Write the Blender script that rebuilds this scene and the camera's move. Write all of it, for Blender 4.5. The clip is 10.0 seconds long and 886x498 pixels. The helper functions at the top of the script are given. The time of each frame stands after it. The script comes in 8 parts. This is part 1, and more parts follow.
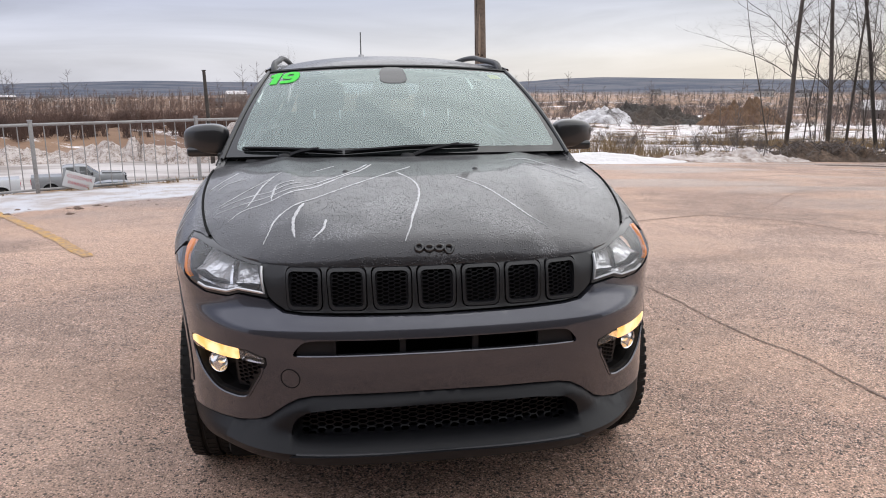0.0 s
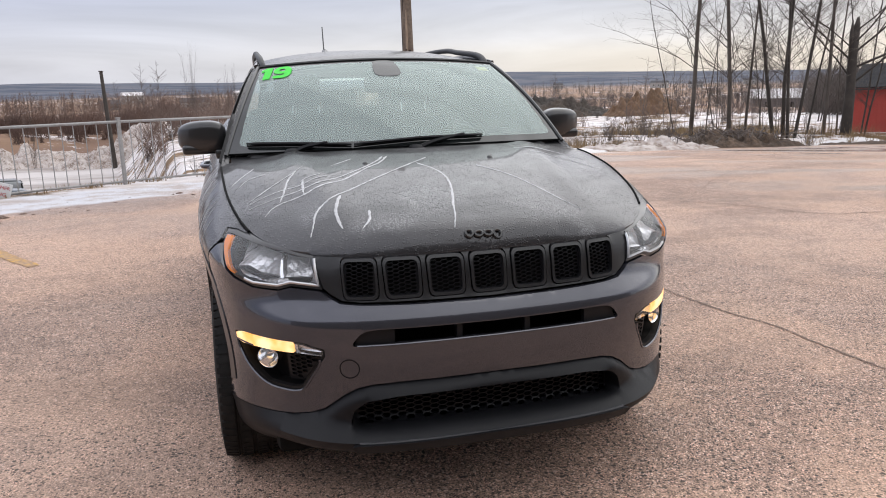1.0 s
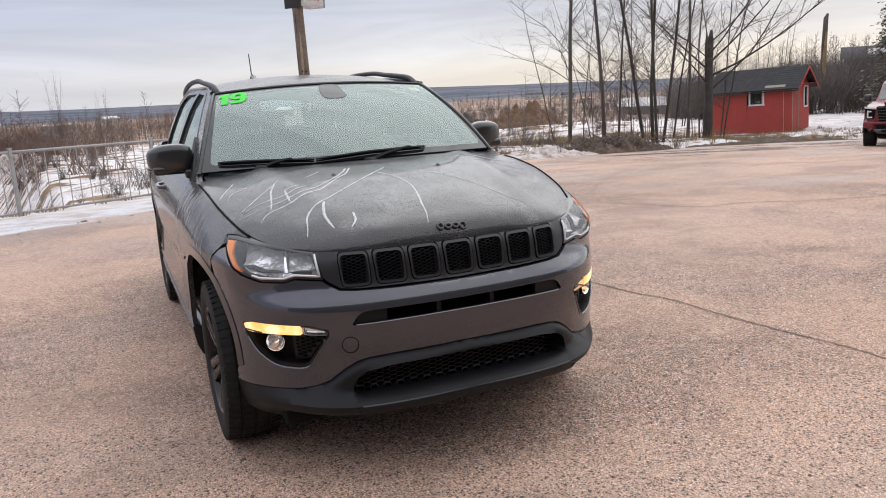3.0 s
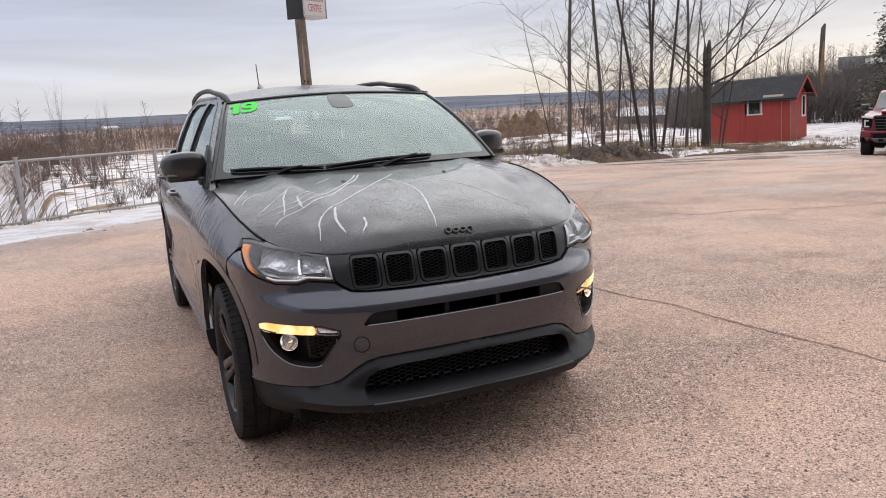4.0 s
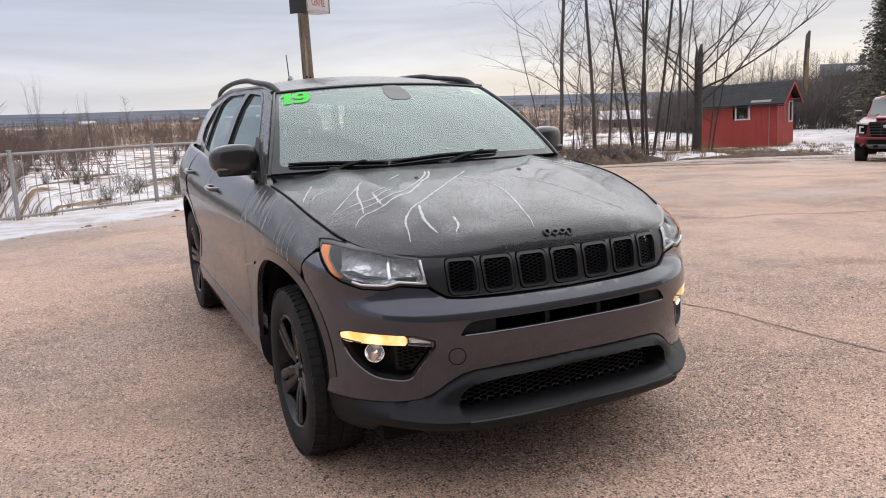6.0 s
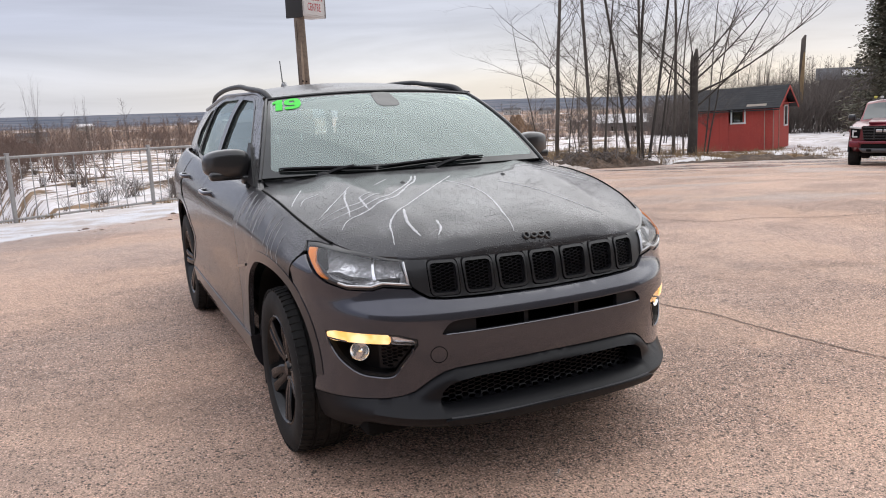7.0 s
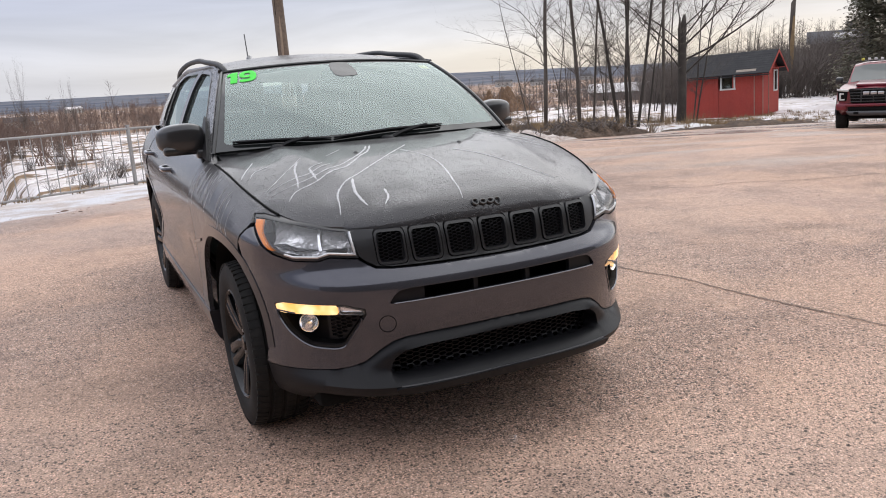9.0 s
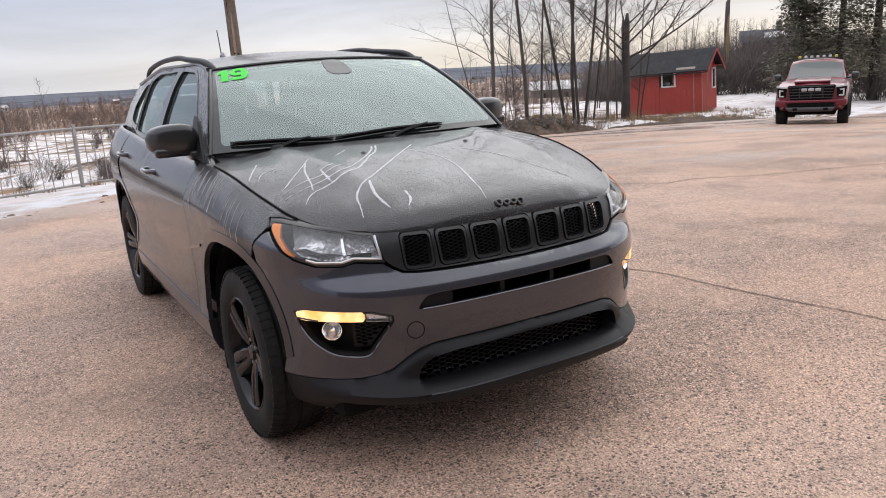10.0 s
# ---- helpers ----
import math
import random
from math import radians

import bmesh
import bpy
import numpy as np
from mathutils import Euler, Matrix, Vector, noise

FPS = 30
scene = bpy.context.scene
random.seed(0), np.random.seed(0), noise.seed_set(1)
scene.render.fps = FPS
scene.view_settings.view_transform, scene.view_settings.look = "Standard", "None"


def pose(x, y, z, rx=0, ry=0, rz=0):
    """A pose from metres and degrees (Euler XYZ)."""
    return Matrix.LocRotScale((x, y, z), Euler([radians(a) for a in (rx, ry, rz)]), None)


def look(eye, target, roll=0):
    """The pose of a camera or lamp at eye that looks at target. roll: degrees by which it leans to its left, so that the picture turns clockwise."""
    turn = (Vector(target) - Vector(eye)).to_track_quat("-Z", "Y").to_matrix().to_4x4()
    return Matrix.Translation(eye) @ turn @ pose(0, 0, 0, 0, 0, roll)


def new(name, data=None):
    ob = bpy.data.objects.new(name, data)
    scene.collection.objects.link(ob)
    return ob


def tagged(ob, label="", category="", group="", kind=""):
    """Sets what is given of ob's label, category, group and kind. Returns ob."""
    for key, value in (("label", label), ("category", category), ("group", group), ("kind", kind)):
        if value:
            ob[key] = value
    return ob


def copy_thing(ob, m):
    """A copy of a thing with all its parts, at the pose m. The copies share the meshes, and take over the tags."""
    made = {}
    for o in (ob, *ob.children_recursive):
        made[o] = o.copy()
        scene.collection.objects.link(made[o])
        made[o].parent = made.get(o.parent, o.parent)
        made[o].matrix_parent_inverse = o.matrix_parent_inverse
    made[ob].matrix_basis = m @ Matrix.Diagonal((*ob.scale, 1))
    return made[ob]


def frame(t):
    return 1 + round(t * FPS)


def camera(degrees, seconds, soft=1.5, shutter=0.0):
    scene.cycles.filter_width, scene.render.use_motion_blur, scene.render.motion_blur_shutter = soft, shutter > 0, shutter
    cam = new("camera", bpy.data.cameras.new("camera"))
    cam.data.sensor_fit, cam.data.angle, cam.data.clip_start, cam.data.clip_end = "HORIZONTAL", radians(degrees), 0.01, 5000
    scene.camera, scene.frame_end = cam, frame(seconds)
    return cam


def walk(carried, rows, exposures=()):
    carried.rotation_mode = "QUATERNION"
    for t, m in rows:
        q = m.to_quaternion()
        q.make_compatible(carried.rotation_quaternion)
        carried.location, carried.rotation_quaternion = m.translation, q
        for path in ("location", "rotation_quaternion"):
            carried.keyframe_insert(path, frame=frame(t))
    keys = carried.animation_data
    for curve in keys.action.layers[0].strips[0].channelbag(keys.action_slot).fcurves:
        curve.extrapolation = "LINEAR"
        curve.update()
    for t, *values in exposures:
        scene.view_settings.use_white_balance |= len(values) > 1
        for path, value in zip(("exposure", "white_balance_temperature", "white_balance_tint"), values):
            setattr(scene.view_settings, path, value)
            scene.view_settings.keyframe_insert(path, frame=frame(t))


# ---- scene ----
cam = camera(60.6, 10.0, soft=1.0)
METRES, EYE, TILT, LEAN, TURN = 2.669, 1.452, 0.0, 0.0, -6.8
START_X, START_Y = -0.244, -2.163
ROWS = [
    (0.0, 0.0, 0.0, 0.0, -0.08, -12.65, 0.34),
    (0.5, -0.0674, 0.0087, -0.0094, -3.36, -12.8, 0.53),
    (1.0, -0.1617, -0.0124, -0.0055, -7.08, -13.0, 1.3),
    (1.5, -0.207, -0.0017, -0.0064, -10.62, -13.1, 2.06),
    (2.0, -0.2661, -0.0603, 0.0001, -13.79, -13.03, 2.63),
    (2.5, -0.3006, -0.1286, 0.0049, -15.86, -12.68, 2.96),
    (4.0, -0.3305, -0.2087, 0.0052, -16.06, -11.4, 2.99),
    (4.5, -0.3944, -0.1951, 0.0044, -16.3, -11.44, 2.73),
    (5.0, -0.4381, -0.1545, -0.0001, -16.73, -11.57, 2.37),
    (5.5, -0.4607, -0.0678, -0.0052, -17.19, -11.55, 2.18),
    (7.0, -0.4512, -0.1164, 0.0026, -17.59, -11.18, 1.97),
    (7.5, -0.4049, -0.1384, -0.0052, -17.27, -11.58, 2.3),
    (8.0, -0.3916, -0.1431, -0.0057, -16.96, -12.17, 2.78),
    (8.5, -0.384, -0.1401, -0.0068, -17.14, -12.71, 3.13),
    (9.0, -0.388, -0.1305, -0.0106, -18.25, -13.13, 3.33),
    (9.5, -0.4275, -0.0921, -0.0058, -20.42, -13.33, 3.23),
    (10.0, -0.4811, -0.0647, -0.0043, -22.62, -13.55, 3.31),
]
walk(cam, [(t, pose(START_X, START_Y, EYE, TILT, LEAN, TURN) @ pose(METRES * x, METRES * y, METRES * z, 90 + pitch, roll, yaw)) for t, x, y, z, yaw, pitch, roll in ROWS])

# ---- light: a high overcast, brighter overhead, with a pale yellow gap low over the hills ----
SUN_UP, SUN_ROUND = 26.0, 50.0
world = bpy.data.worlds.new("overcast")
scene.world = world
world.use_nodes = True
wt = world.node_tree
wt.nodes.clear()


def wn(kind, **values):
    n = wt.nodes.new(kind)
    for k, v in values.items():
        n.inputs[k].default_value = v
    return n


w_out = wt.nodes.new("ShaderNodeOutputWorld")
w_bg = wt.nodes.new("ShaderNodeBackground")
w_coord = wt.nodes.new("ShaderNodeTexCoord")
w_sep = wt.nodes.new("ShaderNodeSeparateXYZ")
wt.links.new(w_coord.outputs["Generated"], w_sep.inputs[0])
w_sky = wt.nodes.new("ShaderNodeTexSky")
w_sky.sky_type, w_sky.sun_disc = "NISHITA", False
w_sky.sun_elevation, w_sky.sun_rotation = radians(SUN_UP), radians(SUN_ROUND)
# cloud deck: colour by height above the horizon
w_ramp = wt.nodes.new("ShaderNodeValToRGB")
for place, colour in ((0.0, (0.46, 0.46, 0.472)), (0.026, (0.48, 0.48, 0.492)), (0.052, (0.43, 0.436, 0.463)), (0.095, (0.355, 0.37, 0.425)), (0.2, (0.35, 0.365, 0.425)), (0.36, (1.0, 1.01, 1.04)), (1.0, (4.7, 4.7, 4.7))):
    e = w_ramp.color_ramp.elements.new(place)
    e.color = (*colour, 1)
w_ramp.color_ramp.elements.remove(w_ramp.color_ramp.elements[0])
w_ramp.color_ramp.elements.remove(w_ramp.color_ramp.elements[-1])
wt.links.new(w_sep.outputs["Z"], w_ramp.inputs[0])
# flat streaks of cloud
w_map = wn("ShaderNodeMapping", Scale=(1.3, 1.3, 11.0))
wt.links.new(w_coord.outputs["Generated"], w_map.inputs[0])
w_noise = wn("ShaderNodeTexNoise", Scale=1.5, Detail=6.0, Roughness=0.55, Distortion=0.6)
wt.links.new(w_map.outputs[0], w_noise.inputs["Vector"])
w_streak = wn("ShaderNodeMapRange", **{"From Min": 0.3, "From Max": 0.72, "To Min": 0.77, "To Max": 1.15})
wt.links.new(w_noise.outputs["Fac"], w_streak.inputs[0])
w_mul = wt.nodes.new("ShaderNodeVectorMath")
w_mul.operation = "MULTIPLY"
wt.links.new(w_ramp.outputs[0], w_mul.inputs[0])
wt.links.new(w_streak.outputs[0], w_mul.inputs[1])
# the deck is thicker and bluer in the west
w_west = wt.nodes.new("ShaderNodeMapRange")
w_west.inputs["From Min"].default_value, w_west.inputs["From Max"].default_value = -0.45, 0.35
wt.links.new(w_sep.outputs["X"], w_west.inputs[0])
w_tone = wt.nodes.new("ShaderNodeMix")
w_tone.data_type = "RGBA"
w_tone.inputs["A"].default_value, w_tone.inputs["B"].default_value = (0.80, 0.81, 0.89, 1), (1, 1, 1.015, 1)
wt.links.new(w_west.outputs[0], w_tone.inputs["Factor"])
w_mul2 = wt.nodes.new("ShaderNodeVectorMath")
w_mul2.operation = "MULTIPLY"
wt.links.new(w_mul.outputs[0], w_mul2.inputs[0])
wt.links.new(w_tone.outputs["Result"], w_mul2.inputs[1])
# yellow gap towards the low sun
w_dir = wn("ShaderNodeVectorMath")
w_dir.operation = "DOT_PRODUCT"
w_dir.inputs[1].default_value = (math.sin(radians(40)), math.cos(radians(40)), 0.0)
wt.links.new(w_coord.outputs["Generated"], w_dir.inputs[0])
w_side = wn("ShaderNodeMapRange", **{"From Min": 0.76, "From Max": 0.99, "To Max": 0.42})
wt.links.new(w_dir.outputs["Value"], w_side.inputs[0])
w_low = wt.nodes.new("ShaderNodeValToRGB")
lows = w_low.color_ramp.elements
lows[0].position, lows[0].color = 0.0, (1, 1, 1, 1)
lows[1].position, lows[1].color = 0.042, (0, 0, 0, 1)
mid = lows.new(0.022)
mid.color = (0.8, 0.8, 0.8, 1)
wt.links.new(w_sep.outputs["Z"], w_low.inputs[0])
w_gap = wn("ShaderNodeMath")
w_gap.operation = "MULTIPLY"
wt.links.new(w_side.outputs[0], w_gap.inputs[0])
wt.links.new(w_low.outputs[0], w_gap.inputs[1])
w_mix = wt.nodes.new("ShaderNodeMix")
w_mix.data_type = "RGBA"
w_mix.inputs["B"].default_value = (0.53, 0.485, 0.40, 1)
wt.links.new(w_gap.outputs[0], w_mix.inputs["Factor"])
wt.links.new(w_mul2.outputs[0], w_mix.inputs["A"])
# a little of the clear sky above shines through the deck
w_thin = wn("ShaderNodeVectorMath")
w_thin.operation = "SCALE"
w_thin.inputs["Scale"].default_value = 0.005
wt.links.new(w_sky.outputs[0], w_thin.inputs[0])
w_add = wn("ShaderNodeVectorMath")
w_add.operation = "ADD"
wt.links.new(w_mix.outputs["Result"], w_add.inputs[0])
wt.links.new(w_thin.outputs[0], w_add.inputs[1])
wt.links.new(w_add.outputs[0], w_bg.inputs["Color"])
w_bg.inputs["Strength"].default_value = 1.0
wt.links.new(w_bg.outputs[0], w_out.inputs[0])

sun = new("sun", bpy.data.lights.new("sun", "SUN"))
sun.data.energy, sun.data.angle, sun.data.color = 0.4, radians(100), (1.0, 0.95, 0.88)
sun_way = Vector((math.sin(radians(SUN_ROUND)) * math.cos(radians(SUN_UP)), math.cos(radians(SUN_ROUND)) * math.cos(radians(SUN_UP)), math.sin(radians(SUN_UP))))
sun.matrix_world = look(sun_way * 50, (0, 0, 0))
scene.view_settings.exposure = 0.75

# ---- materials ----
def material(name, colour, rough=0.6, metal=0.0, coat=0.0, spec=0.5, grain=(), bump=(), emit=None):
    """grain: rows of (scale, amount, colour) mixed in by noise; bump: rows of (scale, height in metres)."""
    m = bpy.data.materials.new(name)
    m.use_nodes = True
    nt = m.node_tree
    b = nt.nodes["Principled BSDF"]
    b.inputs["Base Color"].default_value = (*colour, 1)
    b.inputs["Roughness"].default_value, b.inputs["Metallic"].default_value = rough, metal
    b.inputs["Coat Weight"].default_value, b.inputs["Coat Roughness"].default_value = coat, 0.04
    b.inputs["Specular IOR Level"].default_value = spec
    if emit:
        b.inputs["Emission Color"].default_value = (*emit[:3], 1)
        b.inputs["Emission Strength"].default_value = emit[3]
    where = nt.nodes.new("ShaderNodeNewGeometry").outputs["Position"]
    last = None
    for scale, amount, other in grain:
        n = nt.nodes.new("ShaderNodeTexNoise")
        n.inputs["Scale"].default_value, n.inputs["Detail"].default_value = scale, 4
        nt.links.new(where, n.inputs["Vector"])
        r = nt.nodes.new("ShaderNodeMapRange")
        r.inputs["From Min"].default_value, r.inputs["From Max"].default_value = 0.42, 0.64
        r.inputs["To Max"].default_value = amount
        nt.links.new(n.outputs["Fac"], r.inputs[0])
        mix = nt.nodes.new("ShaderNodeMix")
        mix.data_type = "RGBA"
        mix.inputs["A"].default_value, mix.inputs["B"].default_value = (*colour, 1), (*other, 1)
        if last:
            nt.links.new(last, mix.inputs["A"])
        nt.links.new(r.outputs[0], mix.inputs["Factor"])
        last = mix.outputs["Result"]
    if last:
        nt.links.new(last, b.inputs["Base Color"])
    feel = None
    for scale, height in bump:
        n = nt.nodes.new("ShaderNodeTexNoise")
        n.inputs["Scale"].default_value, n.inputs["Detail"].default_value = scale, 3
        nt.links.new(where, n.inputs["Vector"])
        u = nt.nodes.new("ShaderNodeBump")
        u.inputs["Strength"].default_value, u.inputs["Distance"].default_value = 1.0, height
        nt.links.new(n.outputs["Fac"], u.inputs["Height"])
        if feel:
            nt.links.new(feel, u.inputs["Normal"])
        feel = u.outputs[0]
    if feel:
        nt.links.new(feel, b.inputs["Normal"])
    return m


def beads(m, scale, height, size=0.25, cover=0.5, frost=False):
    """Standing water drops on a material: small round lenses of bump, in patches."""
    nt = m.node_tree
    b = nt.nodes["Principled BSDF"]
    where = nt.nodes.new("ShaderNodeNewGeometry").outputs["Position"]
    total = None
    for k, f in ((scale, 1.0), (scale * 2.3, 0.5)):
        v = nt.nodes.new("ShaderNodeTexVoronoi")
        v.inputs["Scale"].default_value = k
        v.inputs["Randomness"].default_value = 1.0
        nt.links.new(where, v.inputs["Vector"])
        r = nt.nodes.new("ShaderNodeMapRange")
        r.interpolation_type = "SMOOTHSTEP"
        r.inputs["From Min"].default_value, r.inputs["From Max"].default_value = size * 1.15, size * 0.5
        r.inputs["To Max"].default_value = f
        nt.links.new(v.outputs["Distance"], r.inputs[0])
        sep = nt.nodes.new("ShaderNodeSeparateColor")
        nt.links.new(v.outputs["Color"], sep.inputs[0])
        some = nt.nodes.new("ShaderNodeMath")
        some.operation = "LESS_THAN"
        some.inputs[1].default_value = cover
        nt.links.new(sep.outputs[0], some.inputs[0])
        one = nt.nodes.new("ShaderNodeMath")
        one.operation = "MULTIPLY"
        nt.links.new(r.outputs[0], one.inputs[0])
        nt.links.new(some.outputs[0], one.inputs[1])
        if total is None:
            total = one.outputs[0]
        else:
            add = nt.nodes.new("ShaderNodeMath")
            add.operation = "MAXIMUM"
            nt.links.new(total, add.inputs[0])
            nt.links.new(one.outputs[0], add.inputs[1])
            total = add.outputs[0]
    patch = nt.nodes.new("ShaderNodeTexNoise")
    patch.inputs["Scale"].default_value, patch.inputs["Detail"].default_value = 5.0, 3
    nt.links.new(where, patch.inputs["Vector"])
    pr = nt.nodes.new("ShaderNodeMapRange")
    pr.inputs["From Min"].default_value, pr.inputs["From Max"].default_value = 0.36, 0.56
    pr.inputs["To Min"].default_value = 0.25
    nt.links.new(patch.outputs["Fac"], pr.inputs[0])
    mul = nt.nodes.new("ShaderNodeMath")
    mul.operation = "MULTIPLY"
    nt.links.new(total, mul.inputs[0])
    nt.links.new(pr.outputs[0], mul.inputs[1])
    if frost:
        # patches of very fine drops that look pale
        fine_v = nt.nodes.new("ShaderNodeTexVoronoi")
        fine_v.inputs["Scale"].default_value = 190.0
        nt.links.new(where, fine_v.inputs["Vector"])
        dots = nt.nodes.new("ShaderNodeMapRange")
        dots.inputs["From Min"].default_value, dots.inputs["From Max"].default_value = 0.50, 0.22
        nt.links.new(fine_v.outputs["Distance"], dots.inputs[0])
        zone = nt.nodes.new("ShaderNodeTexNoise")
        zone.inputs["Scale"].default_value, zone.inputs["Detail"].default_value = 3.2, 2.5
        nt.links.new(where, zone.inputs["Vector"])
        zr = nt.nodes.new("ShaderNodeMapRange")
        zr.interpolation_type = "SMOOTHSTEP"
        zr.inputs["From Min"].default_value, zr.inputs["From Max"].default_value, zr.inputs["To Max"].default_value = 0.51, 0.63, 0.62
        nt.links.new(zone.outputs["Fac"], zr.inputs[0])
        both_f = nt.nodes.new("ShaderNodeMath")
        both_f.operation = "MULTIPLY"
        nt.links.new(dots.outputs[0], both_f.inputs[0])
        nt.links.new(zr.outputs[0], both_f.inputs[1])
        pale = nt.nodes.new("ShaderNodeMix")
        pale.data_type = "RGBA"
        pale.inputs["B"].default_value = (0.30, 0.30, 0.31, 1)
        nt.links.new(both_f.outputs[0], pale.inputs["Factor"])
        nt.links.new(b.inputs["Base Color"].links[0].from_socket, pale.inputs["A"])
        nt.links.new(pale.outputs["Result"], b.inputs["Base Color"])
    u = nt.nodes.new("ShaderNodeBump")
    u.inputs["Strength"].default_value, u.inputs["Distance"].default_value = 1.0, height
    nt.links.new(mul.outputs[0], u.inputs["Height"])
    nt.links.new(u.outputs[0], b.inputs["Coat Normal"])
    nt.links.new(u.outputs[0], b.inputs["Normal"])
    return m


def glass(name, tint, haze=0.0, ior=1.85, film_sheen=0.0, gloss=(0.88, 1.0, 0.97)):
    """A thin pane: clear through, with the gloss of two faces, under a pale film of breath and dust that also paints in
    reflected sky.
    """
    m = bpy.data.materials.new(name)
    m.use_nodes = True
    nt = m.node_tree
    nt.nodes.clear()
    out = nt.nodes.new("ShaderNodeOutputMaterial")
    mix = nt.nodes.new("ShaderNodeMixShader")
    see = nt.nodes.new("ShaderNodeBsdfTransparent")
    see.inputs[0].default_value = (*tint, 1)
    shine = nt.nodes.new("ShaderNodeBsdfGlossy")
    shine.inputs["Roughness"].default_value = haze
    shine.inputs["Color"].default_value = (*gloss, 1)
    f = nt.nodes.new("ShaderNodeFresnel")
    f.inputs["IOR"].default_value = ior
    nt.links.new(f.outputs[0], mix.inputs[0])
    nt.links.new(see.outputs[0], mix.inputs[1])
    nt.links.new(shine.outputs[0], mix.inputs[2])
    last = mix.outputs[0]
    if film_sheen:
        fog = nt.nodes.new("ShaderNodeBsdfDiffuse")
        fog.inputs[0].default_value = (0.89 * gloss[0], 0.90 * gloss[1], 0.89 * gloss[2], 1)
        both_ = nt.nodes.new("ShaderNodeMixShader")
        both_.inputs[0].default_value = film_sheen
        nt.links.new(last, both_.inputs[1])
        nt.links.new(fog.outputs[0], both_.inputs[2])
        last = both_.outputs[0]
    nt.links.new(last, out.inputs[0])
    return m


# car paint in copies: bumper lightened, flanks darkened, painting in light and shade
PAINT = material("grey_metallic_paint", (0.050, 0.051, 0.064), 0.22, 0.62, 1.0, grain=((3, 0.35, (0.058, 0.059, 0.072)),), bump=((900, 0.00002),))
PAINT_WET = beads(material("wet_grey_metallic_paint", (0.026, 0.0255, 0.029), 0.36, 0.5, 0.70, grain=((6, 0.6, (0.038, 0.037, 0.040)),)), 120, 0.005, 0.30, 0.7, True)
LIP_HIGHLIGHT = material("glossy_grey_lip", (0.10, 0.10, 0.115), 0.2, 0.6, 1.0)
GRILLE = material("satin_dark_grey_plastic", (0.0085, 0.0085, 0.0098), 0.40, 0.0, 0.1, bump=((600, 0.00003),))
BEZEL = material("gloss_black_trim", (0.014, 0.014, 0.015), 0.28, 0.0, 0.5)
RAIL = material("satin_black_rail", (0.010, 0.010, 0.011), 0.45, spec=0.3)
PAINT_SHADED = beads(material("rain_spotted_grey_metallic_paint", (0.013, 0.0127, 0.0150), 0.26, 0.30, 0.42, grain=((4, 0.5, (0.020, 0.0195, 0.0225)),)), 85, 0.0025, 0.26, 0.35)
PILLAR_WET = beads(material("grey_paint_thick_with_drops", (0.030, 0.0295, 0.034), 0.30, 0.6, 1.0, grain=((6, 0.6, (0.042, 0.041, 0.044)),)), 62, 0.010, 0.36, 0.85)
ARCH_TRIM = material("satin_grey_arch_trim", (0.034, 0.033, 0.039), 0.38, 0.5, 0.7, spec=0.4, grain=((5, 0.5, (0.031, 0.030, 0.034)),), bump=((500, 0.00005),))
ROOF_BLACK = beads(material("wet_black_roof_paint", (0.010, 0.010, 0.011), 0.30, 0.0, 0.3, spec=0.4, grain=((6, 0.6, (0.018, 0.018, 0.019)),)), 90, 0.003, 0.30, 0.5)
TRIM = material("satin_grey_trim", (0.050, 0.050, 0.054), 0.32, 0.0, 0.2)
PLASTIC = material("grained_black_plastic", (0.0066, 0.0068, 0.0084), 0.46, spec=0.25, grain=((9, 0.6, (0.010, 0.010, 0.0115)),), bump=((420, 0.0003),))
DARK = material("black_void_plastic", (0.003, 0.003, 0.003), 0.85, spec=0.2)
# mottled white base paints in the facets' bright and dark reflections
REFLECTOR = material("moulded_bright_reflector", (0.93, 0.93, 0.94), 0.14, 0.6, grain=((45, 0.6, (0.62, 0.62, 0.63)),), bump=((70, 0.004), (28, 0.006)))
CHROME = material("bright_reflector", (0.86, 0.86, 0.87), 0.16, 1.0)
SILVER = material("machined_alloy", (0.55, 0.55, 0.56), 0.3, 1.0)
RIM = material("gloss_black_alloy", (0.003, 0.003, 0.0034), 0.24, 0.0, 0.22, spec=0.25)
RUBBER = material("tyre_rubber", (0.007, 0.007, 0.007), 0.75, spec=0.3, grain=((14, 0.7, (0.020, 0.018, 0.016)),), bump=((160, 0.0006),))
DULL_ALLOY = material("darkened_machined_alloy", (0.10, 0.10, 0.105), 0.3, 1.0)
MESH = material("black_mesh_plastic", (0.005, 0.005, 0.0065), 0.40, spec=0.28)
LENS = glass("clear_lamp_lens", (0.95, 0.95, 0.96), 0.0, 1.5, 0.05, (1, 1, 1))
WINDSCREEN = glass("windscreen_glass", (0.76, 0.86, 0.82), 0.0, 1.95, 0.20)
SIDE_GLASS = glass("side_window_glass", (0.62, 0.70, 0.68), 0.0, 2.0, 0.05)
AMBER = material("amber_plastic", (0.637, 0.173, 0.015), 0.25, 0.0, 0.6)
LIT = material("lit_amber_lamp", (0.5, 0.22, 0.05), 0.3, emit=(1.0, 0.66, 0.22, 0.75))
lit_n = LIT.node_tree.nodes.new("ShaderNodeTexNoise")
lit_n.inputs["Scale"].default_value = 13.0
lit_r = LIT.node_tree.nodes.new("ShaderNodeValToRGB")
lit_r.color_ramp.elements[0].position, lit_r.color_ramp.elements[0].color = 0.40, (1.0, 0.46, 0.12, 1)
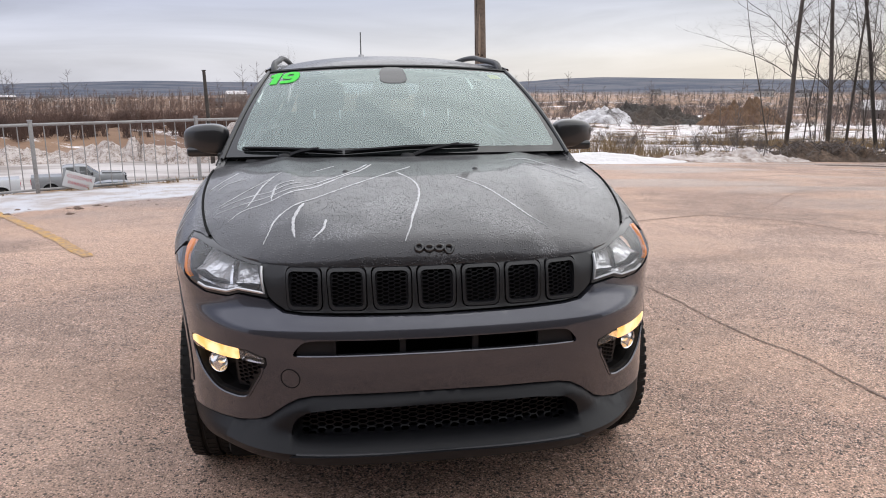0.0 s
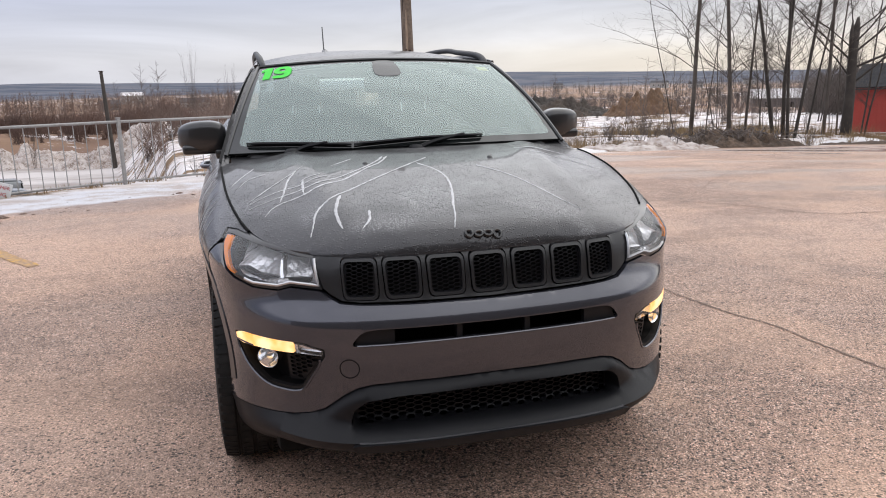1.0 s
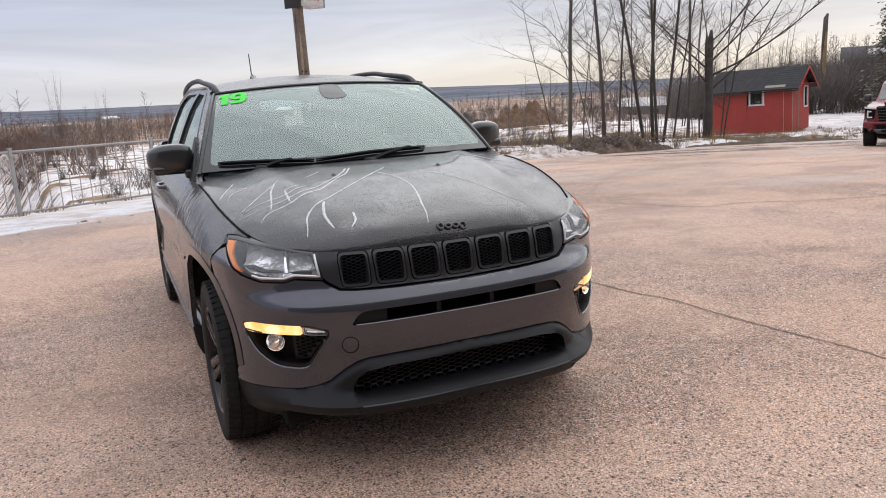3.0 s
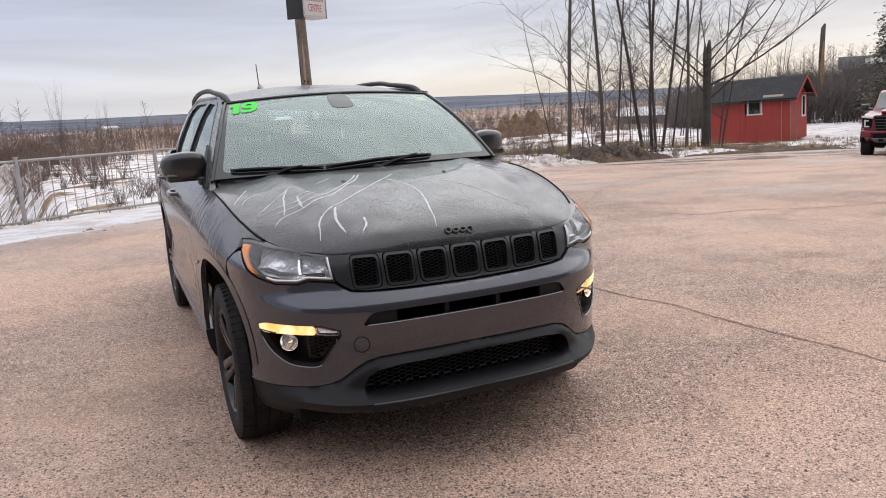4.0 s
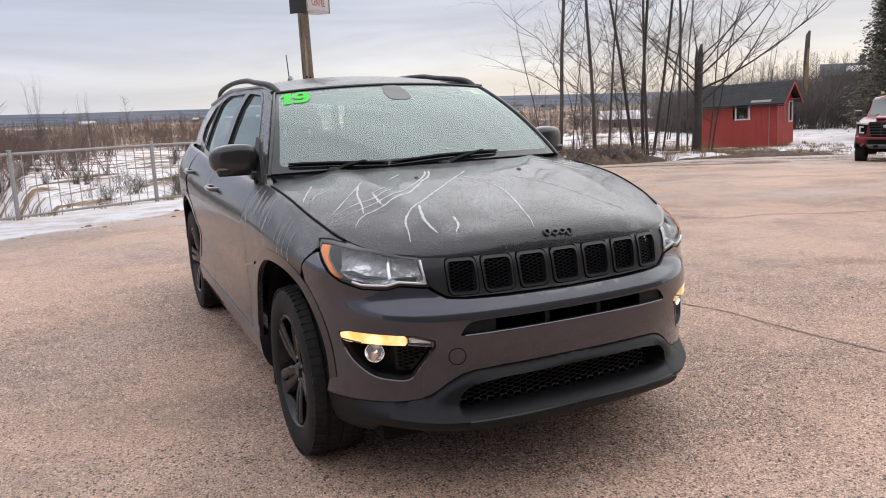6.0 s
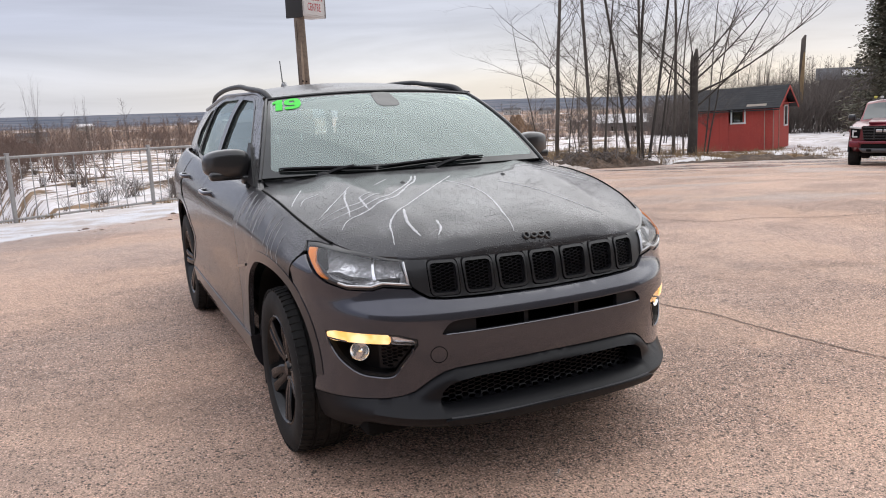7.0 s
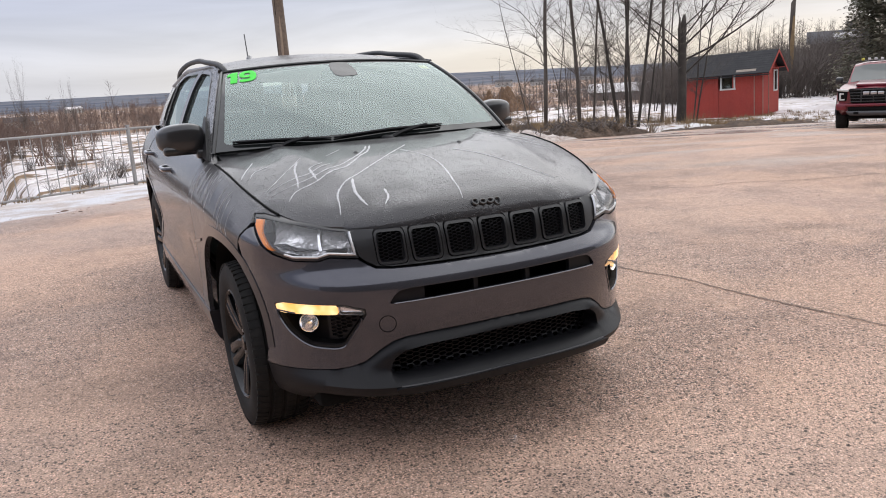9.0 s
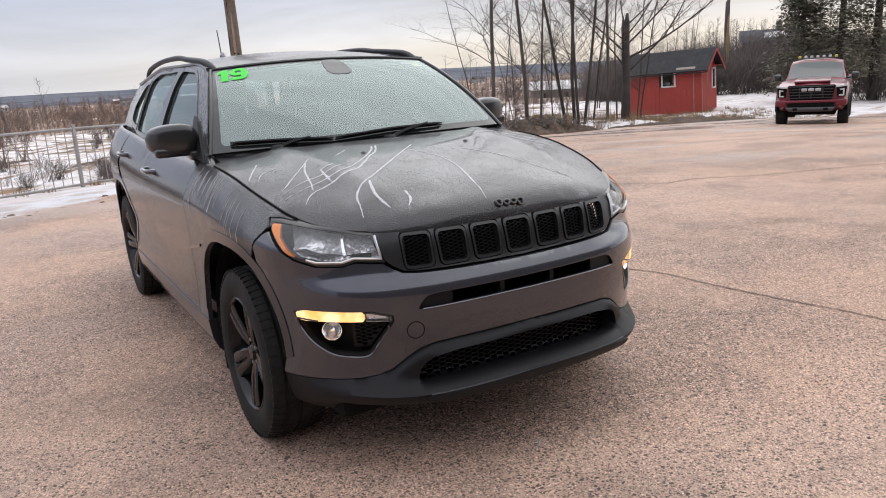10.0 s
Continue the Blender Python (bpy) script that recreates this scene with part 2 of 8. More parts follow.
lit_r.color_ramp.elements[1].position, lit_r.color_ramp.elements[1].color = 0.62, (1.0, 0.78, 0.46, 1)
LIT.node_tree.links.new(LIT.node_tree.nodes.new("ShaderNodeNewGeometry").outputs["Position"], lit_n.inputs["Vector"])
LIT.node_tree.links.new(lit_n.outputs["Fac"], lit_r.inputs[0])
LIT.node_tree.links.new(lit_r.outputs[0], LIT.node_tree.nodes["Principled BSDF"].inputs["Emission Color"])
GREEN = material("fluorescent_green_vinyl", (0.0225, 0.645, 0.0225), 0.5, grain=((20, 0.3, (0.0375, 0.562, 0.0375)),))
YELLOW = material("pale_yellow_paper", (0.562, 0.51, 0.09), 0.7, grain=((40, 0.4, (0.45, 0.45, 0.15)),))
WHITE = material("white_paint", (0.562, 0.562, 0.555), 0.5, grain=((8, 0.4, (0.45, 0.435, 0.413)),))
SEAT = material("dark_seat_cloth", (0.045, 0.045, 0.047), 0.9, bump=((300, 0.0006),))
LINER = material("pale_grey_headliner", (0.52, 0.52, 0.50), 0.95, bump=((250, 0.0004),))
STREAK = material("run_of_water_on_paint", (0.56, 0.56, 0.57), 0.6, grain=((60, 0.7, (0.38, 0.38, 0.39)),))

# ---- mesh tools ----
from mathutils.geometry import delaunay_2d_cdt


def put(name, verts, faces, mat, parent=None, label="", smooth=True, sharp=50.0):
    me = bpy.data.meshes.new(name)
    me.from_pydata([tuple(float(c) for c in v) for v in verts], [], [tuple(int(i) for i in f) for f in faces])
    me.materials.append(mat)
    if smooth:
        me.shade_smooth()
        if sharp:
            me.set_sharp_from_angle(angle=radians(sharp))
    ob = new(name, me)
    if parent:
        ob.parent = parent
    if label:
        ob["label"] = label
    return ob


def part(name, bm, mat, parent=None, label="", smooth=True, sharp=40.0):
    bmesh.ops.recalc_face_normals(bm, faces=bm.faces)
    me = bpy.data.meshes.new(name)
    bm.to_mesh(me)
    bm.free()
    me.materials.append(mat)
    if smooth:
        me.shade_smooth()
        if sharp:
            me.set_sharp_from_angle(angle=radians(sharp))
    ob = new(name, me)
    if parent:
        ob.parent = parent
    if label:
        ob["label"] = label
    return ob


def thing(name, label, category, at=(0, 0, 0), turn=0.0, group="", kind=""):
    ob = new(name)
    ob.matrix_world = pose(*at, 0, 0, turn)
    ob.empty_display_size = 0.2
    return tagged(ob, label, category, group, kind)


def join(*meshes):
    """Several (verts, faces) as one."""
    verts, faces, n = [], [], 0
    for v, f in meshes:
        verts.extend(v)
        faces.extend([tuple(i + n for i in g) for g in f])
        n += len(v)
    return verts, faces


def tube(points, radii, sides=6, caps=True):
    """A tapering tube along points."""
    p = np.array(points, float)
    r = np.full(len(p), radii, float) if np.isscalar(radii) else np.array(radii, float)
    t = np.gradient(p, axis=0)
    t /= np.linalg.norm(t, axis=1)[:, None] + 1e-12
    ref = np.array((0, 0, 1.0)) if abs(t[0][2]) < 0.9 else np.array((1.0, 0, 0))
    verts, faces = [], []
    for i in range(len(p)):
        a = np.cross(t[i], ref)
        a /= np.linalg.norm(a) + 1e-12
        b = np.cross(t[i], a)
        ref = np.cross(a, t[i])
        for k in range(sides):
            w = 2 * math.pi * k / sides
            verts.append(p[i] + r[i] * (math.cos(w) * a + math.sin(w) * b))
    for i in range(len(p) - 1):
        for k in range(sides):
            k2 = (k + 1) % sides
            faces.append((i * sides + k, i * sides + k2, (i + 1) * sides + k2, (i + 1) * sides + k))
    if caps:
        faces.append(tuple(range(sides - 1, -1, -1)))
        faces.append(tuple((len(p) - 1) * sides + k for k in range(sides)))
    return verts, faces


def block(size, at=(0, 0, 0), bevel=0.0, m=None, steps=2, taper=None):
    """A bmesh box with rounded edges; taper(x, y, z) -> new corner before rounding."""
    bm = bmesh.new()
    bmesh.ops.create_cube(bm, size=1)
    for v in bm.verts:
        v.co = Vector((v.co.x * size[0], v.co.y * size[1], v.co.z * size[2]))
        if taper:
            v.co = Vector(taper(*v.co))
    if bevel:
        bmesh.ops.bevel(bm, geom=bm.edges[:], offset=bevel, segments=steps, affect="EDGES", profile=0.5)
    bmesh.ops.translate(bm, verts=bm.verts, vec=at)
    if m is not None:
        bmesh.ops.transform(bm, matrix=m, verts=bm.verts)
    return bm


def lathe(profile, n=32, axis="x"):
    """(r, a) pairs turned about an axis."""
    verts, faces = [], []
    for k in range(n):
        w = 2 * math.pi * k / n
        for r, a in profile:
            u, v = r * math.cos(w), r * math.sin(w)
            verts.append({"x": (a, u, v), "y": (u, a, v), "z": (u, v, a)}[axis])
    m = len(profile)
    for k in range(n):
        k2 = (k + 1) % n
        for i in range(m - 1):
            faces.append((k * m + i, k2 * m + i, k2 * m + i + 1, k * m + i + 1))
    return verts, faces


def inside(poly, q):
    x, y = q[:, 0], q[:, 1]
    res = np.zeros(len(q), bool)
    p = np.array(poly)
    for (ax, ay), (bx, by) in zip(p, np.roll(p, -1, axis=0)):
        hit = (ay > y) != (by > y)
        with np.errstate(divide="ignore", invalid="ignore"):
            res ^= hit & (x < (bx - ax) * (y - ay) / (by - ay) + ax)
    return res


def fine(poly, gap):
    """The polygon with its long edges split."""
    out = []
    for a, b in zip(poly, poly[1:] + poly[:1]):
        n = max(1, int(math.ceil(math.hypot(b[0] - a[0], b[1] - a[1]) / gap)))
        out += [(a[0] + (b[0] - a[0]) * k / n, a[1] + (b[1] - a[1]) * k / n) for k in range(n)]
    return out


def rounded(poly, radius, n=4):
    """The polygon with its corners rounded."""
    out = []
    m = len(poly)
    for i in range(m):
        a, b, c = (np.array(poly[(i + k) % m], float) for k in (-1, 0, 1))
        u, v = a - b, c - b
        r = min(radius, 0.45 * np.linalg.norm(u), 0.45 * np.linalg.norm(v))
        p, q = b + u / np.linalg.norm(u) * r, b + v / np.linalg.norm(v) * r
        for k in range(n + 1):
            w = k / n
            out.append(tuple((1 - w) ** 2 * p + 2 * w * (1 - w) * b + w * w * q))
    return out


def sheet(name, mat, parent, outer, f, holes=(), gap=0.035, rim=0.012, deep=0.0, label="", mirror=False, edge=None):
    """A panel cut out of a curved surface: outer and holes are polygons in the surface's two coordinates, f(u, v, deep) gives its points, rim is how far its
    edges turn inwards."""
    loops = [fine(list(map(tuple, outer)), edge or gap)] + [fine(list(map(tuple, h)), edge or gap) for h in holes]
    pts, edges = [], []
    for l in loops:
        n = len(pts)
        pts += l
        edges += [(n + i, n + (i + 1) % len(l)) for i in range(len(l))]
    b = np.array(pts)
    lo, hi = b.min(0), b.max(0)
    nx, ny = max(2, int((hi[0] - lo[0]) / gap)), max(2, int((hi[1] - lo[1]) / gap))
    gx, gy = np.meshgrid(np.linspace(lo[0], hi[0], nx + 1), np.linspace(lo[1], hi[1], ny + 1))
    gx = gx + (np.arange(ny + 1) % 2)[:, None] * 0.5 * (hi[0] - lo[0]) / nx
    g = np.stack([gx.ravel(), gy.ravel()], 1)
    ok = inside(loops[0], g)
    for h in loops[1:]:
        ok &= ~inside(h, g)
    g = g[ok]
    if len(g):
        near = np.min(np.hypot(g[:, None, 0] - b[None, :, 0], g[:, None, 1] - b[None, :, 1]), axis=1)
        g = g[near > 0.45 * gap]
    allp = [Vector(p) for p in pts] + [Vector((float(x), float(y))) for x, y in g]
    v2, _, f2, _, _, _ = delaunay_2d_cdt(allp, edges, [], 0, 1e-7)
    q = np.array([tuple(v) for v in v2])
    tri = np.array([t for t in f2 if len(t) == 3])
    c = q[tri].mean(1)
    ok = inside(loops[0], c)
    for h in loops[1:]:
        ok &= ~inside(h, c)
    tri = tri[ok]
    s = -1.0 if mirror else 1.0
    top = f(s * q[:, 0], q[:, 1], deep)
    low = f(s * q[:, 0], q[:, 1], deep + 0.01)
    a, bb, cc = top[tri[:, 0]], top[tri[:, 1]], top[tri[:, 2]]
    nrm = np.cross(bb - a, cc - a)
    if np.sum(nrm * (top - low)[tri[:, 0]]) < 0:
        tri = tri[:, ::-1]
    verts, faces = [tuple(p) for p in top], [tuple(t) for t in tri]
    if rim:
        seen = {}
        for t in faces:
            for i in range(3):
                e = (t[i], t[(i + 1) % 3])
                if (e[1], e[0]) in seen:
                    del seen[(e[1], e[0])]
                else:
                    seen[e] = 1
        under = f(s * q[:, 0], q[:, 1], deep + rim)
        used = sorted({i for e in seen for i in e})
        idx = {i: len(verts) + k for k, i in enumerate(used)}
        verts += [tuple(under[i]) for i in used]
        faces += [(e[1], e[0], idx[e[0]], idx[e[1]]) for e in seen]
    return put(name, verts, faces, mat, parent, label, sharp=50)


def text_mesh(words, size, depth=0.0):
    """Words in the built-in font, as a mesh lying in x and y, centred."""
    cu = bpy.data.curves.new("words", "FONT")
    cu.body, cu.size, cu.extrude, cu.align_x, cu.align_y = words, size, depth, "CENTER", "CENTER"
    cu.resolution_u = 3
    ob = bpy.data.objects.new("words", cu)
    scene.collection.objects.link(ob)
    bpy.context.view_layer.update()
    me = bpy.data.meshes.new_from_object(ob.evaluated_get(bpy.context.evaluated_depsgraph_get()))
    bpy.data.objects.remove(ob)
    verts, faces = [tuple(v.co) for v in me.vertices], [tuple(p.vertices) for p in me.polygons]
    bpy.data.meshes.remove(me)
    return verts, faces



# ---- the vehicle's surfaces: nose on the y axis, forward is -y ----
def spline(pts, n=40):
    # Catmull-Rom through the points, n steps a span
    p = np.array(pts, float)
    p = np.vstack([2 * p[0] - p[1], p, 2 * p[-1] - p[-2]])
    out = []
    for i in range(1, len(p) - 2):
        a, b, c, d = p[i - 1], p[i], p[i + 1], p[i + 2]
        for k in np.linspace(0, 1, n, endpoint=False):
            out.append(0.5 * (2 * b + (c - a) * k + (2 * a - 5 * b + 4 * c - d) * k**2 + (3 * b - a - 3 * c + d) * k**3))
    out.append(p[-2])
    return np.array(out)
def table(pairs):
    # a smooth curve through pairs of (argument, value)
    q = spline(pairs, 24)
    return lambda v: np.interp(v, q[:, 0], q[:, 1])
def step(a, b, v):
    k = np.clip((np.asarray(v, float) - a) / (b - a), 0, 1)
    return k * k * (3 - 2 * k)
PLAN = spline([(0, 0), (0.2, 0.008), (0.38, 0.03), (0.52, 0.075), (0.64, 0.148), (0.73, 0.235), (0.79, 0.32), (0.835, 0.43), (0.865, 0.56), (0.885, 0.7), (0.897, 0.87), (0.907, 1.2),
               (0.910, 2.0), (0.910, 2.8), (0.905, 3.4), (0.890, 3.8), (0.84, 4.1), (0.74, 4.27), (0.55, 4.35), (0.3, 4.38), (0, 4.39)])
RUN = np.concatenate([[0], np.cumsum(np.hypot(*np.diff(PLAN, axis=0).T))])
TAN = np.gradient(PLAN, RUN, axis=0); TAN /= np.linalg.norm(TAN, axis=1)[:, None]
FRONT_LOW = table([(0.18, 0.24), (0.225, 0.17), (0.250, 0.125), (0.285, 0.055), (0.308, -0.004), (0.345, -0.025), (0.362, -0.008), (0.39, 0.022), (0.46, 0.018), (0.55, 0.004), (0.63, -0.004), (0.698, -0.003), (0.717, 0.003), (0.735, 0.014), (0.75, 0.028)])
FRONT_TOP = table([(0, 0.028), (0.15, 0.039), (0.35, 0.046), (0.67, 0.056), (0.9, 0.07), (1, 0.085)])
SIDE_LOW = table([(0.18, 0.12), (0.24, 0.060), (0.3, 0.028), (0.36, 0.018), (0.42, 0.012), (0.55, 0.014), (0.75, 0.008)])
SIDE_TOP = table([(0, 0.010), (0.30, 0.003), (0.50, 0.0), (0.58, 0.008), (0.75, 0.034), (0.9, 0.07), (1, 0.105)])
SEAM = table([(0, 0.900), (0.17, 0.909), (0.3, 0.932), (0.40, 0.953), (0.6, 1.003), (0.887, 1.058), (1.25, 1.085), (2.2, 1.09), (3.3, 1.13), (4.1, 1.15), (4.39, 1.15)])
def plan(s):
    s = np.abs(s)
    return np.interp(s, RUN, PLAN[:, 0]), np.interp(s, RUN, PLAN[:, 1]), np.interp(s, RUN, TAN[:, 0]), np.interp(s, RUN, TAN[:, 1])
def s_at_y(y): # along the side
    k = np.argmax(PLAN[:, 1] >= y); return float(np.interp(y, PLAN[:, 1], RUN))
def inset(s, z):
    s = np.abs(s); y = np.interp(s, RUN, PLAN[:, 1])
    top = SEAM(y)
    k = np.clip((z - 0.75) / (top - 0.75), 0, 1)
    f = np.where(z < 0.75, FRONT_LOW(z), FRONT_TOP(k)); g = np.where(z < 0.75, SIDE_LOW(z), SIDE_TOP(k))
    w = step(0.55, 1.0, s) * (1 - step(4.6, 5.0, s))
    hollow = 0.020 * np.exp(-((z - 0.60) / 0.10) ** 2) * step(1.95, 2.35, s) * (1 - step(4.0, 4.3, s))
    return f * (1 - w) + g * w + hollow
def shell(s, z, deep=0.0):
    s = np.asarray(s, float); z = np.asarray(z, float)
    x, y, tx, ty = plan(s)
    i = inset(s, z) + deep
    sg = np.where(s < 0, -1.0, 1.0)
    # outward normal of the plan curve: (ty, -tx)
    return np.stack([sg * (x - ty * i), y + tx * i, z + 0 * x], -1)


SIDE_LEAN = table([(0.95, 0.835), (1.06, 0.808), (1.12, 0.789), (1.25, 0.738), (1.40, 0.668), (1.48, 0.617), (1.53, 0.577), (1.58, 0.53)])


def shell_f(s, z, deep=0.0):
    return shell(s, z, deep)


def clad_f(s, z, deep=0.0):
    """The lower bumper: it steps forward below its upper edge."""
    q = np.abs(np.asarray(s, float))
    edge = np.interp(q, [0, 0.39, 0.44, 0.485, 0.55, 0.60, 0.66, 1.0], [0.514, 0.505, 0.493, 0.468, 0.421, 0.403, 0.393, 0.384])
    out = 0.034 * step(0.0, 0.026, edge - np.asarray(z, float)) * (1 - step(0.42, 0.74, q))
    return shell(s, z, deep - out)


def lateral(u, z, deep=0.0):
    """The glasshouse's sides: u is the way along the car, its sign the side."""
    u, z = np.asarray(u, float), np.asarray(z, float)
    y = np.abs(u)
    x = SIDE_LEAN(z) - 0.10 * step(2.9, 4.4, y) - deep * 0.9
    return np.stack([np.sign(u) * x, y, z - deep * 0.35], -1)


NOSE = table([(0.085, 0.900), (0.092, 0.922), (0.105, 0.943), (0.14, 0.968), (0.2, 0.99), (0.35, 1.03), (0.6, 1.078), (0.85, 1.112), (1.05, 1.133), (1.3, 1.15)])
SEAM_S = np.linspace(0, 2.3, 461)
SEAM_P = shell(SEAM_S, SEAM(np.interp(SEAM_S, RUN, PLAN[:, 1])))


def hood_f(x, y, deep=0.0):
    x, y = np.asarray(x, float), np.asarray(y, float)
    xe = np.interp(y, SEAM_P[:, 1], SEAM_P[:, 0]) + 1e-4
    ze = np.interp(y, SEAM_P[:, 1], SEAM_P[:, 2])
    k = np.clip(np.abs(x) / np.maximum(xe, 0.05), 0, 1)
    ridge = 0.012 * np.exp(-((np.abs(x) - 0.40 - 0.1 * y) / 0.06) ** 2) * step(0.2, 0.5, y)
    z = ze + (NOSE(y) - ze) * (1 - k**3.2) + ridge * (1 - k**6) - deep
    return np.stack([x, y, z], -1)


SCREEN_TOP = 0.597


def screen_f(x, v, deep=0.0):
    x, v = np.asarray(x, float), np.asarray(v, float)
    x = x * (0.772 + (SCREEN_TOP - 0.772) * v)
    y0, z0 = 1.09 + 0.31 * x**2, 1.140 - 0.03 * x**2
    y1, z1 = 1.715 + 0.21 * x**2, 1.512 - 0.075 * x**2
    bow = 0.03 * 4 * v * (1 - v)
    return np.stack([x, y0 + (y1 - y0) * v - bow * 0.5 + deep * 0.5, z0 + (z1 - z0) * v + bow * 0.85 - deep * 0.85], -1)


ROOF = table([(1.68, 1.505), (1.73, 1.525), (1.85, 1.556), (2.1, 1.590), (2.5, 1.606), (3.1, 1.600), (3.7, 1.565), (4.15, 1.505), (4.3, 1.47)])


def roof_f(x, y, deep=0.0):
    x, y = np.asarray(x, float), np.asarray(y, float)
    return np.stack([x, y, ROOF(y) - 0.022 * step(1.75, 2.1, y) - (0.085 - 0.022 * step(1.75, 2.1, y)) * np.abs(x / 0.6) ** 2.4 - deep], -1)


# ---- the grey SUV ----
suv = thing("suv", "wet dark grey SUV with a black seven-slot grille, parked", "car", (0.0035, 0.0, 0.0), 1.35)


def both(name, mat, outer, f=shell_f, parent=suv, **k):
    return [sheet(name, mat, parent, outer, f, mirror=m, **k) for m in (True, False)]


def seam_line(a, b, n, lower=0.0):
    """Points of the upper edge of the body between two places along its plan."""
    return [(s, float(SEAM(np.interp(abs(s), RUN, PLAN[:, 1]))) - lower) for s in np.linspace(a, b, n)]


def ys(y):
    return s_at_y(y)


def arch(y, half, high, base, power=2.5, n=28, low=None):
    """A wheel arch's edge from front to back, in the shell's coordinates."""
    pts = []
    for w in np.linspace(0, math.pi, n):
        c, s = math.cos(w), math.sin(w)
        pts.append((ys(y) - half * math.copysign(abs(c) ** (2 / power), c), base + high * abs(s) ** (2 / power)))
    return pts


FRONT_AXLE, REAR_AXLE = 0.79, 3.426
ARCH_F, ARCH_R = arch(FRONT_AXLE, 0.412, 0.445, 0.37), arch(REAR_AXLE, 0.405, 0.445, 0.37)

# openings in the nose
FOG = [(0.907, 0.636), (0.86, 0.646), (0.60, 0.646), (0.532, 0.628), (0.530, 0.605), (0.620, 0.482), (0.655, 0.474), (0.765, 0.480), (0.850, 0.535), (0.893, 0.59)]
UPPER_SLOT = [(-0.452, 0.638), (-0.415, 0.684), (-0.37, 0.690), (0.37, 0.690), (0.415, 0.684), (0.452, 0.638), (0.3, 0.643), (0, 0.645), (-0.3, 0.643)]
LAMP = [(0.592, 0.897), (0.552, 0.806), (0.66, 0.813), (0.705, 0.801), (0.80, 0.803), (0.88, 0.826), (0.955, 0.868), (1.03, 0.915), (1.066, 0.946), (1.02, 0.945), (0.965, 0.939), (0.80, 0.920)]
UNDER = [(0, 0.752), (0.25, 0.753), (0.42, 0.757), (0.485, 0.762), (0.525, 0.780), (0.553, 0.797), (0.60, 0.800), (0.66, 0.805), (0.705, 0.793), (0.80, 0.795), (0.885, 0.818), (0.96, 0.860), (1.035, 0.905)]
CLAD = [(1.0, 0.388), (0.89, 0.390), (0.75, 0.392), (0.66, 0.397), (0.60, 0.407), (0.55, 0.425), (0.485, 0.472), (0.44, 0.497), (0.39, 0.509), (0.3, 0.514), (0, 0.518)]
INTAKE = [(-0.462, 0.385), (-0.45, 0.43), (-0.41, 0.462), (-0.31, 0.477), (0, 0.482), (0.31, 0.477), (0.41, 0.462), (0.45, 0.43), (0.462, 0.385), (0.44, 0.368), (0.22, 0.372), (0, 0.373), (-0.22, 0.372), (-0.44, 0.368)]


def flip(poly):
    return [(-a, b) for a, b in poly[::-1]]


front_edge = [p for p in ARCH_F if p[0] < ys(FRONT_AXLE) - 0.30]
bump_side = [(1.055, 0.895), (1.10, 0.845)] + [p for p in front_edge[::-1] if p[1] > 0.385 and p[1] < 0.80]
bumper_outline = UNDER + bump_side + CLAD[:-1] + [(0, 0.518)] + flip(CLAD[:-1]) + flip(bump_side) + flip(UNDER[1:])
sheet("front_bumper", PAINT, suv, bumper_outline, shell_f, holes=[FOG, flip(FOG), rounded(UPPER_SLOT, 0.02)], gap=0.014, edge=0.010, rim=0.02, label="dark grey painted bumper")
clad_low = [(-0.98, 0.275), (-0.8, 0.240), (-0.62, 0.240), (-0.44, 0.252), (0, 0.252), (0.44, 0.252), (0.62, 0.240), (0.8, 0.240), (0.98, 0.275)]
sheet("bumper_cladding", PLASTIC, suv, clad_low + [(c[0], c[1] - 0.004) for c in CLAD] + flip([(c[0], c[1] - 0.004) for c in CLAD[:-1]]), clad_f, holes=[rounded(INTAKE, 0.02)], gap=0.02, edge=0.015, rim=0.07, deep=0.002,
      label="black grained plastic lower bumper")
lip = [(-0.452, 0.338), (-0.435, 0.312), (0, 0.318), (0.435, 0.312), (0.452, 0.338), (0.43, 0.344), (0, 0.350), (-0.43, 0.344)]
sheet("skid_strip", PLASTIC, suv, rounded(lip, 0.01), clad_f, gap=0.03, edge=0.02, rim=0.03, deep=-0.014)

groove = [(a, 0.333 - 0.002 * (a / 0.46) ** 2) for a in np.linspace(-0.435, 0.435, 40)]
put("skid_groove", *tube([clad_f(np.array([a]), np.array([b]), -0.0005)[0] for a, b in groove], 0.0032, 5), DARK, suv)
# lighter grey tube paints in the highlight along the lip
edge_line = [(a, 0.347 - 0.002 * (a / 0.46) ** 2) for a in np.linspace(-0.430, 0.430, 40)]
put("skid_edge", *tube([clad_f(np.array([a]), np.array([b]), 0.001)[0] for a, b in edge_line], 0.0042, 6), TRIM, suv)

def shrink(poly, by):
    p = np.array(poly)
    c = p.mean(0)
    return [tuple(c + (q - c) * (1 - by / np.maximum(np.abs(p - c).max(0), 1e-6))) for q in p]


# grille panel with its seven slots
GRILLE_TOP = seam_line(-0.588, 0.588, 25, 0.006)
grille_outline = GRILLE_TOP + [(0.546, 0.806), (0.52, 0.788), (0.48, 0.769), (0.42, 0.764), (0, 0.759), (-0.42, 0.764), (-0.48, 0.769), (-0.52, 0.788), (-0.546, 0.806)]
slots = []
for k in range(-3, 4):
    c = 0.1385 * k
    lean = 0.028 * k / 3
    slots.append(rounded([(c - 0.0530, 0.776), (c + 0.0530, 0.776), (c + 0.0570 + lean * 0.35, 0.889), (c - 0.0570 + lean * 0.35, 0.889)], 0.020))
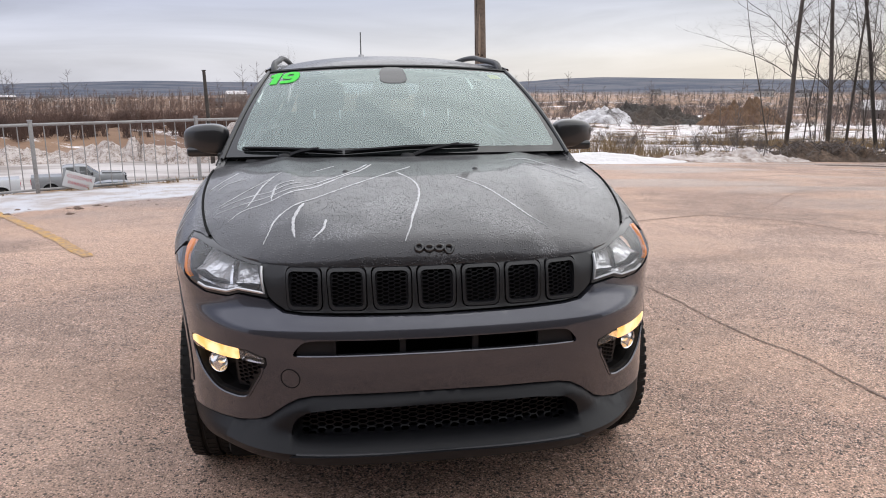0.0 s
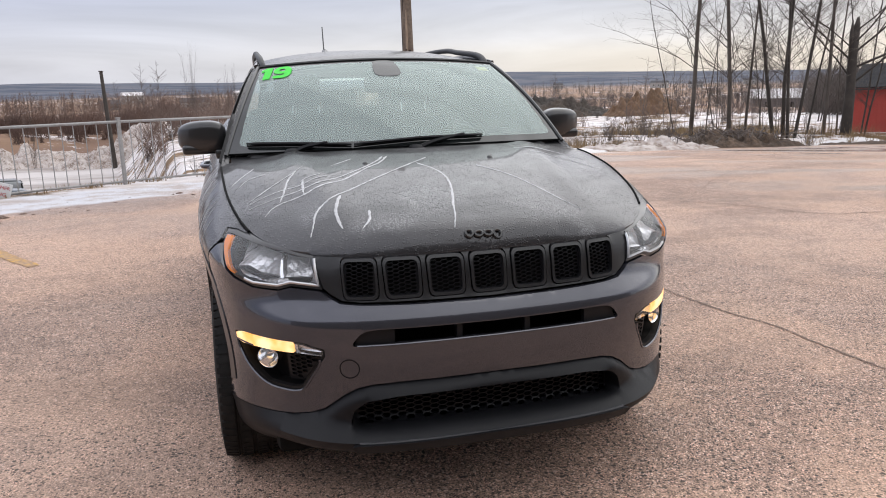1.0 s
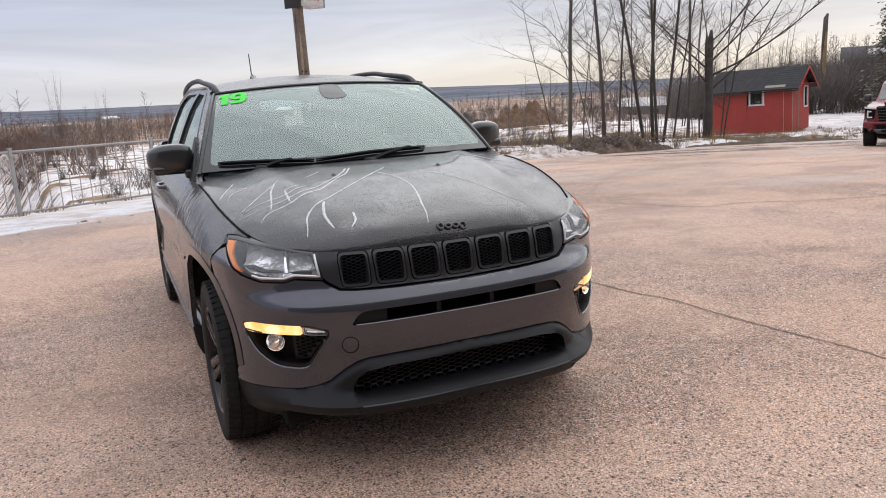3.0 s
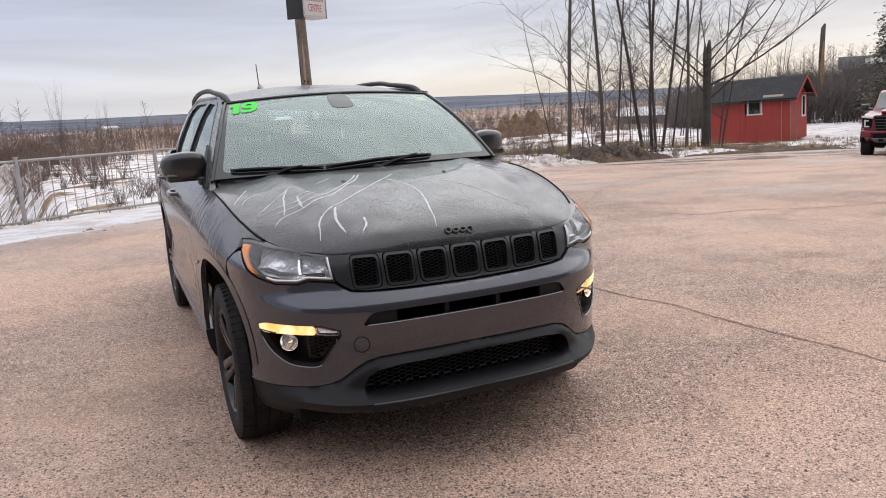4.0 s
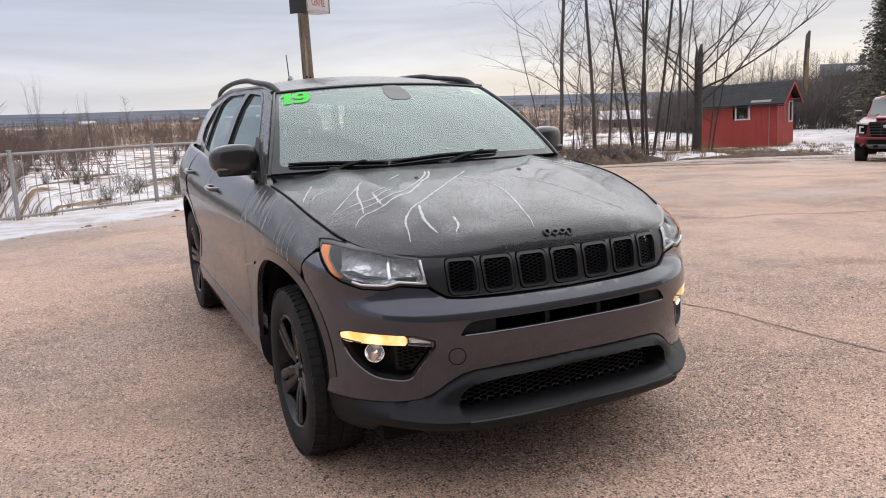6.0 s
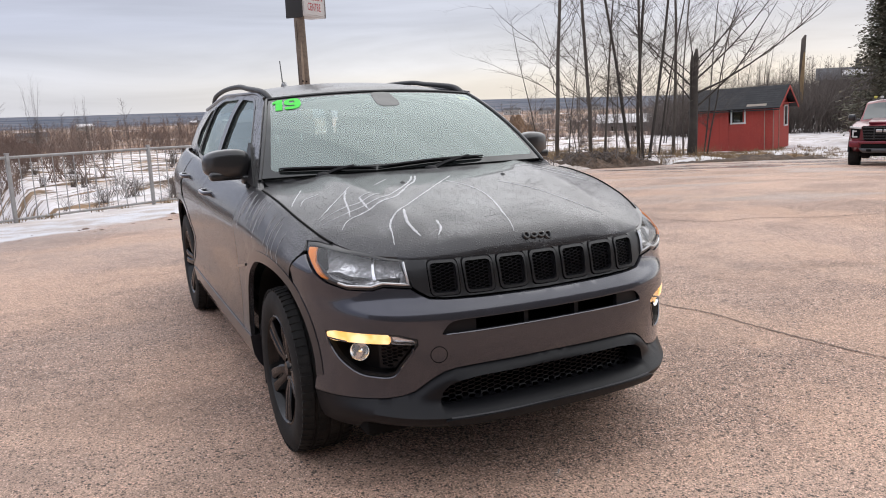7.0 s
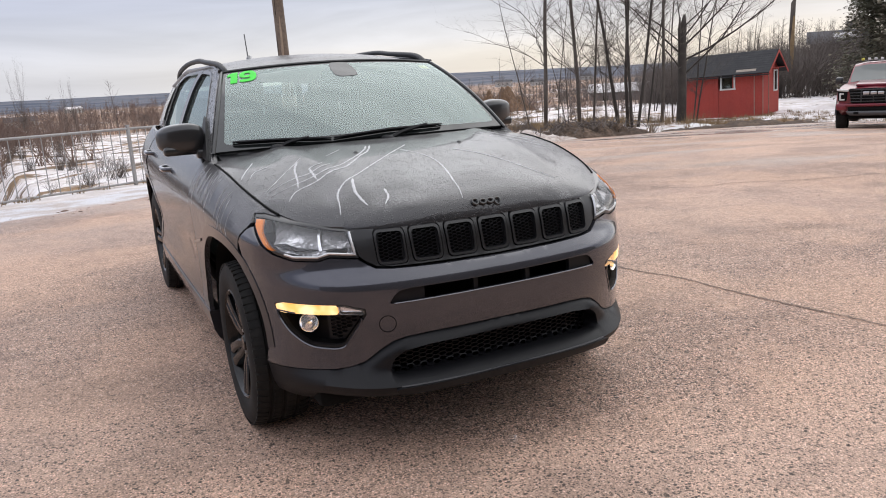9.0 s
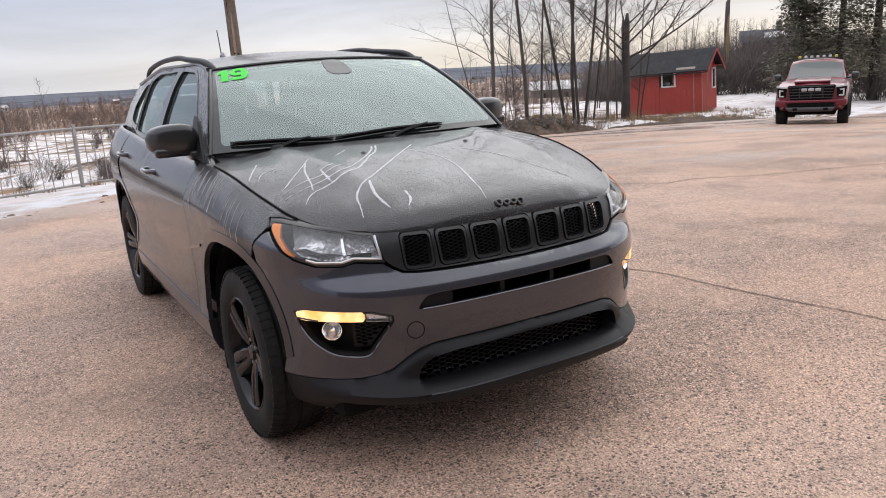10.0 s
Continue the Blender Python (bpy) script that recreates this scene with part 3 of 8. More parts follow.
grille = sheet("grille_panel", GRILLE, suv, grille_outline, shell_f, holes=[shrink(q, -0.0085) for q in slots], gap=0.03, edge=0.012, rim=0.03, deep=0.008, label="satin dark grey grille panel with seven slots")


def honeycomb(outline, w, h, bar, f_rows=None):
    """Hexagon holes that lie wholly inside an outline."""
    p = np.array(outline)
    lo, hi = p.min(0), p.max(0)
    c = (lo + hi) / 2
    holes = []
    nx, ny = int((hi[0] - lo[0]) / w) + 2, int((hi[1] - lo[1]) / h) + 2
    for i in range(-nx, nx + 1):
        for j in range(-ny, ny + 1):
            x, y = c[0] + i * w * 0.75, c[1] + (j + (0.5 if i % 2 else 0)) * h
            a, b = w * 0.5 - bar * 0.6, h * 0.5 - bar * 0.5
            hexa = [(x - a, y), (x - a * 0.5, y - b), (x + a * 0.5, y - b), (x + a, y), (x + a * 0.5, y + b), (x - a * 0.5, y + b)]
            if inside(outline, np.array(hexa)).all():
                holes.append(hexa)
    return holes


for s in slots:
    bez = sheet("slot_bezel", GRILLE, suv, shrink(s, -0.0045), shell_f, holes=[shrink(s, 0.0045)], gap=0.02, edge=0.008, rim=0.022, deep=0.003)
    inner = shrink(s, -0.004)
    sheet("slot_mesh", MESH, bez, inner, shell_f, holes=honeycomb(inner, 0.0245, 0.0120, 0.0024), gap=0.06, edge=0.05, rim=0.006, deep=0.016)
low_mesh = shrink(rounded(INTAKE, 0.03), -0.01)
sheet("intake_mesh", MESH, suv, low_mesh, shell_f, holes=honeycomb(low_mesh, 0.036, 0.0165, 0.0042), gap=0.09, edge=0.08, rim=0.01, deep=0.034)
# black sheet that paints in the dark space behind the openings
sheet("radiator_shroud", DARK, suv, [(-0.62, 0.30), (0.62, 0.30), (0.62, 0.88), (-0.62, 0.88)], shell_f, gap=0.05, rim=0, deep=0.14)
sheet("slot_blank", PLASTIC, suv, [(-0.44, 0.64), (-0.315, 0.64), (-0.315, 0.69), (-0.42, 0.69)], shell_f, gap=0.04, rim=0.02, deep=0.012)
sheet("slot_blank", PLASTIC, suv, [(0.44, 0.64), (0.315, 0.64), (0.315, 0.69), (0.42, 0.69)], shell_f, gap=0.04, rim=0.02, deep=0.012)
for c in (-0.112, 0.112):
    sheet("slot_rib", PLASTIC, suv, [(c - 0.009, 0.64), (c + 0.009, 0.64), (c + 0.009, 0.69), (c - 0.009, 0.69)], shell_f, gap=0.04, rim=0.03, deep=0.014)
ring = [shell_f(np.array([-0.458 + 0.030 * math.cos(w)]), np.array([0.565 + 0.031 * math.sin(w)]), -0.0004)[0] for w in np.linspace(0, 2 * math.pi, 33)]
put("tow_eye_cover", *tube(ring, 0.0016, 5, False), DARK, suv, "round tow eye cover seam")

# paler tube on the slot's lower edge, its sky highlight put into colour
lip_line = [(a, 0.6435 - 0.004 * abs(a / 0.43) ** 2) for a in np.linspace(-0.43, 0.43, 40)]
put("slot_lip", *tube([shell_f(np.array([a]), np.array([b]), -0.0005)[0] for a, b in lip_line], 0.0035, 6), LIP_HIGHLIGHT, suv)

# hood
rear = [(x, 1.045 + 0.24 * x * x) for x in np.linspace(0.778, -0.778, 21)]
edge_half = [(float(SEAM_P[i, 0]), float(SEAM_P[i, 1])) for i in range(0, 461, 6) if SEAM_P[i, 1] < 1.17]
nose_edge = [(-a, b + 0.002) for a, b in edge_half[::-1]] + [(a, b + 0.002) for a, b in edge_half[1:]]
hood = sheet("hood", PAINT_WET, suv, [(x * 0.994, y) for x, y in nose_edge] + rear, hood_f, gap=0.025, edge=0.02, rim=0.018, label="wet grey hood beaded with water")
for c in (-1, 1):
    put("washer_nozzle", *join(lathe([(0.0, 0.008), (0.008, 0.007), (0.013, 0.0), (0.015, -0.004)], 12, "z")), BEZEL, suv).matrix_local = Matrix.Translation(hood_f(np.array([0.255 * c]), np.array([0.80]), 0)[0].tolist())

for c in (-1, 1):
    seam = [(c * SEAM_P[i, 0], SEAM_P[i, 1], SEAM_P[i, 2] + 0.0012) for i in range(190, 461, 6) if SEAM_P[i, 1] < 1.16]
    put("hood_gap", *tube(seam, 0.0042, 6), DARK, suv, "dark gap beside the hood")

# lettering on the hood's nose, drawn as plain strokes
badge = new("hood_badge")
badge.parent = suv
for x0, w, h0, h1 in ((-0.052, 0.022, 0.0, 0.031), (-0.021, 0.024, 0.0, 0.022), (0.010, 0.024, 0.0, 0.022), (0.040, 0.024, -0.008, 0.022)):
    n = 9
    loop = []
    for w_ in np.linspace(0, 2 * math.pi, 17)[:-1]:
        loop.append((x0 + w / 2 * math.cos(w_) * 1.05, (h0 + h1) / 2 + (h1 - h0) / 2 * math.sin(w_)))
    pts = []
    for a, b in loop + loop[:1]:
        yy = 0.098 + b * 0.55
        pts.append(hood_f(np.array([a + 0.004]), np.array([yy]), -0.004)[0])
    put("badge_letter", *tube(pts, 0.0052, 6, False), BEZEL, badge)

# fenders, doors, rear quarters
DOOR_A, DOOR_B, DOOR_C = 1.35, 2.40, 3.26
fender = seam_line(0.955, ys(1.36), 20, 0.003) + [(ys(DOOR_A) - 0.004, 1.03), (ys(DOOR_A) - 0.004, 0.80), (ys(DOOR_A) - 0.004, 0.40)]
fender += [(ARCH_F[-1][0], 0.40)] + [p for p in ARCH_F[::-1] if p[1] > 0.41 and not (p[0] < ys(FRONT_AXLE) and p[1] < 0.765)] + [(1.104, 0.850), (1.062, 0.900), (1.05, 0.918), (1.076, 0.950), (1.02, 0.950), (0.965, 0.943)]
both("fender", PAINT_WET, fender, gap=0.018, edge=0.012, rim=0.02)


def flare(a, y, wide):
    out = arch(y, 0.405 + wide, 0.445 + wide, 0.37)
    return [p for p in out if p[1] > 0.40] + [p for p in a[::-1] if p[1] > 0.40]


both("wheel_arch_trim", ARCH_TRIM, flare(ARCH_F, FRONT_AXLE, 0.046), gap=0.03, edge=0.015, rim=0.007, deep=-0.003)
both("wheel_arch_trim", ARCH_TRIM, flare(ARCH_R, REAR_AXLE, 0.046), gap=0.03, edge=0.015, rim=0.007, deep=-0.003)
f_door = [(ys(DOOR_A), 0.40), (ys(DOOR_B) - 0.003, 0.40)] + seam_line(ys(DOOR_B) - 0.003, ys(DOOR_A), 10)
doors = both("front_door", PAINT_SHADED, f_door, gap=0.05, edge=0.03, rim=0.02, label="dark grey door with water runs")
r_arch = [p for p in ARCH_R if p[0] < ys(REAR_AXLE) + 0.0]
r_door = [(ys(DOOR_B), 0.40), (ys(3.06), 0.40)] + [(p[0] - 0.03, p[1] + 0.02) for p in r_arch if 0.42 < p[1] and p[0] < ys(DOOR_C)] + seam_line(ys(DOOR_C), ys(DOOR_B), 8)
rear_doors = both("rear_door", PAINT_SHADED, r_door, gap=0.05, edge=0.03, rim=0.02)
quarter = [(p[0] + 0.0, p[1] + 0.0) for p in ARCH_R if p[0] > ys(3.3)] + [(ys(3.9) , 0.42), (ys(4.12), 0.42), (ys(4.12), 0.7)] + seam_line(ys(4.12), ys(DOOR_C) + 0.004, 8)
both("rear_quarter", PAINT_SHADED, quarter, gap=0.06, edge=0.04, rim=0.02)
S_END = float(RUN[-1])
rear_skin = [(ys(4.125), 0.42), (S_END, 0.42), (S_END, 1.14), (ys(4.125), 1.14)]
both("rear_bumper", PAINT, rear_skin, gap=0.08, rim=0)
sill = [(ys(FRONT_AXLE) + 0.41, 0.215), (ys(REAR_AXLE) - 0.41, 0.215), (ys(REAR_AXLE) - 0.40, 0.40), (ys(FRONT_AXLE) + 0.40, 0.40)]
both("sill_cladding", ARCH_TRIM, sill, gap=0.06, rim=0.06, deep=-0.006, label="satin grey sill trim")
# fender vent badge, a small dark strip on the door's front
both("fender_vent", BEZEL, [(ys(1.15), 0.745), (ys(1.36), 0.70), (ys(1.36), 0.712), (ys(1.15), 0.757)], gap=0.06, rim=0.006, deep=-0.006)

# glasshouse
house = [(1.20, 1.075), (1.24, 1.098)] + [(1.275 + (1.79 - 1.275) * k - 0.010 * math.sin(math.pi * k), 1.118 + (1.487 - 1.118) * k + 0.026 * math.sin(math.pi * k)) for k in np.linspace(0, 1, 9)]
house += [(1.92, 1.512), (2.1, 1.525), (2.5, 1.535), (3.1, 1.528), (3.7, 1.495), (4.1, 1.44), (4.28, 1.30), (4.30, 1.12), (3.3, 1.115), (2.2, 1.078)]
W_FRONT = rounded([(1.50, 1.125), (1.60, 1.235), (1.78, 1.375), (1.92, 1.455), (2.06, 1.490), (2.38, 1.503), (2.40, 1.115)], 0.03)
W_REAR = rounded([(2.47, 1.118), (2.47, 1.505), (3.0, 1.498), (3.18, 1.46), (3.20, 1.145)], 0.04)
W_QUARTER = rounded([(3.28, 1.16), (3.26, 1.45), (3.45, 1.435), (3.85, 1.28), (3.80, 1.19)], 0.03)
sides = both("side_frame", PILLAR_WET, house, lateral, holes=[W_FRONT, W_REAR, W_QUARTER], gap=0.05, edge=0.03, rim=0.03)
for sgn in (True, False):
    for w in (W_FRONT, W_REAR, W_QUARTER):
        pane = sheet("side_window", SIDE_GLASS, suv, w, lateral, gap=0.08, rim=0, deep=0.012, mirror=sgn)
        sheet("window_trim", BEZEL, pane, shrink(w, -0.014), lateral, holes=[shrink(w, 0.008)], gap=0.05, rim=0.008, deep=-0.003, mirror=sgn)
    sheet("pillar_cover", BEZEL, suv, [(2.385, 1.11), (2.49, 1.11), (2.49, 1.515), (2.375, 1.515)], lateral, gap=0.06, rim=0.01, deep=-0.0045, mirror=sgn)
    sheet("mirror_sail", PLASTIC, suv, rounded([(1.27, 1.082), (1.53, 1.10), (1.67, 1.275), (1.58, 1.252)], 0.012), lateral, gap=0.05, rim=0.02, deep=-0.012, mirror=sgn)

# windscreen: glass, black border, roof edge seal
glass_poly = [(x, 0.0) for x in np.linspace(-1, 1, 24)] + [(x, 1.0) for x in np.linspace(1, -1, 24)]
clear = rounded([(-0.95, 0.055), (0.95, 0.055), (0.975, 0.965), (-0.975, 0.965)], 0.05, 6)
pane = sheet("windshield", WINDSCREEN, suv, clear, screen_f, gap=0.035, rim=0, label="windshield reflecting grey sky")
pane.visible_shadow = False
FRIT = material("black_glass_border", (0.012, 0.014, 0.014), 0.06, 0.0, 0.0, spec=0.8)
sheet("glass_border", FRIT, suv, glass_poly, screen_f, holes=[clear], gap=0.06, rim=0.006)
sheet("glass_backing", DARK, suv, glass_poly, screen_f, holes=[clear], gap=0.09, rim=0, deep=0.01)
for sgn in (-1, 1):
    line = [screen_f(np.array([sgn * 1.006]), np.array([v]), -0.003)[0] for v in np.linspace(-0.02, 1.0, 14)]
    put("windshield_moulding", *tube(line, 0.008, 6), BEZEL, suv)
top_line = [screen_f(np.array([u]), np.array([1.012]), -0.002)[0] for u in np.linspace(-1, 1, 25)]
put("windshield_moulding", *tube(top_line, 0.007, 6), BEZEL, suv)
cowl = [(-0.74, 1.05 + 0.24 * 0.55), (0, 1.04), (0.74, 1.05 + 0.24 * 0.55), (0.77, 1.30), (0.4, 1.17), (0, 1.12), (-0.4, 1.17), (-0.77, 1.30)]


def cowl_f(x, y, deep=0.0):
    return np.stack([np.asarray(x), np.asarray(y), 1.105 - 0.02 * np.asarray(x) ** 2 + 0.12 * (np.asarray(y) - 1.05 - 0.24 * np.asarray(x) ** 2) - deep], -1)


cowl_p = [(x, 1.03 + 0.24 * x * x) for x in np.linspace(-0.76, 0.76, 13)] + [(x, 1.115 + 0.30 * x * x) for x in np.linspace(0.76, -0.76, 13)]
sheet("cowl", PLASTIC, suv, cowl_p, cowl_f, gap=0.05, rim=0.03, deep=0.0)

sheet("sensor_shade", FRIT, suv, rounded([(-0.085, 0.985), (0.085, 0.985), (0.105, 0.86), (0.100, 0.765), (0.06, 0.735), (-0.06, 0.735), (-0.100, 0.765), (-0.105, 0.86)], 0.05, 6), screen_f, gap=0.03, rim=0, deep=-0.0025, label="dark sensor cover at the top of the windshield")

# roof, rails, aerial, sunroof edge
roof_out = [(x, 1.722 + 0.205 * x * x) for x in np.linspace(-0.592, 0.592, 17)] + [(0.580, 2.0), (0.575, 2.2), (0.57, 3.0), (0.56, 3.6), (0.52, 4.2), (0, 4.3), (-0.52, 4.2), (-0.56, 3.6), (-0.57, 3.0), (-0.575, 2.2), (-0.580, 2.0)]
sheet("roof", ROOF_BLACK, suv, roof_out, roof_f, gap=0.06, edge=0.03, rim=0.03)


def gate_f(x, z, deep=0.0):
    return np.stack([np.asarray(x, float), 4.36 - 0.28 * (np.asarray(z, float) - 1.1) - deep, np.asarray(z, float)], -1)


REAR_PANE = rounded([(-0.50, 1.13), (0.50, 1.13), (0.455, 1.44), (-0.455, 1.44)], 0.05)
gate = sheet("tailgate", PAINT, suv, [(-0.56, 1.10), (0.56, 1.10), (0.5, 1.48), (-0.5, 1.48)], gate_f, holes=[REAR_PANE], gap=0.1, rim=0.05)
sheet("rear_window", SIDE_GLASS, gate, REAR_PANE, gate_f, gap=0.1, rim=0, deep=0.01)
for c in (-1, 1):
    rail = [(c * 0.572, 1.79, 1.474), (c * 0.578, 1.845, 1.503), (c * 0.582, 1.95, 1.531), (c * 0.582, 2.15, 1.547), (c * 0.580, 2.35, 1.559), (c * 0.580, 2.6, 1.576), (c * 0.574, 3.1, 1.570), (c * 0.560, 3.6, 1.532), (c * 0.547, 3.8, 1.475)]
    r = spline(rail, 6)
    v, f = tube(r, 0.0155, 8)
    put("roof_rail", v, f, RAIL, suv, "black roof rail")
    ditch = [lateral(np.array([c * y]), np.array([float(np.interp(y, [1.8, 2.1, 3.1, 4.1], [1.492, 1.527, 1.530, 1.44]))]), -0.002)[0] for y in np.linspace(1.8, 4.1, 20)]
    put("roof_ditch_seal", *tube(ditch, 0.010, 6), BEZEL, suv)
put("aerial", *join(tube([(-0.076, 3.48, 1.575), (-0.076, 3.51, 1.62), (-0.074, 3.56, 1.785)], [0.012, 0.005, 0.004], 8), tube([(-0.076, 3.38, 1.575), (-0.076, 3.46, 1.605), (-0.076, 3.56, 1.575)], [0.010, 0.024, 0.010], 8)), BEZEL, suv, "thin black roof aerial")

# lamps
RECESS = material("matt_black_recess", (0.005, 0.005, 0.006), 0.45, spec=0.2)
for sgn in (True, False):
    sg = -1 if sgn else 1
    lamp = sheet("headlamp", BEZEL, suv, shrink(LAMP, -0.004), shell_f, holes=[shrink(LAMP, 0.010)], gap=0.03, edge=0.012, rim=0.03, deep=0.004, mirror=sgn, label="clear headlamp with chrome reflectors and amber marker")
    lens = sheet("lens", LENS, lamp, shrink(LAMP, 0.006), shell_f, gap=0.04, edge=0.02, rim=0, deep=0.005, mirror=sgn)
    lens.visible_shadow = False

    def bowl(s, z, deep=0.0):
        """Facets that lean back, so that they mirror the sky."""
        q = np.abs(s)
        k = 0.020 + 0.80 * np.clip(z - 0.815, 0, 0.1) + 0.010 * np.cos((q - 0.62) * 36.0) + 0.0030 * np.abs(np.sin(q * 120.0)) + 0.0030 * np.sin(z * 150 + q * 45)
        return shell(s, z, deep + k)

    sheet("reflector", REFLECTOR, lamp, shrink(LAMP, 0.004), bowl, gap=0.008, edge=0.008, rim=0, mirror=sgn)
    sheet("lamp_shelf", GRILLE, lamp, [(0.60, 0.818), (0.70, 0.826), (0.80, 0.826), (0.90, 0.85), (0.86, 0.852), (0.80, 0.836), (0.71, 0.832), (0.60, 0.830)], shell_f, gap=0.03, rim=0.02, deep=0.022, mirror=sgn)
    sheet("light_blade", CHROME, lamp, [(0.690, 0.83), (0.703, 0.83), (0.722, 0.905), (0.714, 0.905)], shell_f, gap=0.03, rim=0.02, deep=0.012, mirror=sgn)
    marker = [(1.036, 0.930), (1.003, 0.929), (0.966, 0.890), (0.912, 0.853), (0.878, 0.832), (0.905, 0.838), (0.957, 0.872), (1.02, 0.912)]
    sheet("side_marker", AMBER, lamp, marker, shell_f, gap=0.02, rim=0.012, deep=0.003, mirror=sgn, label="amber side marker")
    line = [(0.583, 0.893), (0.560, 0.815), (0.66, 0.822), (0.705, 0.810), (0.80, 0.812), (0.87, 0.832)]
    put("chrome_line", *tube([shell_f(np.array([sg * a]), np.array([b]), 0.002)[0] for a, b in fine(line, 0.02)[:-16]], 0.0045, 5), SILVER, lamp)
    # lit bar and fog lamp in their dark recess
    fog = sheet("fog_lamp_recess", RECESS, suv, shrink(FOG, -0.003), shell_f, gap=0.03, edge=0.02, rim=0, deep=0.07, mirror=sgn, label="black recess with fog lamp below a lit amber bar")
    wall = [p for p in fine(FOG, 0.02)]
    top = shell_f(np.array([sg * p[0] for p in wall]), np.array([p[1] for p in wall]), 0.006)
    low_w = shell_f(np.array([sg * (p[0] + (0.715 - p[0]) * 0.12) for p in wall]), np.array([p[1] + (0.56 - p[1]) * 0.12 for p in wall]), 0.07)
    n = len(wall)
    put("recess_wall", [tuple(p) for p in top] + [tuple(p) for p in low_w], [(i, (i + 1) % n, n + (i + 1) % n, n + i) for i in range(n)], RECESS, fog)
    rim_line = [p for p in fine(rounded(FOG[4:] + FOG[:1], 0.05)[2:-4], 0.02)][:-12]
    put("recess_lip", *tube([shell_f(np.array([sg * a]), np.array([b - 0.002]), 0.002)[0] for a, b in rim_line], 0.005, 6), PAINT, fog)
    sheet("recess_frame", RAIL, fog, shrink(FOG, 0.001), shell_f, holes=[shrink(FOG, 0.013)], gap=0.03, edge=0.015, rim=0.02, deep=0.006, mirror=sgn)
    pocket = [(0.690, 0.598), (0.570, 0.598), (0.560, 0.585), (0.628, 0.505), (0.690, 0.500)]
    sheet("recess_mesh", MESH, fog, pocket, shell_f, holes=honeycomb(pocket, 0.028, 0.014, 0.003), gap=0.05, edge=0.03, rim=0.01, deep=0.036, mirror=sgn)
    sheet("lit_bar", LIT, fog, rounded([(0.900, 0.634), (0.86, 0.642), (0.635, 0.643), (0.632, 0.610), (0.86, 0.606), (0.893, 0.610)], 0.008), shell_f, gap=0.02, rim=0.03, deep=-0.001, mirror=sgn, label="lit amber running lamp")
    sheet("bar_end", LENS, fog, rounded([(0.630, 0.643), (0.600, 0.643), (0.538, 0.626), (0.536, 0.606), (0.628, 0.611)], 0.008), shell_f, gap=0.02, rim=0.03, deep=0.0, mirror=sgn)
    sheet("bar_reflector", CHROME, fog, [(0.628, 0.640), (0.600, 0.640), (0.55, 0.624), (0.55, 0.612), (0.626, 0.615)], shell_f, gap=0.012, rim=0, deep=0.02, mirror=sgn)
    c0 = shell_f(np.array([sg * 0.768]), np.array([0.568]), 0.03)[0]
    v, f = lathe([(0.0, 0.030), (0.018, 0.024), (0.030, 0.004), (0.033, -0.01), (0.035, -0.012), (0.037, 0.0), (0.037, 0.03)], 24, "y")
    fl = put("fog_lamp", v, f, CHROME, fog)
    fl.matrix_local = pose(float(c0[0]), float(c0[1]), float(c0[2]), 0, 0, sg * 28)
    v, f = lathe([(0.0, -0.016), (0.018, -0.013), (0.033, -0.004)], 24, "y")
    fg = put("fog_lens", v, f, LENS, fog)
    fg.matrix_local = fl.matrix_local

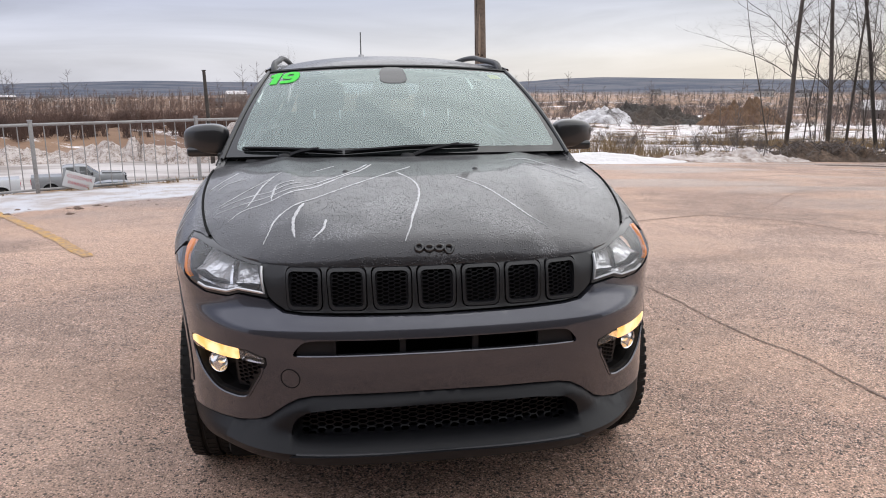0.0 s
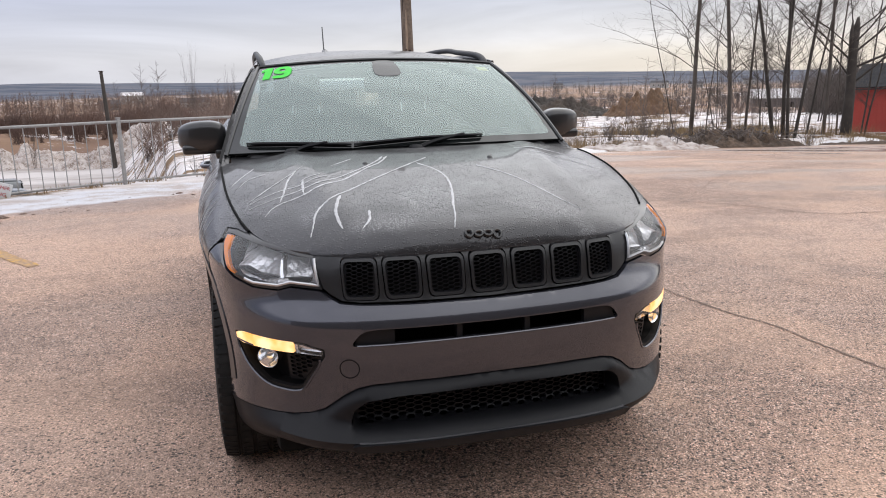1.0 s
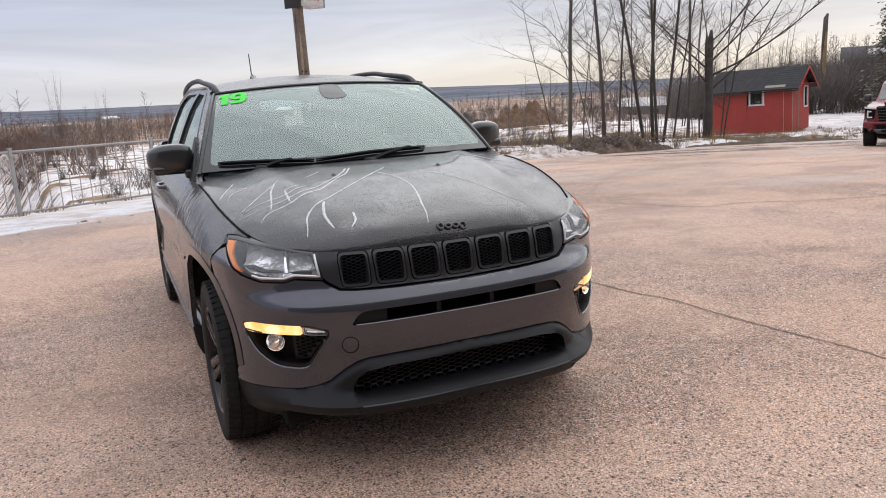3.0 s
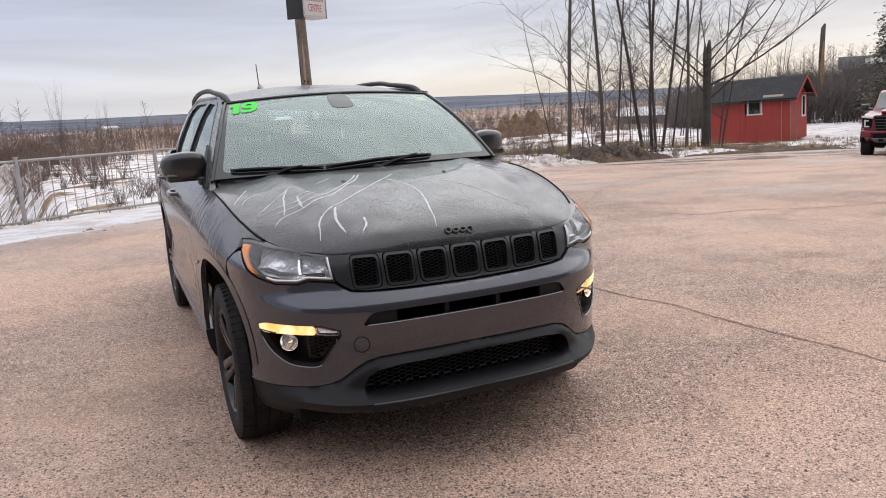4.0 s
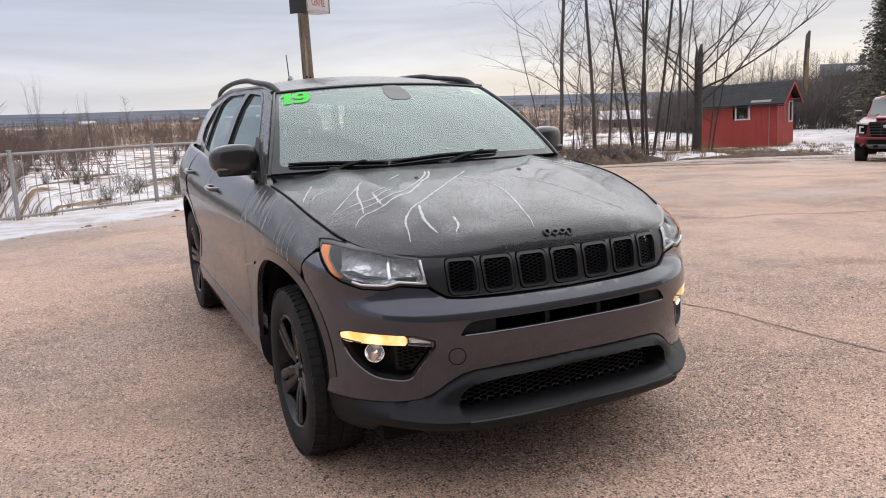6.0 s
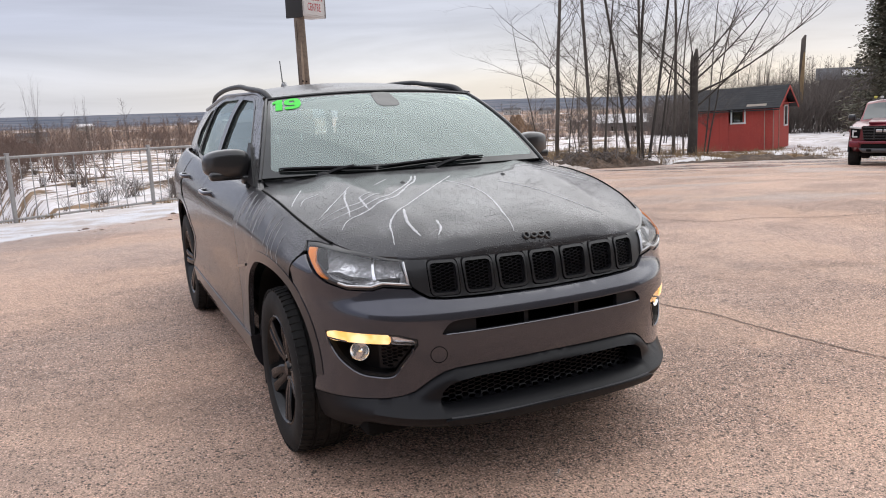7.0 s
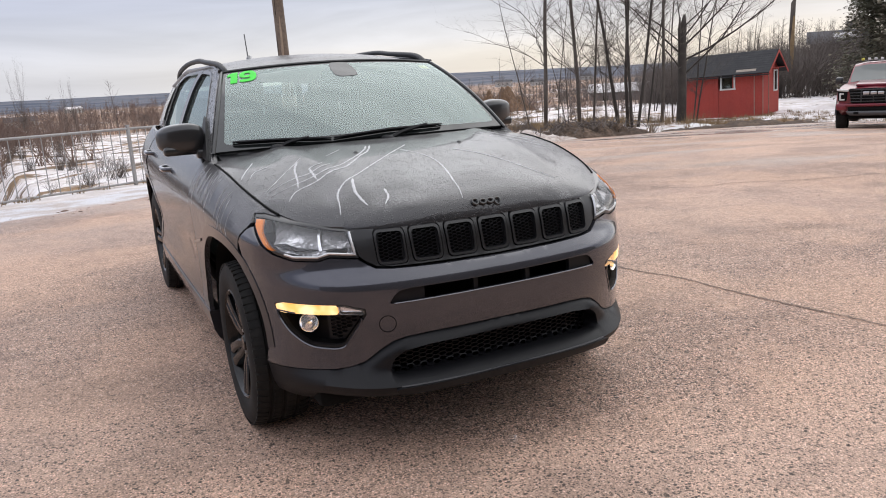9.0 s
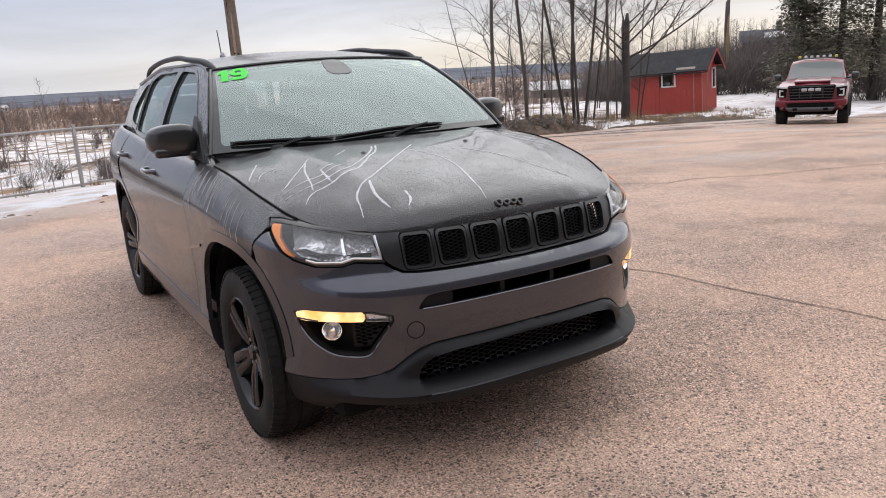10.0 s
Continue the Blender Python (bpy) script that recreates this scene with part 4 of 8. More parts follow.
# wheels
def wheel_parts():
    """One wheel about the x axis, its outside towards -x."""
    root = new("wheel")
    prof = [(0.232, 0.10), (0.25, 0.112), (0.29, 0.117), (0.325, 0.112), (0.342, 0.10), (0.349, 0.085), (0.351, 0.06), (0.345, 0.056), (0.345, 0.048), (0.352, 0.044), (0.353, 0.008), (0.346, 0.005), (0.346, -0.005), (0.353, -0.008),
            (0.352, -0.044), (0.345, -0.048), (0.345, -0.056), (0.351, -0.06), (0.349, -0.085), (0.342, -0.10), (0.325, -0.112), (0.29, -0.117), (0.25, -0.112), (0.232, -0.10)]
    tyre = put("tyre", *lathe(prof, 60, "x"), RUBBER, root, sharp=28)
    lugs = []
    for k in range(64):
        w = 2 * math.pi * k / 64
        for side in (-1, 1):
            for a0, a1, turn in ((0.064, 0.108, 0.0), (0.012, 0.042, 0.5)):
                bm_v = []
                ww = w + (turn + (0.25 if side > 0 else 0)) * 2 * math.pi / 64
                half = 0.030
                for r, a in ((0.349, a0), (0.349 - 0.35 * max(0, a1 - 0.085), a1)):
                    for dw in (-half, half):
                        for dr in (-0.004, 0.0055):
                            bm_v.append((side * a, (r + dr) * math.cos(ww + dw), (r + dr) * math.sin(ww + dw)))
                lugs.append((bm_v, [(0, 1, 3, 2), (4, 6, 7, 5), (0, 4, 5, 1), (2, 3, 7, 6), (1, 5, 7, 3), (0, 2, 6, 4)]))
    tagged(put("tread", *join(*lugs), RUBBER, tyre, smooth=False), kind="stuff")
    barrel = [(0.236, -0.104), (0.229, -0.108), (0.222, -0.100), (0.214, -0.085), (0.20, -0.02), (0.195, 0.06), (0.21, 0.10), (0.235, 0.104)]
    rim = put("rim", *lathe(barrel, 60, "x"), RIM, root, "gloss black alloy rim")
    put("brake_disc", *lathe([(0.0, -0.01), (0.16, -0.01), (0.165, 0.0), (0.16, 0.012), (0, 0.012)], 40, "x"), material("worn_steel", (0.18, 0.17, 0.16), 0.45, 0.9), root)
    put("hub", *lathe([(0.0, -0.084), (0.028, -0.083), (0.031, -0.078), (0.034, -0.070), (0.07, -0.066), (0.078, -0.055), (0.08, -0.02), (0.0, -0.02)], 30, "x"), RIM, rim)
    for k in range(5):
        for d in (-1, 1):
            w = 2 * math.pi * (k + 0.5) / 5 + 0.1
            rows = []
            for r, off, half, a0, a1 in ((0.045, 0.17, 0.020, -0.074, -0.03), (0.10, 0.30, 0.019, -0.088, -0.045), (0.16, 0.215, 0.020, -0.098, -0.055), (0.216, 0.185, 0.026, -0.104, -0.06)):
                c = w + d * off * (0.75 if r > 0.09 else 1.0)
                rows.append((r, c, half, a0, a1))
            v, f = [], []
            for r, c, half, a0, a1 in rows:
                t = np.array((math.sin(c) * -1, math.cos(c)))
                o = np.array((math.cos(c), math.sin(c))) * r
                for s_, a in ((-half, a0 + 0.006), (-half * 0.55, a0), (half * 0.55, a0), (half, a0 + 0.006), (half, a1), (-half, a1)):
                    q = o + t * s_
                    v.append((a, q[0], q[1]))
            for i in range(3):
                for j in range(6):
                    f.append((i * 6 + j, i * 6 + (j + 1) % 6, (i + 1) * 6 + (j + 1) % 6, (i + 1) * 6 + j))
            put("spoke", v, f, RIM, rim, sharp=30)
        # machined pocket between the two arms of a spoke
        w = 2 * math.pi * (k + 0.5) / 5 + 0.1
        v = []
        for r, dw in ((0.115, -0.10), (0.115, 0.10), (0.195, 0.075), (0.195, -0.075)):
            v.append((-0.083, r * math.cos(w + dw), r * math.sin(w + dw)))
        for r, dw in ((0.115, -0.10), (0.115, 0.10), (0.195, 0.075), (0.195, -0.075)):
            v.append((-0.06, r * math.cos(w + dw), r * math.sin(w + dw)))
        put("spoke_insert", v, [(0, 1, 2, 3), (0, 4, 5, 1), (1, 5, 6, 2), (2, 6, 7, 3), (3, 7, 4, 0)], DULL_ALLOY, rim, smooth=False)
    for k in range(5):
        w = 2 * math.pi * k / 5
        v, f = lathe([(0.0, -0.076), (0.008, -0.075), (0.0095, -0.06)], 6, "x")
        put("wheel_nut", [(a, b + 0.052 * math.cos(w), c + 0.052 * math.sin(w)) for a, b, c in v], f, SILVER, rim)
    return root


wheel = wheel_parts()
wheel.parent = suv
wheel.matrix_local = pose(-0.752, FRONT_AXLE, 0.352, 0, 0, 0)
for x, y, turn, roll in ((0.752, FRONT_AXLE, 180, 20), (-0.770, REAR_AXLE, 0, 33), (0.770, REAR_AXLE, 180, 50)):
    w = copy_thing(wheel, pose(x, y, 0.352, roll, 0, turn))

# dark wheel wells, floor, mud flaps
for sg in (-1, 1):
    for y in (FRONT_AXLE, REAR_AXLE):
        pts = [(math.cos(w), math.sin(w)) for w in np.linspace(-0.25, math.pi + 0.25, 20)]
        v, f = [], []
        for c, s in pts:
            v += [(sg * (0.855 if y > 2 else 0.855 - 0.085 * step(0.1, 0.9, -c)), y + 0.42 * c, 0.36 + 0.44 * max(s, -0.1)), (sg * 0.62, y + 0.42 * c, 0.36 + 0.44 * max(s, -0.1))]
        f = [(2 * i, 2 * i + 1, 2 * i + 3, 2 * i + 2) for i in range(19)]
        v += [(sg * 0.62, y, 0.36)]
        f += [(2 * i + 1, len(v) - 1, 2 * i + 3) for i in range(19)]
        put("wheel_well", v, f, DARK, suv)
        part("mud_flap", block((0.20, 0.012, 0.30), (sg * 0.755, y + 0.40, 0.30), 0.004, taper=lambda x, y, z: (x * (1.0 if z > 0 else 0.9), y + 0.03 * (0.15 - z), z)), PLASTIC, suv, "black mud flap")
part("underbody", block((1.36, 3.95, 0.10), (0, 2.2, 0.27), 0.03), DARK, suv)
part("engine_bay", block((1.18, 0.75, 0.55), (0, 0.75, 0.60), 0.05), DARK, suv)

# cabin
part("cabin_floor", block((1.40, 2.9, 0.06), (0, 2.75, 0.42), 0.02), SEAT, suv)
part("dashboard", block((1.42, 0.62, 0.30), (0, 1.45, 0.93), 0.07, steps=3, taper=lambda x, y, z: (x, y + (0.05 if z > 0 else 0.15), z + (0.05 if (z > 0 and y < 0) else 0))), SEAT, suv)
part("bulkhead", block((1.40, 0.05, 0.75), (0, 1.18, 0.70), 0.01), DARK, suv)
for x in (-0.36, 0.36):
    seat = part("seat", block((0.50, 0.50, 0.20), (x, 2.05, 0.62), 0.07, steps=3), SEAT, suv)
    part("seat_back", block((0.48, 0.14, 0.66), (x, 2.38, 0.93), 0.06, steps=3, taper=lambda a, b, c: (a * (0.86 if c > 0 else 1), b + 0.20 * (c + 0.33), c)), SEAT, seat)
    part("headrest", block((0.27, 0.10, 0.19), (x, 2.50, 1.36), 0.045, steps=3), SEAT, seat)
    for d in (-0.075, 0.075):
        put("headrest_post", *tube([(x * 0.9 + d, 2.44, 1.19), (x * 0.9 + d, 2.46, 1.275)], 0.007, 6), CHROME, seat)
bench = part("rear_seat", block((1.28, 0.16, 0.62), (0, 3.30, 0.92), 0.06, steps=3, taper=lambda a, b, c: (a, b + 0.2 * (c + 0.3), c)), SEAT, suv)
for x in (-0.42, 0, 0.42):
    part("headrest", block((0.25, 0.09, 0.15), (x, 3.42, 1.27), 0.04, steps=3), SEAT, bench)
loop = [(0.37 + 0.185 * math.cos(w), 1.72 + 0.075 * math.sin(w), 1.06 + 0.165 * math.sin(w)) for w in np.linspace(0, 2 * math.pi, 33)]
sw = put("steering_wheel", *tube(loop, 0.016, 8, False), PLASTIC, suv)
part("wheel_boss", block((0.17, 0.05, 0.10), (0.37, 1.72, 1.05), 0.02), PLASTIC, sw)
for d in (-1, 1):
    put("wheel_arm", *tube([(0.37 + d * 0.06, 1.72, 1.05), (0.37 + d * 0.18, 1.72, 1.065)], 0.014, 6), PLASTIC, sw)
sheet("headliner", LINER, suv, [(-0.54, 1.84), (0.54, 1.84), (0.53, 4.1), (-0.53, 4.1)], roof_f, gap=0.15, rim=0, deep=0.055)
part("mirror_housing", block((0.20, 0.08, 0.13), (-0.005, 1.715, 1.418), 0.035, steps=3, taper=lambda a, b, c: (a * (0.72 if c > 0 else 1.0), b + 0.35 * c, c)), SEAT, suv, "dark camera housing behind the windshield")
for x in (-0.33, 0.33):
    part("sun_visor", block((0.40, 0.13, 0.02), (x, 1.83, 1.475), 0.008, m=None), LINER, suv)


ONE = [(0.10, 0.0), (0.36, 0.0), (0.38, 1.0), (0.16, 1.0), (-0.03, 0.84), (-0.02, 0.62), (0.10, 0.70)]
NINE = rounded([(0.46, 0.02), (0.86, 0.0), (1.04, 0.12), (1.12, 0.35), (1.12, 0.72), (1.02, 0.96), (0.82, 1.02), (0.60, 0.99), (0.44, 0.84), (0.44, 0.54), (0.56, 0.40), (0.74, 0.36), (0.86, 0.40), (0.86, 0.30), (0.80, 0.24), (0.46, 0.25)], 0.09)
NINE_EYE = rounded([(0.66, 0.60), (0.86, 0.60), (0.88, 0.70), (0.84, 0.80), (0.68, 0.80), (0.64, 0.70)], 0.05)


def on_glass(poly):
    """Points of the decal's own square, across and up, on the windshield."""
    return [((-0.588 + 0.124 * a) / (0.772 + (SCREEN_TOP - 0.772) * 0.88), 0.782 + 0.178 * b + 0.008 * a) for a, b in poly]


decal = sheet("year_decal", GREEN, suv, on_glass(ONE), screen_f, gap=0.02, edge=0.01, rim=0.001, deep=-0.004, label="fluorescent green number 19 on the windshield")
sheet("digit", GREEN, decal, on_glass(NINE), screen_f, holes=[on_glass(NINE_EYE)], gap=0.02, edge=0.01, rim=0.001, deep=-0.004)
sheet("inspection_sticker", YELLOW, suv, [(0.80, 0.865), (0.90, 0.865), (0.90, 0.935), (0.80, 0.935)], screen_f, gap=0.05, rim=0, deep=0.006, label="pale yellow paper sticker")

# wipers: pivot, arm, blade
for x0, y0, blade, flipped in ((-0.505, 1.160, (-0.69, -0.26), False), (0.016, 1.085, (-0.25, 0.335), True)):
    wp = new("wiper")
    wp.parent = suv
    wp["label"] = "black windshield wiper with flat blade"
    p0 = np.array((x0, y0, 1.122))
    put("pivot_cap", *join(lathe([(0.0, 0.024), (0.024, 0.020), (0.036, 0.004), (0.038, -0.03)], 16, "z")), PLASTIC, wp).matrix_local = Matrix.Translation(p0.tolist())
    n = 14
    xs = np.linspace(blade[0], blade[1], n)
    if not flipped:
        vv = np.interp(xs, [blade[0], x0, blade[1]], [0.052, 0.036, 0.004])
    else:
        vv = np.interp(xs, [blade[0], 0.03, blade[1]], [0.004, 0.034, 0.040])
    pts = [screen_f(np.array([x / (0.772 + (SCREEN_TOP - 0.772) * v)]), np.array([v]), -0.018)[0] for x, v in zip(xs, vv)]
    put("blade", *tube(pts, [0.004] + [0.0068] * (n - 2) + [0.004], 6), PLASTIC, wp)
    edge = [p + np.array((0, 0.004, -0.010)) for p in pts]
    put("blade_rubber", *tube(edge, 0.004, 4), DARK, wp)
    end = pts[n // 2 + 3] if not flipped else pts[n // 2 + 4]
    arm = spline([p0, p0 + (np.array(end) - p0) * 0.35 + np.array((0, 0.0, 0.012)), p0 + (np.array(end) - p0) * 0.75 + np.array((0, 0, 0.010)), np.array(end) + np.array((0, 0, 0.008))], 6)
    put("arm", *tube(arm, np.linspace(0.013, 0.006, len(arm)), 6), PLASTIC, wp)

# door mirrors
for sg in (-1, 1):
    bm = bmesh.new()
    bmesh.ops.create_uvsphere(bm, u_segments=28, v_segments=18, radius=1)
    for v in bm.verts:
        c = v.co
        q = [math.copysign(abs(k) ** 0.52, k) for k in c]
        x, y, z = q[0] * 0.108, q[1] * 0.066, q[2] * 0.063
        z *= 1.0 + 0.10 * (-q[0])
        y = y * (1.0 if q[1] < 0 else 0.5) + 0.05 * (q[0] + 1) ** 2 * 0.35
        z += 0.012 * (1 - q[0] ** 2) * (1 if q[2] > 0 else 0)
        v.co = Vector((sg * x, y, z))
    bmesh.ops.translate(bm, verts=bm.verts, vec=(sg * 0.882, 1.515, 1.180))
    m_ = part("door_mirror", bm, BEZEL, suv, "gloss black door mirror", sharp=60)
    part("mirror_base", block((0.24, 0.075, 0.044), (sg * 0.850, 1.522, 1.128), 0.015, steps=3), BEZEL, m_)
    part("mirror_stalk", block((0.09, 0.06, 0.045), (sg * 0.782, 1.465, 1.108), 0.012), BEZEL, m_)
    part("mirror_glass", block((0.17, 0.004, 0.095), (sg * 0.882, 1.568, 1.183), 0.0015), CHROME, m_)

# door handles and shut lines
for sg, fd, rd in ((-1, doors[0], rear_doors[0]), (1, doors[1], rear_doors[1])):
    for y, host in ((2.20, fd), (3.10, rd)):
        z = 0.985 + 0.03 * (y > 3)
        p = shell(np.array([sg * ys(y)]), np.array([z]), -0.012)[0]
        pts = spline([(p[0] - sg * 0.02, y - 0.10, z), (p[0] + sg * 0.016, y - 0.075, z), (p[0] + sg * 0.022, y, z), (p[0] + sg * 0.016, y + 0.075, z), (p[0] - sg * 0.02, y + 0.10, z)], 5)
        put("door_handle", *tube(pts, 0.013, 8), PAINT, host)
put("shut_line", *tube([shell_f(np.array([a]), np.array([b]), 0.0)[0] for a, b in fine([(-1.062, 0.898), (-1.104, 0.848)], 0.01)[:5]], 0.0022, 4), DARK, suv)

# runs of water on the hood
RUNS = [
    ([(-0.15, 0.90), (-0.20, 0.80), (-0.255, 0.74), (-0.325, 0.652), (-0.385, 0.592), (-0.52, 0.517), (-0.615, 0.492), (-0.66, 0.445)], 0.007),
    ([(-0.17, 0.90), (-0.205, 0.83), (-0.285, 0.73), (-0.413, 0.612), (-0.51, 0.57), (-0.618, 0.547), (-0.71, 0.53)], 0.006),
    ([(0.0, 0.845), (-0.215, 0.625), (-0.333, 0.517), (-0.458, 0.407), (-0.50, 0.35), (-0.512, 0.30), (-0.53, 0.24)], 0.006),
    ([(-0.405, 0.44), (-0.433, 0.345), (-0.435, 0.277), (-0.428, 0.225)], 0.008),
    ([(-0.06, 0.76), (-0.013, 0.65), (0.0, 0.535), (-0.018, 0.407), (-0.047, 0.287), (-0.065, 0.202), (-0.088, 0.13)], 0.006),
    ([(-0.525, 0.78), (-0.56, 0.697), (-0.585, 0.58), (-0.605, 0.507)], 0.006),
    ([(-0.51, 0.66), (-0.518, 0.58), (-0.52, 0.515)], 0.006),
    ([(-0.30, 0.89), (-0.39, 0.805)], 0.005),
    ([(-0.42, 0.66), (-0.52, 0.612), (-0.60, 0.605), (-0.71, 0.565)], 0.005),
    ([(-0.445, 0.682), (-0.50, 0.662), (-0.52, 0.64)], 0.005),
    ([(-0.675, 0.945), (-0.74, 0.825), (-0.765, 0.77)], 0.005),
    ([(-0.635, 0.827), (-0.70, 0.805), (-0.735, 0.745)], 0.004),
    ([(0.16, 0.68), (0.24, 0.552), (0.295, 0.41), (0.34, 0.297), (0.39, 0.227)], 0.006),
    ([(0.458, 0.865), (0.597, 0.77), (0.67, 0.70)], 0.004),
    ([(0.42, 0.962), (0.58, 0.92), (0.68, 0.81)], 0.004),
    ([(-0.50, 0.812), (-0.643, 0.647), (-0.705, 0.585)], 0.004),
    ([(-0.33, 0.30), (-0.34, 0.24), (-0.37, 0.20)], 0.006),
]
rng_w = random.Random(4)
for line, width in RUNS:
    c = spline([(*p, 0) for p in line], 14)[:, :2]
    t = np.gradient(c, axis=0)
    t /= np.linalg.norm(t, axis=1)[:, None]
    nrm = np.stack([-t[:, 1], t[:, 0]], 1)
    c = c + nrm * np.array([rng_w.uniform(-0.0012, 0.0012) for _ in c])[:, None]
    half = np.array([width * (0.50 + 0.36 * rng_w.random()) * min(1.0, 0.3 + 2.0 * (len(c) - 1 - i) / len(c)) * (0.4 if i in (0, len(c) - 1) else 1) for i in range(len(c))])
    a, b = c + nrm * half[:, None], c - nrm * half[:, None]
    va, vm, vb = hood_f(a[:, 0], a[:, 1], -0.0008), hood_f(c[:, 0], c[:, 1], -0.0022), hood_f(b[:, 0], b[:, 1], -0.0008)
    n = len(c)
    verts = [tuple(p) for p in va] + [tuple(p) for p in vm] + [tuple(p) for p in vb]
    faces = []
    for i in range(n - 1):
        faces += [(i, i + 1, n + i + 1, n + i), (n + i, n + i + 1, 2 * n + i + 1, 2 * n + i)]
    put("water_run", verts, faces, STREAK, hood)

# drips down the fenders and the pillars
rng_w = random.Random(9)
for sg in (-1, 1):
    for k in range(26):
        y = rng_w.uniform(0.62, 1.28)
        s0 = ys(y)
        top = float(SEAM(y)) - rng_w.uniform(0.012, 0.05)
        low = top - rng_w.uniform(0.05, 0.17)
        zz = np.linspace(top, low, 7)
        ss = s0 + np.cumsum([rng_w.uniform(-0.004, 0.004) for _ in zz])
        p = shell(sg * ss, zz, -0.0006)
        put("water_run", *tube(p, [0.0006] + [rng_w.uniform(0.0008, 0.0016) for _ in zz[1:-1]] + [0.0006], 4), STREAK, suv)

# ---- ground: one sheet from the lot to the hills ----
FALL = table([(0, 0), (4, -0.002), (8, -0.06), (12, -0.19), (16, -0.42), (22.6, -0.84), (30, -1.28), (40, -1.85), (60, -1.95), (100, -4.3), (200, -8.0), (400, -12.5), (700, -17), (1100, -21), (1700, -24), (4000, -24)])
FENCE_A, FENCE_DIR = np.array((-2.73, 10.64)), np.array((0.846, 0.533))
FENCE_N = np.array((-0.533, 0.846))


CREST = table([(-180, -14), (-60, -12), (-40, -13), (-27, -11), (-19, -4), (-14.5, 0), (-11, -3), (-7.5, -9), (0, -16), (9, -18), (13, -13), (15.5, -3), (18.5, 2), (22, -1), (26, -6), (33, -11), (45, -16), (75, -18), (180, -14)])


def wobble(x, y, scale, seed=0.0):
    return np.array([noise.noise(Vector((a * scale + seed, b * scale - seed, seed))) for a, b in zip(np.ravel(x), np.ravel(y))]).reshape(np.shape(x))


def yard(x, y, behind):
    """How far a place belongs to the lower yard behind the fence, 0 to 1."""
    return step(0.15, 10.0, behind) * step(-0.115, -0.185, x / (np.maximum(y, 0.1) + 2.2)) * step(2, 6, y) * (1 - step(64, 76, behind))


def in_yard(x, y):
    return float(yard(np.array([x]), np.array([y]), np.array([(x - FENCE_A[0]) * FENCE_N[0] + (y - FENCE_A[1]) * FENCE_N[1]]))[0]) > 0.4


def ground_z(x, y, rough=True):
    """Height of the ground at arrays x, y."""
    x, y = np.asarray(x, float), np.asarray(y, float)
    d = np.hypot(x, y)
    z = FALL(d)
    # behind the fence the bank drops to a lower yard, on the left
    behind = (x - FENCE_A[0]) * FENCE_N[0] + (y - FENCE_A[1]) * FENCE_N[1]
    along = (x - FENCE_A[0]) * FENCE_DIR[0] + (y - FENCE_A[1]) * FENCE_DIR[1]
    low = yard(x, y, behind)
    z = z * (1 - low) - 5.5 * low - 0.5 * (1 - low) * step(0.5, 4.0, behind) * step(14, 3, along) * (1 - step(10, 40, behind))
    # wooded rise to the right, beyond the road
    z = z + 3.6 * step(50, 95, d) * step(0.68, 0.88, np.arctan2(x, y)) * (1 - step(160, 260, d)) * step(0, 10, y)
    if rough:
        off = np.maximum(step(0.3, 1.5, behind), step(0.4, 2.5, y - np.minimum(10.6 + 0.375 * x, 15.3 + 0.1 * x)))
        off = np.maximum(off, step(30, 45, d)) * (1 - 0.85 * step(0.6, 1.0, low))
        small = wobble(x, y, 0.45, 3.0) * 0.10 + wobble(x, y, 0.13, 7.0) * 0.22
        z = z + off * small * step(8, 16, d) * (1 + 0.01 * np.minimum(d, 300))
        z = z + wobble(x, y, 0.02, 1.0) * 0.8 * step(60, 140, d) + wobble(x, y, 0.004, 5.0) * 2.5 * step(250, 700, d)
        # wooded hills on the horizon
        bearing = np.arctan2(x, y)
        far = step(1500, 2800, d)
        z = z * (1 - far) + far * (CREST(np.degrees(bearing)) + wobble(x, y, 0.0060, 9.0) * 2.2 + wobble(x, y, 0.0016, 4.0) * 3.0)
    return z


def ground_at(x, y):
    return float(ground_z(np.array([x]), np.array([y]))[0])


rings = np.concatenate([np.arange(0.0, 12, 0.35), np.arange(12, 40, 0.5), np.geomspace(40, 3600, 90)])
turns = np.radians(np.concatenate([np.arange(-60, 75, 0.55), np.arange(75, 300, 3.0)]))
RR, TT = np.meshgrid(rings[1:], turns, indexing="ij")
gx, gy = RR * np.sin(TT), RR * np.cos(TT)
gz = ground_z(gx, gy)
nt_ = len(turns)
g_verts = [(0.0, 0.0, 0.0)] + [tuple(p) for p in np.stack([gx, gy, gz], -1).reshape(-1, 3)]
g_faces = [(0, 1 + (k + 1) % nt_, 1 + k) for k in range(nt_)]
for i in range(len(rings) - 2):
    for k in range(nt_):
        a, b = 1 + i * nt_ + k, 1 + i * nt_ + (k + 1) % nt_
        g_faces.append((a, b, b + nt_, a + nt_))


